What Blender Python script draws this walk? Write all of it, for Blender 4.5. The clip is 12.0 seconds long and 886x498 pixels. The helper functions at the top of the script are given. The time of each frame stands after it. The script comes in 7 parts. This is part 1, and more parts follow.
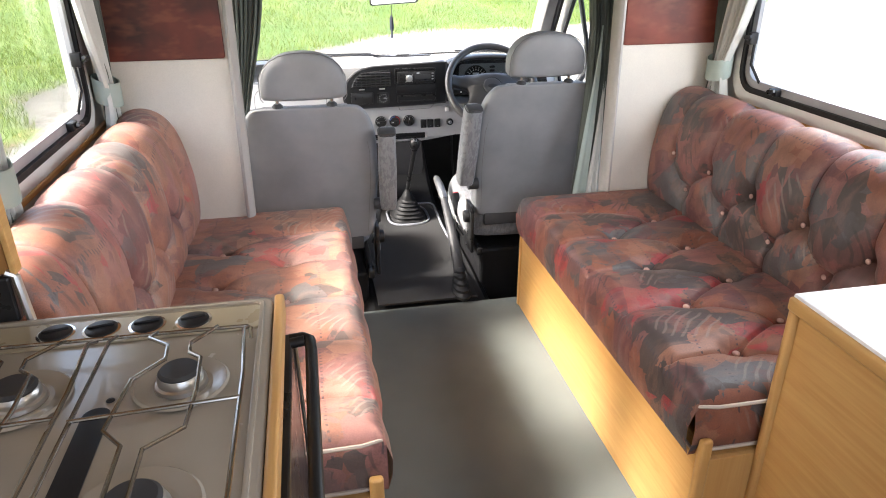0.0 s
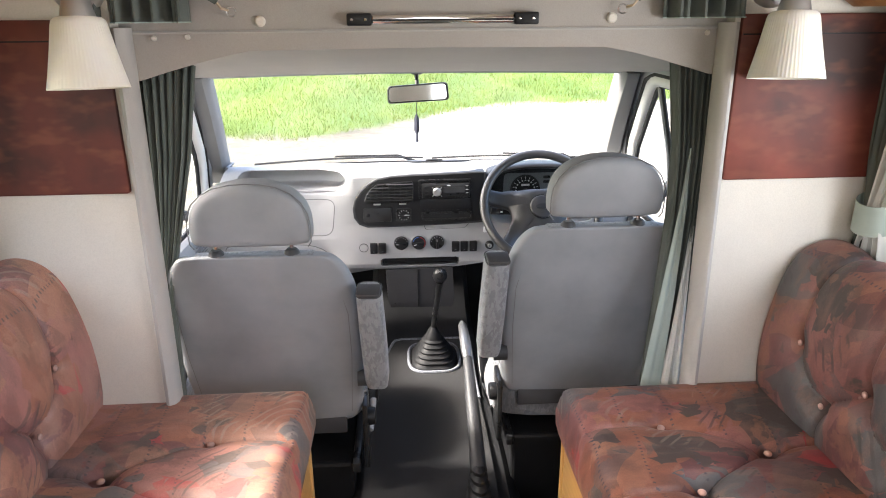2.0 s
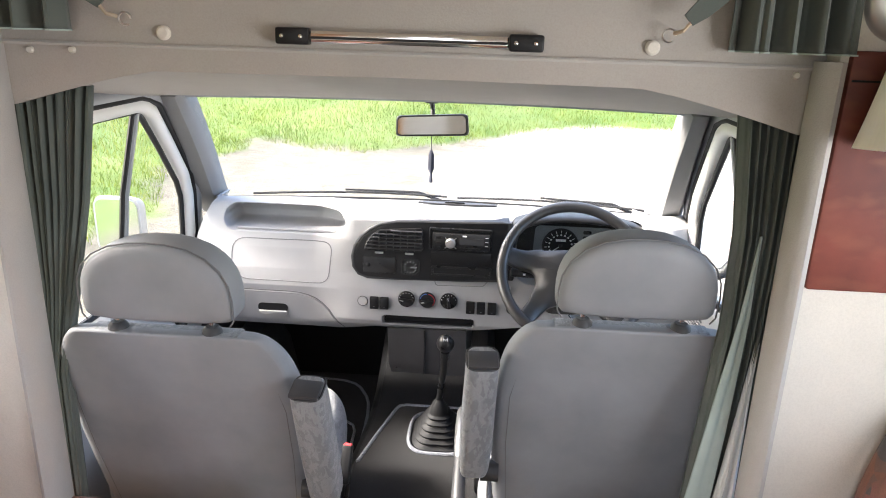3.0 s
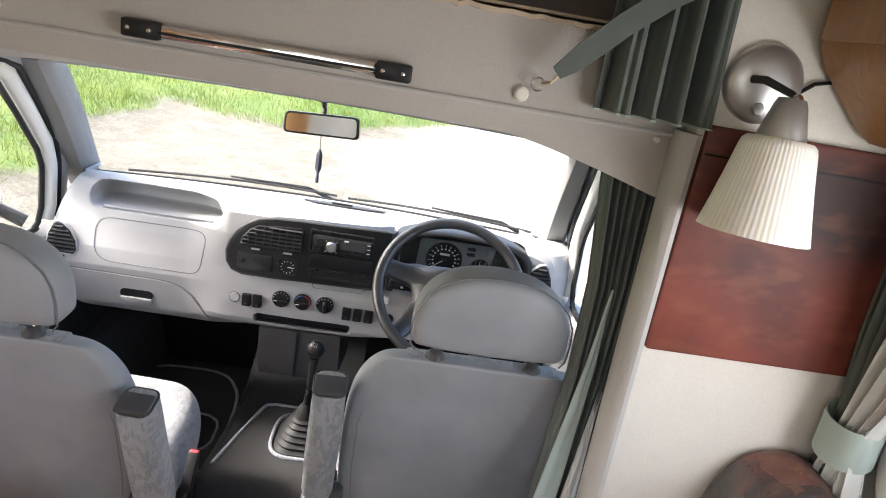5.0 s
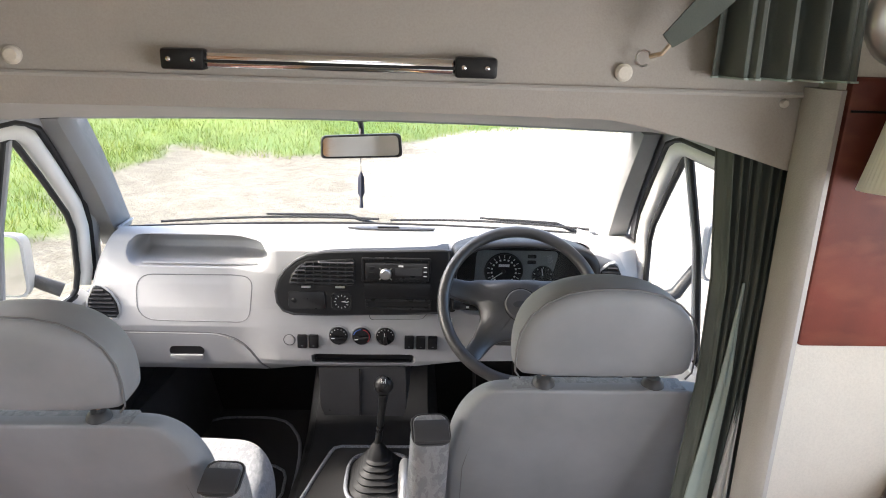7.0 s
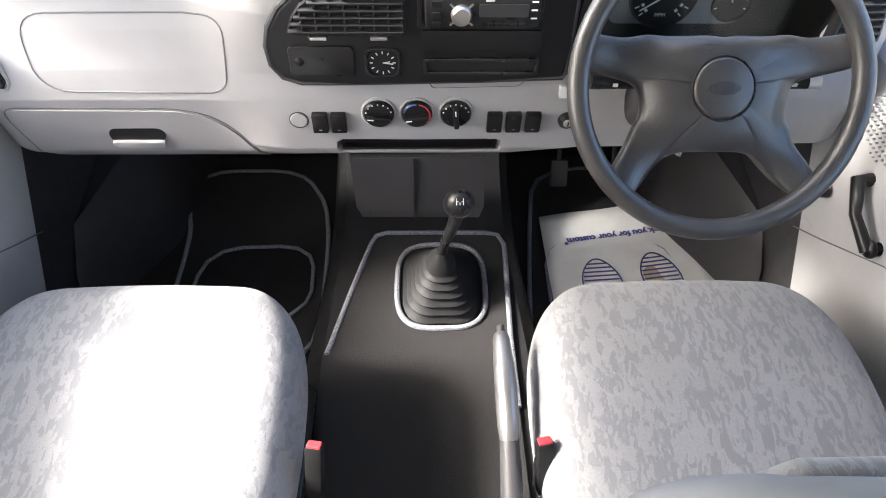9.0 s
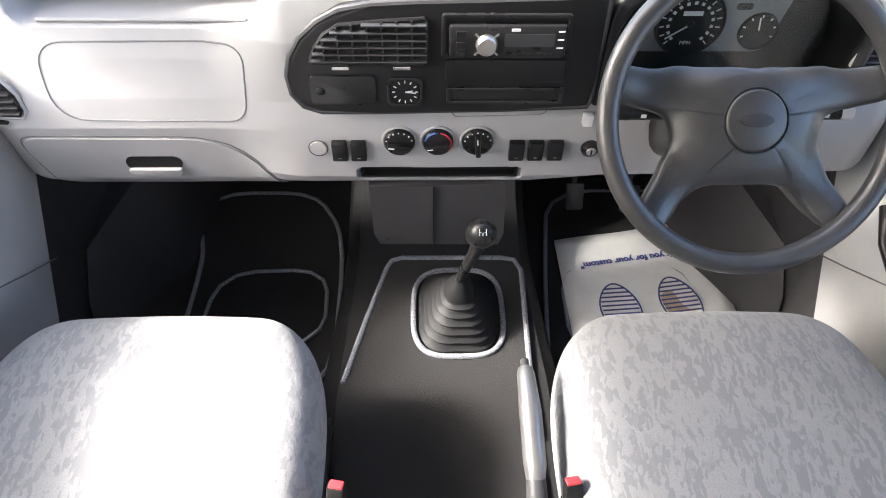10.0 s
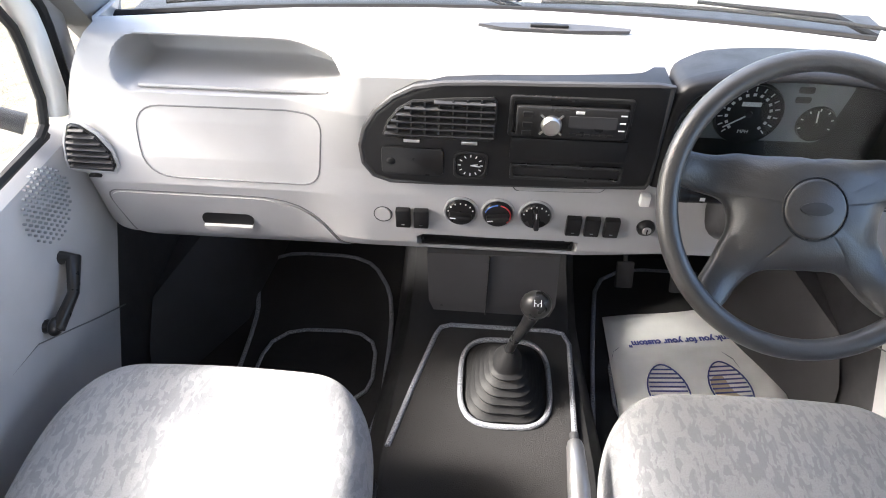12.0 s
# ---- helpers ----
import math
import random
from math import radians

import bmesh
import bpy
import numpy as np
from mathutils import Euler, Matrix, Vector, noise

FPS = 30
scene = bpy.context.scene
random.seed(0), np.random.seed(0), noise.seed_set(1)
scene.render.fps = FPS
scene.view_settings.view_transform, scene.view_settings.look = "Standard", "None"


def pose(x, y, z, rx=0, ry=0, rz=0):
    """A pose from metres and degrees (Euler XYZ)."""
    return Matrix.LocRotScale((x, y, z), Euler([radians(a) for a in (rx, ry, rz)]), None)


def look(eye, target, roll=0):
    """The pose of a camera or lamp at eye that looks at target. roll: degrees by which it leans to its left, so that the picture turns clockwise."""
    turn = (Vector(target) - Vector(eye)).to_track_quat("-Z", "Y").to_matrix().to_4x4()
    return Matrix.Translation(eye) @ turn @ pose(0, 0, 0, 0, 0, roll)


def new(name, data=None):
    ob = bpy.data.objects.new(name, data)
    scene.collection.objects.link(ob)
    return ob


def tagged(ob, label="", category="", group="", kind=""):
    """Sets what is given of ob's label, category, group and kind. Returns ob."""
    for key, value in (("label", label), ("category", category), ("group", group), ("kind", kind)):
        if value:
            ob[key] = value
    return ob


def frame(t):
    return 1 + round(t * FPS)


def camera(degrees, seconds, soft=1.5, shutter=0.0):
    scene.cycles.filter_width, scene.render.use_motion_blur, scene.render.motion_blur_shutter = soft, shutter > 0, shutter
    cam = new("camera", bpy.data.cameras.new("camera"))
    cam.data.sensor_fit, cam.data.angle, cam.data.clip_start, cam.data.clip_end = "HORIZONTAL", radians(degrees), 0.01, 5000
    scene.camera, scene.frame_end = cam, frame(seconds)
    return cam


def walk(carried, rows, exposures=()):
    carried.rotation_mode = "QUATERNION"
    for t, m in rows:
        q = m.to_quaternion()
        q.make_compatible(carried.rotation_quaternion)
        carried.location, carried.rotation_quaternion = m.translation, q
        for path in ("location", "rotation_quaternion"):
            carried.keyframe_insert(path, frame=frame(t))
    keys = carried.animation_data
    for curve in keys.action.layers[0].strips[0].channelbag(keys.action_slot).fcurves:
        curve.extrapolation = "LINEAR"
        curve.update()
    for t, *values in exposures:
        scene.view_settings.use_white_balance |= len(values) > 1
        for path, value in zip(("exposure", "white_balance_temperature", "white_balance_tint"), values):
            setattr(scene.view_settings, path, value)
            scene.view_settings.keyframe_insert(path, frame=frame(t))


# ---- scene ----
# ---- camera ----
cam = camera(66.9, 12.0, soft=1.0)
PATH = [
    (0, (-0.429, -2.412, 1.378), (-0.077, -0.628, 0.545), -0.2),
    (0.3, (-0.368, -2.369, 1.387), (-0.245, -0.534, 0.601), -2.3),
    (0.5, (-0.296, -2.334, 1.394), (-0.169, -0.503, 0.601), -2.2),
    (0.8, (-0.227, -2.278, 1.415), (-0.082, -0.439, 0.643), -0.8),
    (1, (-0.211, -2.204, 1.404), (-0.111, -0.338, 0.691), -0.8),
    (1.5, (-0.156, -1.895, 1.401), (-0.005, -0.018, 0.727), 1.1),
    (2, (-0.068, -1.618, 1.415), (0.043, 0.267, 0.756), -0.5),
    (2.5, (0.081, -1.353, 1.416), (0.007, 0.551, 0.808), 0.5),
    (3, (0.156, -1.161, 1.423), (0.046, 0.737, 0.802), 1.8),
    (3.5, (0.227, -1.081, 1.452), (0.309, 0.798, 0.772), 4.5),
    (3.7, (0.233, -1.083, 1.452), (0.362, 0.797, 0.783), 8.3),
    (5.3, (0.249, -1.105, 1.494), (0.413, 0.793, 0.884), 11.2),
    (5.5, (0.237, -1.114, 1.487), (0.383, 0.794, 0.904), 12.8),
    (6, (0.209, -1.127, 1.504), (0.255, 0.806, 0.993), 12.6),
    (6.5, (0.205, -1.107, 1.516), (0.351, 0.842, 1.094), 3.1),
    (7, (0.133, -0.953, 1.448), (0.229, 0.948, 0.835), 1.9),
    (7.5, (0.04, -0.659, 1.371), (0.176, 1.153, 0.535), 0.0),
    (7.7, (0.015, -0.57, 1.339), (0.176, 1.193, 0.409), 1.0),
    (9.3, (-0.02, -0.054, 1.312), (0.02, 1.252, -0.202), 1.3),
    (9.5, (-0.034, -0.053, 1.314), (-0.002, 1.253, -0.2), 1.2),
    (10, (-0.04, -0.046, 1.317), (0.015, 1.321, -0.143), 1.3),
    (10.5, (-0.046, -0.04, 1.315), (0.008, 1.423, -0.048), 1.5),
    (11, (-0.051, -0.042, 1.32), (-0.029, 1.47, 0.01), 0.9),
    (11.5, (-0.06, -0.049, 1.321), (-0.076, 1.462, 0.01), 0.6),
    (12, (-0.072, -0.078, 1.338), (-0.139, 1.433, 0.029), 1.3),
]
SUN_FROM = Vector((-0.76, -0.03, 0.65)).normalized()      # towards the sun
EXPOSURES = [(0.0, 3.2), (2.5, 3.18), (3.6, 3.03), (5.3, 2.95), (7.5, 2.9), (9.5, 3.36), (12.0, 3.32)]
walk(cam, [(t, look(eye, target, roll)) for t, eye, target, roll in PATH], EXPOSURES)

# ---- world and sun ----
world = bpy.data.worlds.new("world")
scene.world = world
world.use_nodes = True
wn, wl = world.node_tree.nodes, world.node_tree.links
sky = wn.new("ShaderNodeTexSky")
sky.sky_type = "NISHITA"
sky.sun_disc = False
sky.dust_density = 5.0
sky.air_density = 0.8
sky.sun_elevation = math.asin(SUN_FROM.z)
sky.sun_rotation = math.atan2(SUN_FROM.x, SUN_FROM.y)
wl.new(sky.outputs["Color"], wn["Background"].inputs["Color"])
wn["Background"].inputs["Strength"].default_value = 0.15
sun = new("sun", bpy.data.lights.new("sun", "SUN"))
sun.data.energy, sun.data.angle, sun.data.color = 1.9, radians(10), (1.0, 0.95, 0.88)
sun.matrix_world = look(SUN_FROM * 30, (0, 0, 0))


# daylight in bright side window and unseen rear opening; roof lamp is added fill
for lamp_name, eye, aim, w, h, watts in (("rear_window_light", (0.0, -3.25, 1.35), (0.0, 0.0, 1.0), 1.3, 0.6, 0.8), ("right_window_light", (1.16, -0.95, 1.18), (0.0, -0.95, 1.10), 0.9, 0.52, 2.2), ("roof_fill_light", (0.0, -2.75, 1.99), (0.0, -2.6, 0.0), 0.5, 0.5, 0.42)):
    lamp = new(lamp_name, bpy.data.lights.new(lamp_name, "AREA"))
    lamp.data.shape, lamp.data.size, lamp.data.size_y, lamp.data.energy, lamp.data.color = "RECTANGLE", w, h, watts, (0.98, 0.98, 1.0)
    lamp.matrix_world = look(eye, aim)


# ---- materials ----
class Nodes:
    """A material's node tree with short calls."""

    def __init__(self, name, rough=0.6, metal=0.0):
        self.mat = bpy.data.materials.new(name)
        self.mat.use_nodes = True
        self.n, self.l = self.mat.node_tree.nodes, self.mat.node_tree.links
        self.bsdf = self.n["Principled BSDF"]
        self.bsdf.inputs["Roughness"].default_value = rough
        self.bsdf.inputs["Metallic"].default_value = metal
        self.tc = self.n.new("ShaderNodeTexCoord").outputs["Object"]

    def link(self, value, socket):
        if isinstance(value, bpy.types.NodeSocket):
            self.l.new(value, socket)
        else:
            socket.default_value = value

    def scaled(self, sx, sy, sz, rot=(0, 0, 0), coord=None):
        m = self.n.new("ShaderNodeMapping")
        m.inputs["Scale"].default_value = (sx, sy, sz)
        m.inputs["Rotation"].default_value = rot
        self.l.new(coord or self.tc, m.inputs["Vector"])
        return m.outputs["Vector"]

    def noise(self, scale, detail=4.0, rough=0.55, coord=None, out="Fac", warp=0.0):
        k = self.n.new("ShaderNodeTexNoise")
        k.inputs["Scale"].default_value, k.inputs["Detail"].default_value = scale, detail
        k.inputs["Roughness"].default_value, k.inputs["Distortion"].default_value = rough, warp
        self.l.new(coord or self.tc, k.inputs["Vector"])
        return k.outputs[out]

    def voronoi(self, scale, coord=None, out="Color", metric="EUCLIDEAN"):
        k = self.n.new("ShaderNodeTexVoronoi")
        k.distance = metric
        k.inputs["Scale"].default_value = scale
        self.l.new(coord or self.tc, k.inputs["Vector"])
        return k.outputs[out]

    def wave(self, scale, coord=None, direction="X", warp=0.0, detail=2.0):
        k = self.n.new("ShaderNodeTexWave")
        k.bands_direction = direction
        k.inputs["Scale"].default_value, k.inputs["Distortion"].default_value = scale, warp
        k.inputs["Detail"].default_value = detail
        self.l.new(coord or self.tc, k.inputs["Vector"])
        return k.outputs["Fac"]

    def ramp(self, fac, stops, hard=False):
        k = self.n.new("ShaderNodeValToRGB")
        k.color_ramp.interpolation = "CONSTANT" if hard else "LINEAR"
        els = k.color_ramp.elements
        while len(els) < len(stops):
            els.new(0.5)
        for e, (p, c) in zip(els, stops):
            e.position = p
            e.color = (*c, 1) if not isinstance(c, (int, float)) else (c, c, c, 1)
        self.link(fac, k.inputs["Fac"])
        return k.outputs["Color"]

    def mix(self, fac, a, b, blend="MIX"):
        k = self.n.new("ShaderNodeMix")
        k.data_type, k.blend_type = "RGBA", blend
        self.link(fac, k.inputs[0])
        self.link(a if isinstance(a, bpy.types.NodeSocket) else (*a, 1), k.inputs[6])
        self.link(b if isinstance(b, bpy.types.NodeSocket) else (*b, 1), k.inputs[7])
        return k.outputs[2]

    def math(self, op, a, b=0.0):
        k = self.n.new("ShaderNodeMath")
        k.operation = op
        self.link(a, k.inputs[0])
        self.link(b, k.inputs[1])
        return k.outputs[0]

    def sep(self, v):
        k = self.n.new("ShaderNodeSeparateXYZ")
        self.l.new(v, k.inputs[0])
        return k.outputs

    def add(self, v, w):
        k = self.n.new("ShaderNodeVectorMath")
        k.operation = "ADD"
        self.link(v, k.inputs[0])
        self.link(w, k.inputs[1])
        return k.outputs[0]

    def vscale(self, v, s):
        k = self.n.new("ShaderNodeVectorMath")
        k.operation = "SCALE"
        self.link(v, k.inputs[0])
        k.inputs["Scale"].default_value = s
        return k.outputs[0]

    def colour(self, c):
        self.link(c if isinstance(c, bpy.types.NodeSocket) else (*c, 1), self.bsdf.inputs["Base Color"])
        return self

    def rough(self, v):
        self.link(v, self.bsdf.inputs["Roughness"])
        return self

    def bump(self, height, strength=0.3, distance=0.002):
        k = self.n.new("ShaderNodeBump")
        k.inputs["Strength"].default_value, k.inputs["Distance"].default_value = strength, distance
        self.l.new(height, k.inputs["Height"])
        self.l.new(k.outputs["Normal"], self.bsdf.inputs["Normal"])
        return self

    def put(self, **values):
        for key, v in values.items():
            self.bsdf.inputs[key.replace("_", " ")].default_value = v
        return self


def plain(name, c, rough=0.5, metal=0.0, grain=400.0, vary=0.12, bump=0.15, dist=0.0006, spec=0.5):
    """A single-coloured surface with slight mottling and a fine grain."""
    m = Nodes(name, rough, metal)
    lo = tuple(v * (1 - vary) for v in c)
    hi = tuple(min(1, v * (1 + vary)) for v in c)
    m.colour(m.mix(m.ramp(m.noise(7.0, 5.0), [(0.3, 0.0), (0.7, 1.0)]), lo, hi))
    m.rough(m.ramp(m.noise(23.0, 3.0), [(0.2, max(0.03, rough - 0.08)), (0.8, min(1, rough + 0.08))]))
    m.put(Specular_IOR_Level=spec)
    if bump:
        m.bump(m.noise(grain, 2.0), bump, dist)
    return m.mat


def settee_fabric(name, seed, deep, lit_mix=0.0):
    """Printed cloth: overlapping patches of rust, rose, orange and slate, brushed shading, leaf strokes and small dashes."""
    m = Nodes(name, 0.50)
    k = deep
    off = (seed, seed * 0.7, seed * 1.3)
    p = m.add(m.add(m.tc, m.vscale(m.noise(4.0, 3.0, 0.5, out="Color"), 0.07)), off)
    q = m.scaled(1.0, 1.5, 1.1, (0.3, 0.2, 0.5), p)
    cell = m.sep(m.voronoi(6.2, q, "Color", "MINKOWSKI"))
    rust, rose, dusk, tan = (0.33 * k, 0.118 * k, 0.072 * k), (0.36 * k, 0.140 * k, 0.122 * k), (0.185 * k, 0.060 * k, 0.062 * k), (0.40 * k, 0.180 * k, 0.115 * k)
    slate, coal, red = (0.125 * k, 0.122 * k, 0.128 * k), (0.082 * k, 0.062 * k, 0.058 * k), (0.46 * k, 0.050 * k, 0.055 * k)
    base = m.ramp(cell[0], [(0.0, rust), (0.16, tan), (0.27, coal), (0.37, slate), (0.48, rose), (0.60, dusk), (0.70, rust), (0.80, coal), (0.86, rose), (0.95, red)], True)
    over = m.ramp(m.sep(m.voronoi(7.5, m.scaled(1.6, 1.0, 1.0, (0.5, 0.1, 1.2), p), "Color"))[1], [(0.0, slate), (0.2, tan), (0.45, dusk), (0.7, rose), (0.85, coal)], True)
    brush = m.noise(7.0, 5.0, 0.65, coord=m.add(p, (5.0, 2.0, 1.0)))
    c = m.mix(m.ramp(brush, [(0.50, 0.0), (0.53, 0.55)]), base, over)
    wash = m.noise(9.0, 4.0, 0.55, coord=m.scaled(1.0, 2.6, 1.0, (0.2, 0.4, 0.9), p))
    c = m.mix(m.ramp(wash, [(0.34, 0.42), (0.52, 0.0)]), c, (0.065 * k, 0.034 * k, 0.032 * k))
    c = m.mix(m.ramp(wash, [(0.52, 0.0), (0.70, 0.42)]), c, (0.42 * k, 0.215 * k, 0.155 * k))
    # leaf strokes: pale on some patches, dark on others
    fan = m.wave(15.0, m.scaled(1, 1, 1, (0.2, 0.3, 0.8), p), "X", 2.2, 0.0)
    where = m.noise(5.6, 1.0, coord=m.add(p, (3.1, 1.7, 0.4)))
    c = m.mix(m.math("MULTIPLY", m.ramp(fan, [(0.72, 0.0), (0.90, 0.42)]), m.ramp(where, [(0.62, 0.0), (0.66, 1.0)])), c, (0.40 * k, 0.33 * k, 0.28 * k))
    c = m.mix(m.math("MULTIPLY", m.ramp(fan, [(0.74, 0.0), (0.92, 0.6)]), m.ramp(where, [(0.33, 1.0), (0.37, 0.0)])), c, (0.035 * k, 0.032 * k, 0.034 * k))
    # lines of short dashes
    line = m.math("MULTIPLY", m.ramp(m.wave(26.0, m.scaled(1, 1, 1, (0, 0, 0.1), p), "Y"), [(0.72, 0.0), (0.80, 1.0)]), m.ramp(m.wave(2.9, p, "X"), [(0.993, 0.0), (0.996, 1.0)]))
    c = m.mix(m.math("MULTIPLY", line, 0.8), c, (0.04, 0.035, 0.05))
    # pale tone mixed in unevenly for the brighter light on the left settee
    if lit_mix:
        c = m.mix(m.ramp(m.noise(3.5, 4.0), [(0.38, lit_mix * 0.4), (0.62, lit_mix)]), c, (0.46, 0.35, 0.29))
    # weave
    c = m.mix(m.ramp(m.noise(520.0, 2.0), [(0.38, 0.0), (0.62, 0.34)]), c, (0.05 * k, 0.036 * k, 0.034 * k))
    m.colour(c)
    m.put(Sheen_Weight=0.06, Sheen_Roughness=0.4)
    h = m.math("ADD", m.noise(620.0, 2.0), m.math("MULTIPLY", m.noise(30.0, 2.0), 1.5))
    return m.bump(h, 0.35, 0.0011).mat


def seat_cloth(name, light, dark, strength):
    """Woven seat cloth: slanting strokes crossed by shorter ones, in slight relief."""
    m = Nodes(name, 0.75)
    p = m.add(m.tc, m.vscale(m.noise(24.0, 2.0, out="Color"), 0.016))
    one = m.sep(m.voronoi(150.0, m.scaled(1.0, 0.26, 0.26, (0, 0, 0.62), p), "Color", "MANHATTAN"))[0]
    two = m.sep(m.voronoi(120.0, m.scaled(1.0, 0.34, 0.34, (0, 0, -0.75), p), "Color", "MANHATTAN"))[1]
    where = m.ramp(m.noise(34.0, 2.0), [(0.44, 0.0), (0.54, 1.0)])
    f = m.mix(where, m.ramp(one, [(0.50, 0.0), (0.58, 1.0)]), m.ramp(two, [(0.54, 0.0), (0.62, 1.0)]))
    c = m.mix(m.math("MULTIPLY", f, strength), light, dark)
    c = m.mix(m.ramp(m.noise(5.0, 4.0), [(0.35, 0.0), (0.7, 0.22)]), c, tuple(v * 0.72 for v in light))
    c = m.mix(m.ramp(m.noise(420.0, 2.0), [(0.42, 0.0), (0.66, 0.35)]), c, tuple(v * 0.6 for v in light))
    m.colour(c)
    m.put(Sheen_Weight=0.25)
    return m.bump(m.math("ADD", m.math("MULTIPLY", f, -1.6), m.math("ADD", m.noise(900.0, 2.0), m.math("MULTIPLY", m.noise(16.0, 3.0), 2.0))), 0.5, 0.0011).mat


def carpet(name, a, b, scale=500.0):
    m = Nodes(name, 0.95)
    c = m.mix(m.ramp(m.noise(3.0, 6.0), [(0.35, 0.0), (0.65, 1.0)]), a, b)
    c = m.mix(m.ramp(m.noise(scale, 2.0), [(0.4, 0.0), (0.62, 0.5)]), c, tuple(v * 0.45 for v in a))
    m.colour(c)
    m.put(Sheen_Weight=0.05)
    return m.bump(m.noise(scale, 3.0, 0.7), 0.6, 0.003).mat


def wood(name, a, b, axis="Y"):
    m = Nodes(name, 0.38)
    s = {"X": (1.2, 22, 22), "Y": (22, 1.2, 22), "Z": (22, 22, 1.2)}[axis]
    g = m.noise(2.2, 6.0, 0.6, m.scaled(*s), warp=1.2)
    c = m.mix(m.ramp(g, [(0.32, 0.0), (0.68, 1.0)]), a, b)
    c = m.mix(m.ramp(m.noise(2.0, 3.0), [(0.4, 0.0), (0.7, 0.3)]), c, b)
    m.colour(c)
    return m.bump(g, 0.12, 0.001).mat


def lining(name, c, grain=260.0):
    """Felt-like wall lining with stains."""
    m = Nodes(name, 0.9)
    k = m.mix(m.ramp(m.noise(2.6, 6.0, 0.65), [(0.35, 0.0), (0.7, 0.4)]), c, tuple(v * 0.72 for v in c))
    k = m.mix(m.ramp(m.noise(grain, 3.0, 0.7), [(0.4, 0.0), (0.7, 0.22)]), k, tuple(v * 0.6 for v in c))
    m.colour(k)
    return m.bump(m.noise(grain, 3.0), 0.35, 0.0015).mat


def glass(name, tint, gloss=0.04):
    m = Nodes(name)
    m.n.remove(m.bsdf)
    tr, gl, mx = (m.n.new(k) for k in ("ShaderNodeBsdfTransparent", "ShaderNodeBsdfGlossy", "ShaderNodeMixShader"))
    tr.inputs["Color"].default_value = (*tint, 1)
    gl.inputs["Roughness"].default_value = 0.03
    m.link(m.ramp(m.noise(3.0, 4.0), [(0.3, gloss * 0.7), (0.8, gloss * 1.5)]), mx.inputs[0])
    m.l.new(tr.outputs[0], mx.inputs[1])
    m.l.new(gl.outputs[0], mx.inputs[2])
    m.l.new(mx.outputs[0], m.n["Material Output"].inputs["Surface"])
    return m.mat


# one printed cloth: right-hand copies darkened for shade, left copy lightened for window light
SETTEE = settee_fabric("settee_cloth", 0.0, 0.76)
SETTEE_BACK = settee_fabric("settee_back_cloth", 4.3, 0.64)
SETTEE_LIT = settee_fabric("settee_cloth_lit", 2.1, 1.08, 0.24)
PIPING = plain("piping_cord", (0.50, 0.42, 0.36), 0.7)
BUTTON = plain("button_cloth", (0.46, 0.29, 0.25), 0.6)
SEAT_BACK = plain("seat_vinyl_grey", (0.225, 0.232, 0.248), 0.62, grain=900, bump=0.3)
SEAT_CLOTH = seat_cloth("seat_cloth_light", (0.245, 0.25, 0.262), (0.135, 0.14, 0.158), 0.6)
ARM_CLOTH = seat_cloth("armrest_cloth", (0.215, 0.22, 0.23), (0.13, 0.135, 0.15), 0.8)
DASH = plain("dash_plastic_grey", (0.35, 0.35, 0.355), 0.48, grain=1500, vary=0.05, bump=0.2)
DOOR_PLASTIC = plain("door_plastic_grey", (0.40, 0.405, 0.415), 0.55, grain=900, vary=0.06, bump=0.25)
DASH_TRAY = plain("tray_plastic_grey", (0.33, 0.33, 0.335), 0.6, grain=1500, vary=0.05, bump=0.2)
BLACK = plain("black_plastic", (0.011, 0.011, 0.012), 0.42, spec=0.28, grain=1200, bump=0.2)
BLACK_SATIN = plain("black_satin", (0.016, 0.016, 0.017), 0.30, spec=0.35, grain=1200, bump=0.1)
RUBBER = plain("black_rubber", (0.012, 0.012, 0.013), 0.6, spec=0.3, grain=600)
WHEEL = Nodes("wheel_black_vinyl", 0.36)
WHEEL.colour(WHEEL.mix(WHEEL.ramp(WHEEL.noise(9.0, 4.0), [(0.35, 0.0), (0.65, 1.0)]), (0.034, 0.034, 0.035), (0.050, 0.050, 0.052)))
WHEEL.rough(WHEEL.ramp(WHEEL.noise(40.0, 4.0), [(0.3, 0.30), (0.7, 0.42)]))
WHEEL.put(Specular_IOR_Level=0.7)
WHEEL = WHEEL.bump(WHEEL.math("ADD", WHEEL.voronoi(420.0, out="Distance"), WHEEL.noise(210.0, 3.0)), 0.16, 0.0012).mat
DARK_GREY = plain("dark_grey_plastic", (0.040, 0.040, 0.043), 0.5, spec=0.35, grain=900)
VENT_SLAT = plain("vent_slat_grey", (0.028, 0.028, 0.030), 0.4)
GROOVE = plain("panel_groove_grey", (0.13, 0.13, 0.135), 0.6, bump=0)
WIRE = plain("pan_support_wire", (0.30, 0.285, 0.265), 0.22, 1.0, bump=0)
DIAL_GREY = plain("dial_mask_grey", (0.17, 0.18, 0.20), 0.5)
TAG = plain("tag_dark_blue", (0.03, 0.035, 0.06), 0.6)
BRAKE_METAL = plain("brake_grip_metal", (0.22, 0.22, 0.225), 0.35, 0.7)
CHROME = plain("chrome", (0.85, 0.85, 0.86), 0.10, 1.0, bump=0)
STEEL = plain("brushed_steel", (0.62, 0.61, 0.60), 0.32, 1.0, grain=300, bump=0.1)
LAMP_METAL = plain("lamp_silver", (0.55, 0.55, 0.55), 0.38, 0.8, bump=0)
ENAMEL = plain("hob_enamel_beige", (0.31, 0.272, 0.225), 0.22, vary=0.06, bump=0.03)
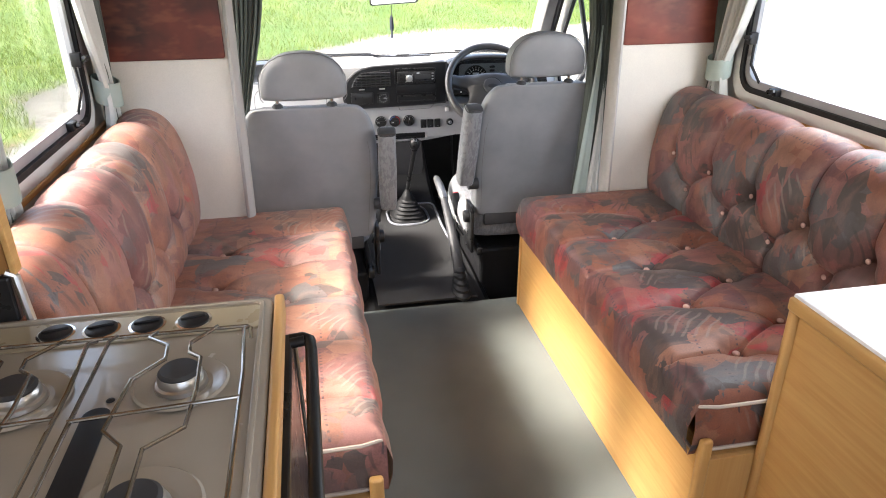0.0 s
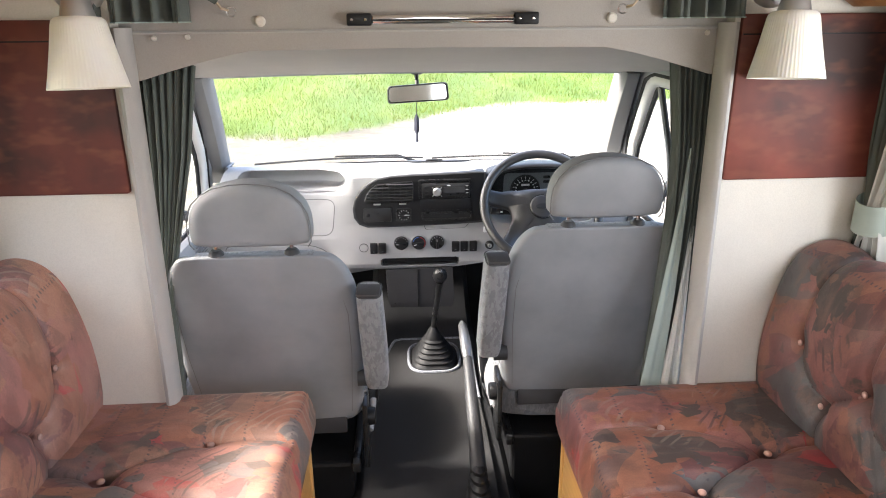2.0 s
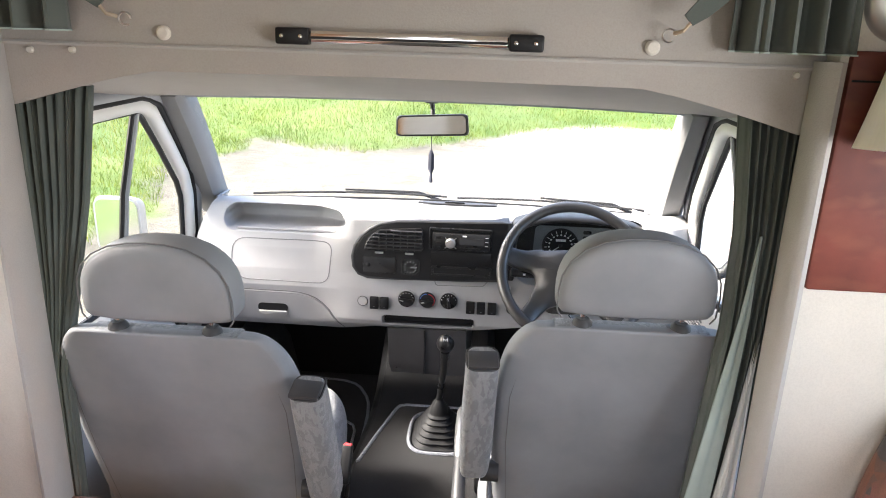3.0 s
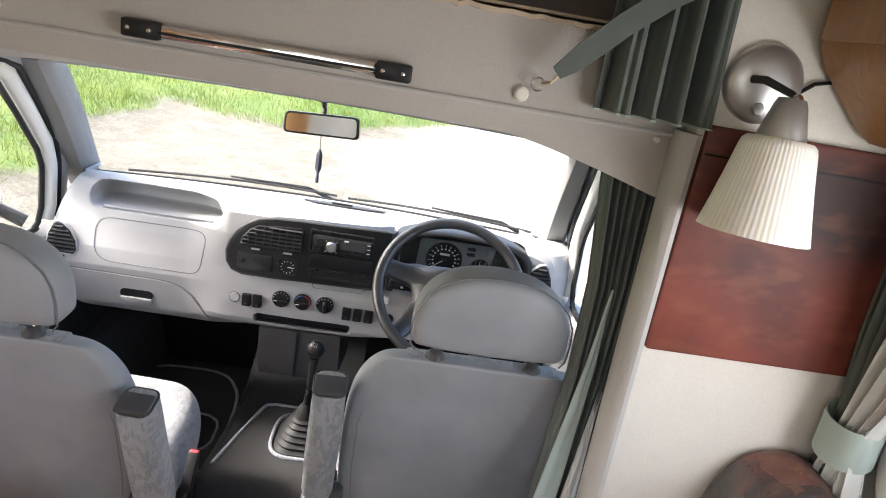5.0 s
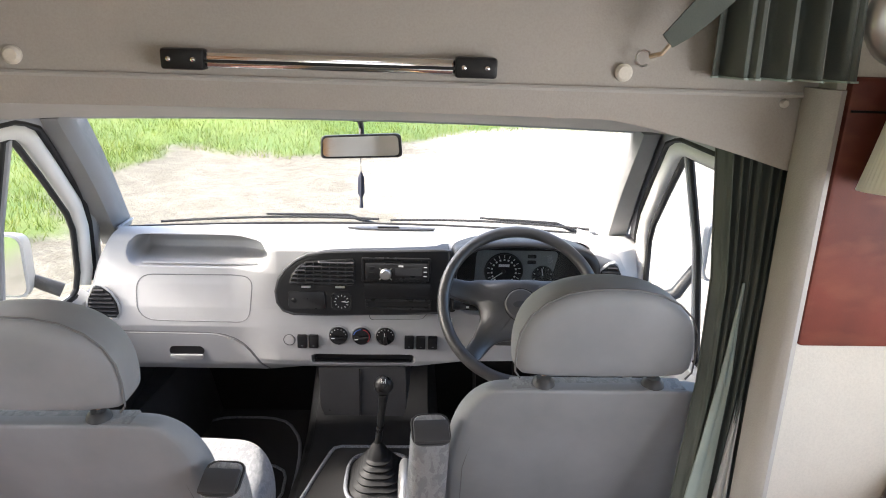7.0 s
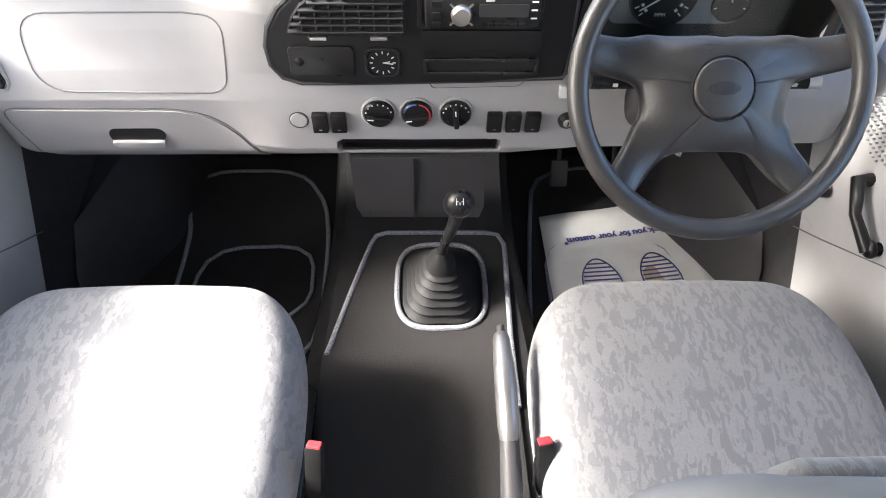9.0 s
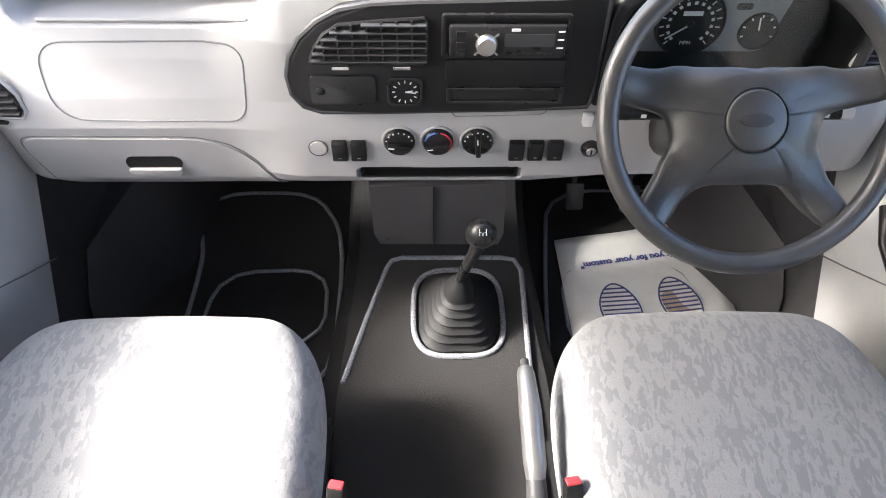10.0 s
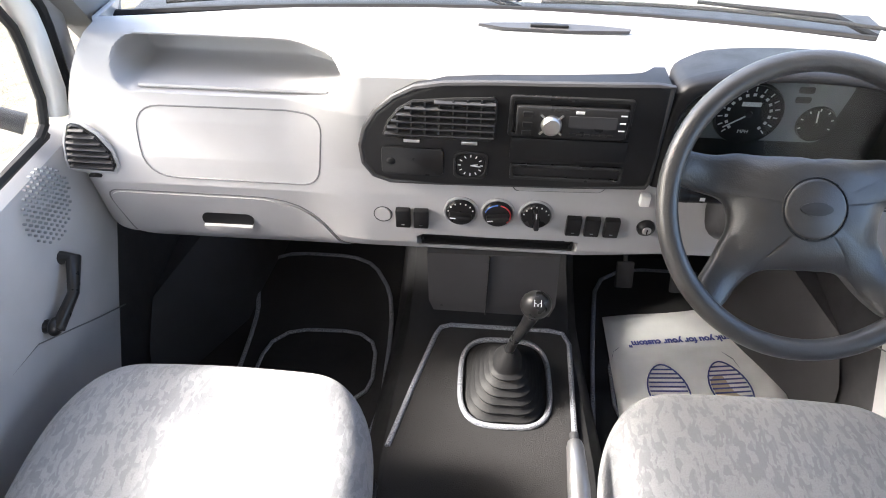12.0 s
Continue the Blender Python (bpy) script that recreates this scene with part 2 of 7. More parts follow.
ENAMEL_PANEL = plain("hob_control_panel", (0.33, 0.285, 0.20), 0.3, vary=0.08, bump=0.03)
WOOD = wood("oak_laminate", (0.60, 0.36, 0.13), (0.50, 0.27, 0.085))
WOOD_UP = wood("oak_laminate_upright", (0.56, 0.34, 0.13), (0.46, 0.25, 0.08), "Z")
WOOD_DARK = wood("oak_locker", (0.36, 0.18, 0.055), (0.27, 0.12, 0.036), "Z")
WHITE_TOP = plain("white_laminate", (0.80, 0.80, 0.80), 0.3, vary=0.03, bump=0.05)
WALL = lining("cream_wallboard", (0.66, 0.625, 0.56), 300)
FASCIA = lining("fawn_felt", (0.40, 0.375, 0.345), 320)
CEIL = lining("ceiling_lining_cream", (0.62, 0.55, 0.44), 220)
PILLAR = lining("pillar_trim_grey", (0.43, 0.415, 0.395), 420)
HEADLINER = lining("cab_headliner", (0.40, 0.39, 0.37), 420)
APILLAR = lining("a_pillar_grey", (0.23, 0.23, 0.235), 600)
CARPET = carpet("grey_green_carpet", (0.165, 0.185, 0.175), (0.125, 0.140, 0.132))
MAT = carpet("black_mat_carpet", (0.020, 0.019, 0.020), (0.012, 0.012, 0.013), 380)
EDGING = Nodes("mat_edging_grey", 0.8)
EDGING.colour(EDGING.mix(EDGING.ramp(EDGING.noise(330.0, 2.0), [(0.42, 0.0), (0.58, 1.0)]), (0.11, 0.115, 0.14), (0.30, 0.31, 0.34)))
EDGING = EDGING.bump(EDGING.noise(330.0, 2.0), 0.6, 0.002).mat
GLASS = glass("window_glass", (0.95, 0.97, 0.96))
PANE = glass("acrylic_pane", (0.93, 0.95, 0.94), 0.10)
FRAME_WHITE = plain("white_frame_paint", (0.72, 0.72, 0.70), 0.4, vary=0.04)
FRAME_GREY = plain("grey_window_frame", (0.30, 0.31, 0.33), 0.4)
SHADE = Nodes("ribbed_lamp_glass", 0.35)
SHADE.colour(SHADE.mix(SHADE.ramp(SHADE.noise(12.0), [(0.3, 0.0), (0.7, 1.0)]), (0.80, 0.77, 0.70), (0.86, 0.84, 0.79)))
SHADE.put(Subsurface_Weight=0.5, Subsurface_Radius=(0.02, 0.018, 0.012), Transmission_Weight=0.0)
SHADE = SHADE.mat
MIRROR = plain("mirror_glass", (0.82, 0.84, 0.85), 0.02, 1.0, bump=0)
PAPER = plain("paper_white", (0.72, 0.72, 0.70), 0.8, grain=300)
INK = plain("blue_ink", (0.055, 0.065, 0.22), 0.7, bump=0)
WHITE_MARK = plain("white_marking", (0.75, 0.75, 0.76), 0.6, bump=0)
RED_PLASTIC = plain("red_plastic", (0.55, 0.04, 0.05), 0.4)
BLUE_MARK = plain("blue_marking", (0.06, 0.14, 0.45), 0.5, bump=0)
CARD = plain("cardboard_edge", (0.42, 0.34, 0.25), 0.9, grain=200, vary=0.25, bump=0.5)
GREY_BOARD = plain("grey_board", (0.27, 0.262, 0.26), 0.7, vary=0.2)
BODY_WHITE = plain("body_paint_white", (0.78, 0.79, 0.80), 0.25, vary=0.02, bump=0)


def curtain_cloth():
    m = Nodes("grey_green_velour", 0.8)
    c = m.mix(m.ramp(m.noise(5.0, 4.0), [(0.35, 0.0), (0.65, 1.0)]), (0.070, 0.085, 0.075), (0.112, 0.128, 0.114))
    m.colour(m.mix(m.ramp(m.noise(800.0, 2.0), [(0.4, 0.0), (0.7, 0.35)]), c, (0.05, 0.065, 0.06)))
    m.put(Sheen_Weight=0.12)
    return m.bump(m.noise(900.0, 2.0), 0.3, 0.0006).mat


def panel_cloth():
    m = Nodes("rust_red_panel_cloth", 0.6)
    p = m.scaled(1.0, 1.0, 1.0)
    c = m.ramp(m.noise(3.4, 4.0, 0.5, p), [(0.34, (0.035, 0.012, 0.010)), (0.46, (0.11, 0.022, 0.014)), (0.58, (0.19, 0.040, 0.024)), (0.70, (0.24, 0.030, 0.030))])
    c = m.mix(m.math("MULTIPLY", m.ramp(m.noise(6.0, 2.0, coord=m.scaled(2.2, 1, 5.0)), [(0.52, 0.0), (0.70, 0.7)]), 0.5), c, (0.26, 0.085, 0.045))
    m.colour(m.mix(m.ramp(m.noise(600.0), [(0.4, 0.0), (0.7, 0.25)]), c, (0.05, 0.02, 0.02)))
    return m.bump(m.noise(900.0, 2.0), 0.25, 0.0005).mat


def pale_curtain():
    m = Nodes("pale_curtain_lining", 0.8)
    m.colour(m.mix(m.ramp(m.noise(6.0, 3.0), [(0.3, 0.0), (0.7, 1.0)]), (0.50, 0.52, 0.50), (0.62, 0.63, 0.61)))
    m.put(Subsurface_Weight=0.1, Subsurface_Radius=(0.01, 0.01, 0.01))
    return m.bump(m.noise(900.0, 2.0), 0.3, 0.0006).mat


def tie_cloth():
    m = Nodes("mint_tieback_cloth", 0.8)
    m.colour(m.mix(m.ramp(m.noise(8.0, 3.0), [(0.3, 0.0), (0.7, 1.0)]), (0.30, 0.37, 0.34), (0.38, 0.45, 0.42)))
    return m.bump(m.noise(900.0, 2.0), 0.3, 0.0006).mat


CURTAIN, RED, PALE, TIE = curtain_cloth(), panel_cloth(), pale_curtain(), tie_cloth()


def ground_mat():
    """Sunlit gravel with puddle-dark patches, turning to turf on the verge."""
    m = Nodes("gravel_and_turf", 0.9)
    stones = m.voronoi(26.0, out="Color")
    g = m.mix(m.ramp(m.sep(stones)[0], [(0.2, 0.0), (0.8, 1.0)]), (0.21, 0.195, 0.172), (0.34, 0.32, 0.285))
    side = m.ramp(m.math("ADD", m.math("MULTIPLY", m.sep(m.tc)[0], 0.1), 0.5), [(0.36, 1.0), (0.60, 0.0)])      # muddier away from the track
    mud = m.math("ADD", m.noise(0.55, 7.0, 0.68), m.math("SUBTRACT", m.math("MULTIPLY", side, 0.40), 0.14))
    g = m.mix(m.ramp(mud, [(0.44, 0.0), (0.60, 0.9)]), g, (0.062, 0.056, 0.036))
    g = m.mix(m.ramp(m.noise(3.2, 7.0, 0.75), [(0.42, 0.0), (0.62, 0.7)]), g, (0.16, 0.145, 0.12))
    g = m.mix(m.ramp(m.noise(17.0, 3.0, 0.6), [(0.50, 0.0), (0.64, 0.55)]), g, (0.05, 0.042, 0.034))
    t = m.mix(m.ramp(m.noise(0.8, 6.0, 0.65), [(0.38, 0.0), (0.62, 1.0)]), (0.050, 0.100, 0.010), (0.085, 0.122, 0.018))
    x, y, z = m.sep(m.tc)[0], m.sep(m.tc)[1], m.sep(m.tc)[2]
    edge = m.math("ADD", m.math("SUBTRACT", z, -0.74), m.math("MULTIPLY", m.math("SUBTRACT", m.noise(1.1, 5.0), 0.5), 0.16))
    m.colour(m.mix(m.ramp(edge, [(0.0, 0.0), (0.05, 1.0)]), g, t))
    return m.bump(m.noise(22.0, 5.0), 0.7, 0.03).mat


def blade_mat():
    m = Nodes("grass_blades", 0.6)
    r = m.n.new("ShaderNodeNewGeometry").outputs["Random Per Island"]
    patch = m.noise(0.9, 4.0)
    c = m.ramp(r, [(0.0, (0.066, 0.112, 0.008)), (0.5, (0.112, 0.156, 0.012)), (0.88, (0.160, 0.176, 0.020)), (1.0, (0.22, 0.20, 0.08))])
    c = m.mix(m.ramp(patch, [(0.42, 0.0), (0.62, 0.6)]), c, (0.060, 0.105, 0.008))
    m.colour(c)
    thin = m.n.new("ShaderNodeBsdfTranslucent")
    m.link(c, thin.inputs["Color"])
    both = m.n.new("ShaderNodeMixShader")
    both.inputs[0].default_value = 0.45
    m.l.new(m.bsdf.outputs[0], both.inputs[1])
    m.l.new(thin.outputs[0], both.inputs[2])
    m.l.new(both.outputs[0], m.n["Material Output"].inputs["Surface"])
    return m.mat


def leaf_mat():
    m = Nodes("hedge_leaves", 0.55)
    r = m.n.new("ShaderNodeNewGeometry").outputs["Random Per Island"]
    m.colour(m.ramp(r, [(0.0, (0.03, 0.07, 0.015)), (0.6, (0.07, 0.13, 0.03)), (1.0, (0.13, 0.19, 0.05))]))
    return m.mat


GROUND, BLADES, LEAVES, BARK = ground_mat(), blade_mat(), leaf_mat(), plain("bark", (0.12, 0.09, 0.065), 0.9, grain=60, bump=0.6, dist=0.01)


# ---- building blocks ----
def part(name, bm, material, parent=None, label="", smooth=False):
    """Links a bmesh as one mesh object, under a thing or a part."""
    me = bpy.data.meshes.new(name)
    bmesh.ops.recalc_face_normals(bm, faces=bm.faces[:])
    if smooth:
        for f in bm.faces:
            f.smooth = True
    bm.to_mesh(me)
    bm.free()
    if smooth:
        me.set_sharp_from_angle(angle=radians(38))
    me.materials.append(material)
    ob = new(name, me)
    attach(ob, parent)
    return tagged(ob, label)


def attach(ob, parent):
    if parent is not None:
        ob.parent = parent
        if parent.type == "EMPTY":
            ob.matrix_parent_inverse = Matrix.Translation(parent.location).inverted()


def thing(name, loc, label, category, group="", kind=""):
    ob = new(name)
    ob.location = loc
    ob.empty_display_size = 0.05
    return tagged(ob, label, category, group, kind)


def sheet(name, verts, faces, material, parent=None, label="", smooth=True):
    me = bpy.data.meshes.new(name)
    me.from_pydata([tuple(v) for v in verts], [], faces)
    me.validate()
    bm = bmesh.new()
    bm.from_mesh(me)
    bpy.data.meshes.remove(me)
    return part(name, bm, material, parent, label, smooth)


def box(x0, x1, y0, y1, z0, z1, bev=0.004, seg=2, bm=None, m=None):
    made = bmesh.new()
    bmesh.ops.create_cube(made, size=1.0)
    for v in made.verts:
        v.co = Vector(((x0 + x1) / 2 + v.co.x * (x1 - x0), (y0 + y1) / 2 + v.co.y * (y1 - y0), (z0 + z1) / 2 + v.co.z * (z1 - z0)))
    if bev:
        bmesh.ops.bevel(made, geom=made.edges[:], offset=bev, segments=seg, profile=0.5, affect="EDGES", clamp_overlap=True)
    if m is not None:
        made.transform(m)
    return merge(bm, made)


def merge(bm, made):
    if bm is None:
        return made
    me = bpy.data.meshes.new("tmp")
    made.to_mesh(me)
    made.free()
    bm.from_mesh(me)
    bpy.data.meshes.remove(me)
    return bm


def cyl(p, q, r0, r1=None, n=20, bev=0.0, bm=None):
    """A rod or cone between two points."""
    p, q = Vector(p), Vector(q)
    r1 = r0 if r1 is None else r1
    made = bmesh.new()
    bmesh.ops.create_cone(made, cap_ends=True, segments=n, radius1=r0, radius2=r1, depth=(q - p).length)
    if bev:
        bmesh.ops.bevel(made, geom=[e for e in made.edges if abs(e.verts[0].co.z - e.verts[1].co.z) < 1e-6], offset=bev, segments=2, profile=0.5, affect="EDGES")
    made.transform(Matrix.Translation((p + q) / 2) @ (q - p).to_track_quat("Z", "Y").to_matrix().to_4x4())
    return merge(bm, made)


def ball(c, rx, ry=None, rz=None, n=16, bm=None, m=None):
    made = bmesh.new()
    bmesh.ops.create_uvsphere(made, u_segments=n, v_segments=max(6, n // 2), radius=1.0)
    made.transform(Matrix.Translation(c) @ (m or Matrix()) @ Matrix.Diagonal((rx, ry or rx, rz or rx, 1)))
    return merge(bm, made)


def tube(points, r, n=8, closed=False, bm=None):
    """A round bar swept along points; r is one radius or one for each point."""
    pts = [Vector(p) for p in points]
    rs = r if isinstance(r, (list, tuple)) else [r] * len(pts)
    made = bmesh.new()
    rings, up, k = [], None, len(pts)
    for i, p in enumerate(pts):
        a = pts[(i - 1) % k] if closed or i else p
        b = pts[(i + 1) % k] if closed or i < k - 1 else p
        d = (b - a).normalized()
        if up is None:
            up = Vector((0, 0, 1)) if abs(d.z) < 0.9 else Vector((1, 0, 0))
        s = d.cross(up).normalized()
        up = s.cross(d).normalized()
        rings.append([made.verts.new(p + (s * math.cos(t) + up * math.sin(t)) * rs[i]) for t in (2 * math.pi * j / n for j in range(n))])
    for i in range(k if closed else k - 1):
        a, b = rings[i], rings[(i + 1) % k]
        for j in range(n):
            made.faces.new((a[j], a[(j + 1) % n], b[(j + 1) % n], b[j]))
    if not closed:
        made.faces.new(rings[0])
        made.faces.new(rings[-1][::-1])
    return merge(bm, made)


def lathe(profile, n=32, m=None, bm=None, rib=0.0, ribs=0):
    """A turned shape: profile of (radius, height), closed where the radius is 0."""
    made = bmesh.new()
    rings = []
    for r, h in profile:
        if r < 1e-6:
            rings.append([made.verts.new((0, 0, h))])
        else:
            rings.append([made.verts.new(((r + rib * math.cos(ribs * t)) * math.cos(t), (r + rib * math.cos(ribs * t)) * math.sin(t), h)) for t in (2 * math.pi * j / n for j in range(n))])
    for a, b in zip(rings, rings[1:]):
        for j in range(n):
            k = (j + 1) % n
            if len(a) == 1 and len(b) > 1:
                made.faces.new((a[0], b[j], b[k]))
            elif len(b) == 1 and len(a) > 1:
                made.faces.new((a[j], a[k], b[0]))
            elif len(a) > 1:
                made.faces.new((a[j], a[k], b[k], b[j]))
    if m is not None:
        made.transform(m)
    return merge(bm, made)


def loft(rings, caps=True, bm=None):
    """A skin over rings of equally many points."""
    made = bmesh.new()
    vs = [[made.verts.new(p) for p in ring] for ring in rings]
    n = len(vs[0])
    for a, b in zip(vs, vs[1:]):
        for j in range(n):
            made.faces.new((a[j], a[(j + 1) % n], b[(j + 1) % n], b[j]))
    if caps:
        made.faces.new(vs[0])
        made.faces.new(vs[-1][::-1])
    return merge(bm, made)


def rounded(w, h, r, n=6):
    """The outline of a rounded rectangle about 0, 0."""
    out = []
    for cx, cy, a in ((w / 2 - r, h / 2 - r, 0), (-w / 2 + r, h / 2 - r, 90), (-w / 2 + r, -h / 2 + r, 180), (w / 2 - r, -h / 2 + r, 270)):
        out += [(cx + r * math.cos(radians(a + 90 * i / n)), cy + r * math.sin(radians(a + 90 * i / n))) for i in range(n + 1)]
    return out


def slab(outline, depth, m, bev=0.0, seg=2, bm=None, hole=None):
    """An outline in local x, y raised to depth along local z, with a rounded front edge; hole: an inner outline of as many points."""
    made = bmesh.new()
    a = [made.verts.new((x, y, 0)) for x, y in outline]
    b = [made.verts.new((x, y, depth)) for x, y in outline]
    n = len(a)
    for j in range(n):
        made.faces.new((a[j], a[(j + 1) % n], b[(j + 1) % n], b[j]))
    if hole is None:
        front = made.faces.new(b)
        made.faces.new(a[::-1])
        rim = list(front.edges)
    else:
        c = [made.verts.new((x, y, 0)) for x, y in hole]
        d = [made.verts.new((x, y, depth)) for x, y in hole]
        rim = []
        for j in range(n):
            k = (j + 1) % n
            made.faces.new((c[j], d[j], d[k], c[k]))
            made.faces.new((b[j], b[k], d[k], d[j]))
            made.faces.new((a[j], c[j], c[k], a[k]))
        made.edges.ensure_lookup_table()
        rim = [e for e in made.edges if all(v in set(b) for v in e.verts) or all(v in set(d) for v in e.verts)]
    if bev:
        bmesh.ops.bevel(made, geom=rim, offset=bev, segments=seg, profile=0.5, affect="EDGES", clamp_overlap=True)
    made.transform(m)
    return merge(bm, made)


def facing(x, y, z, tilt=0.0):
    """A frame whose local x is world x, local y is up and local z points back towards -y."""
    return pose(x, y, z, 90 + tilt, 0, 0)


def words(name, body, size, m, material, parent, label="", bold=0.0):
    cu = bpy.data.curves.new(name, "FONT")
    cu.body, cu.size, cu.align_x, cu.align_y, cu.extrude = body, size, "CENTER", "CENTER", 0.0004
    cu.offset = bold
    tmp = bpy.data.objects.new(name + "_tmp", cu)
    me = bpy.data.meshes.new_from_object(tmp)
    me.name = name
    me.transform(m)
    me.materials.append(material)
    bpy.data.objects.remove(tmp)
    ob = new(name, me)
    attach(ob, parent)
    return tagged(ob, label)


def smooth01(a, b, x):
    t = np.clip((np.asarray(x, float) - a) / (b - a), 0, 1)
    return t * t * (3 - 2 * t)


def grid_faces(nu, nv, closed_v=False):
    out = []
    for i in range(nu - 1):
        for j in range(nv if closed_v else nv - 1):
            k = (j + 1) % nv
            out.append((i * nv + j, i * nv + k, (i + 1) * nv + k, (i + 1) * nv + j))
    return out


# ---- outside ----
def land(x, y):
    """The height of the ground: level gravel, a low turf bank beyond it."""
    d = np.maximum(y - (11.5 + 0.55 * np.maximum(x + 2.0, 0.0) + 0.9 * np.sin(x * 0.7)), -3.6 - 0.10 * np.maximum(y - 5.0, 0.0) - x + 0.3 * np.sin(y * 1.3))
    d = np.maximum(d, -x - 8.5)
    return -0.80 + 0.9 * smooth01(0.0, 9.0, d) + 0.12 * smooth01(-0.2, 0.8, d)


def outside():
    a = np.concatenate([-np.geomspace(600, 24, 14), np.arange(-22, 22.1, 0.55), np.geomspace(24, 600, 14)])
    b = np.concatenate([-np.geomspace(600, 12, 12), np.arange(-10, 32.1, 0.55), np.geomspace(35, 900, 14)])
    gx, gy = np.meshgrid(a, b, indexing="ij")
    gz = land(gx, gy) + 0.02 * np.sin(gx * 2.1) * np.sin(gy * 1.7)
    ob = sheet("ground", np.stack([gx, gy, gz], -1).reshape(-1, 3), grid_faces(len(a), len(b)), GROUND)
    tagged(ob, "pale sunlit gravel yard running into a green turf bank", "ground", kind="structure")
    # grass blades on the verge
    rng = np.random.default_rng(5)
    vs, fs = [], []
    n = 0
    while n < 120000:
        x, y = rng.uniform(-14, 14), rng.uniform(4.5, 24)
        h = float(land(np.float64(x), np.float64(y)))
        if h < -0.745 or rng.random() > 1.6 * math.exp(-((y - 5) / 13)):
            continue
        z = h - 0.02
        tall = rng.uniform(0.05, 0.14) * (1.7 if rng.random() < 0.08 else 1.0)
        th, w = rng.uniform(0, math.pi), rng.uniform(0.0025, 0.006)
        lx, ly = rng.normal(0, 0.4 * tall, 2)
        k = len(vs)
        cx, sx = math.cos(th) * w, math.sin(th) * w
        vs += [(x - cx, y - sx, z), (x + cx, y + sx, z), (x + lx * 0.5 - cx * 0.7, y + ly * 0.5 - sx * 0.7, z + tall * 0.6), (x + lx * 0.5 + cx * 0.7, y + ly * 0.5 + sx * 0.7, z + tall * 0.6), (x + lx, y + ly, z + tall)]
        fs += [(k, k + 1, k + 3, k + 2), (k + 2, k + 3, k + 4)]
        n += 1
    me = bpy.data.meshes.new("grass")
    me.from_pydata(vs, [], fs)
    me.materials.append(BLADES)
    tagged(new("grass", me), "fresh green grass blades on the verge", "grass", kind="stuff")
    # a hedge at the back of the bank
    vs, fs = [], []
    for _ in range(14000):
        u = rng.uniform(-1, 1)
        cx = u * 30 + rng.normal(0, 0.6)
        top = 2.0 + 0.7 * math.sin(cx * 0.55) + 0.5 * math.sin(cx * 1.7 + 1)
        cy = 30 + 2.5 * math.sin(cx * 0.2) + rng.normal(0, 0.7)
        base = float(land(np.float64(cx), np.float64(cy)))
        cz = base + top * rng.random() ** 0.7
        s = rng.uniform(0.06, 0.14)
        d1, d2 = rng.normal(0, 1, 3), rng.normal(0, 1, 3)
        d1, d2 = d1 / np.linalg.norm(d1) * s, d2 / np.linalg.norm(d2) * s
        c = np.array((cx, cy, cz))
        k = len(vs)
        vs += [tuple(c - d1), tuple(c + d2 * 0.6), tuple(c + d1), tuple(c - d2 * 0.6)]
        fs.append((k, k + 1, k + 2, k + 3))
    me = bpy.data.meshes.new("hedge")
    me.from_pydata(vs, [], fs)
    me.materials.append(LEAVES)
    tagged(new("hedge", me), "uneven leafy hedge along the top of the bank", "hedge", kind="stuff")


outside()

# ---- the shell of the van ----
HALF, CEILING, REAR = 1.085, 1.96, -3.3
WIN_Z0, WIN_Z1 = 0.905, 1.46
WIN_Y1, WIN_Y0 = -0.25, -1.40


def structure(name, bm, material, label, smooth=False):
    return tagged(part(name, bm, material, None, "", smooth), label, name.split("_")[0], kind="structure")


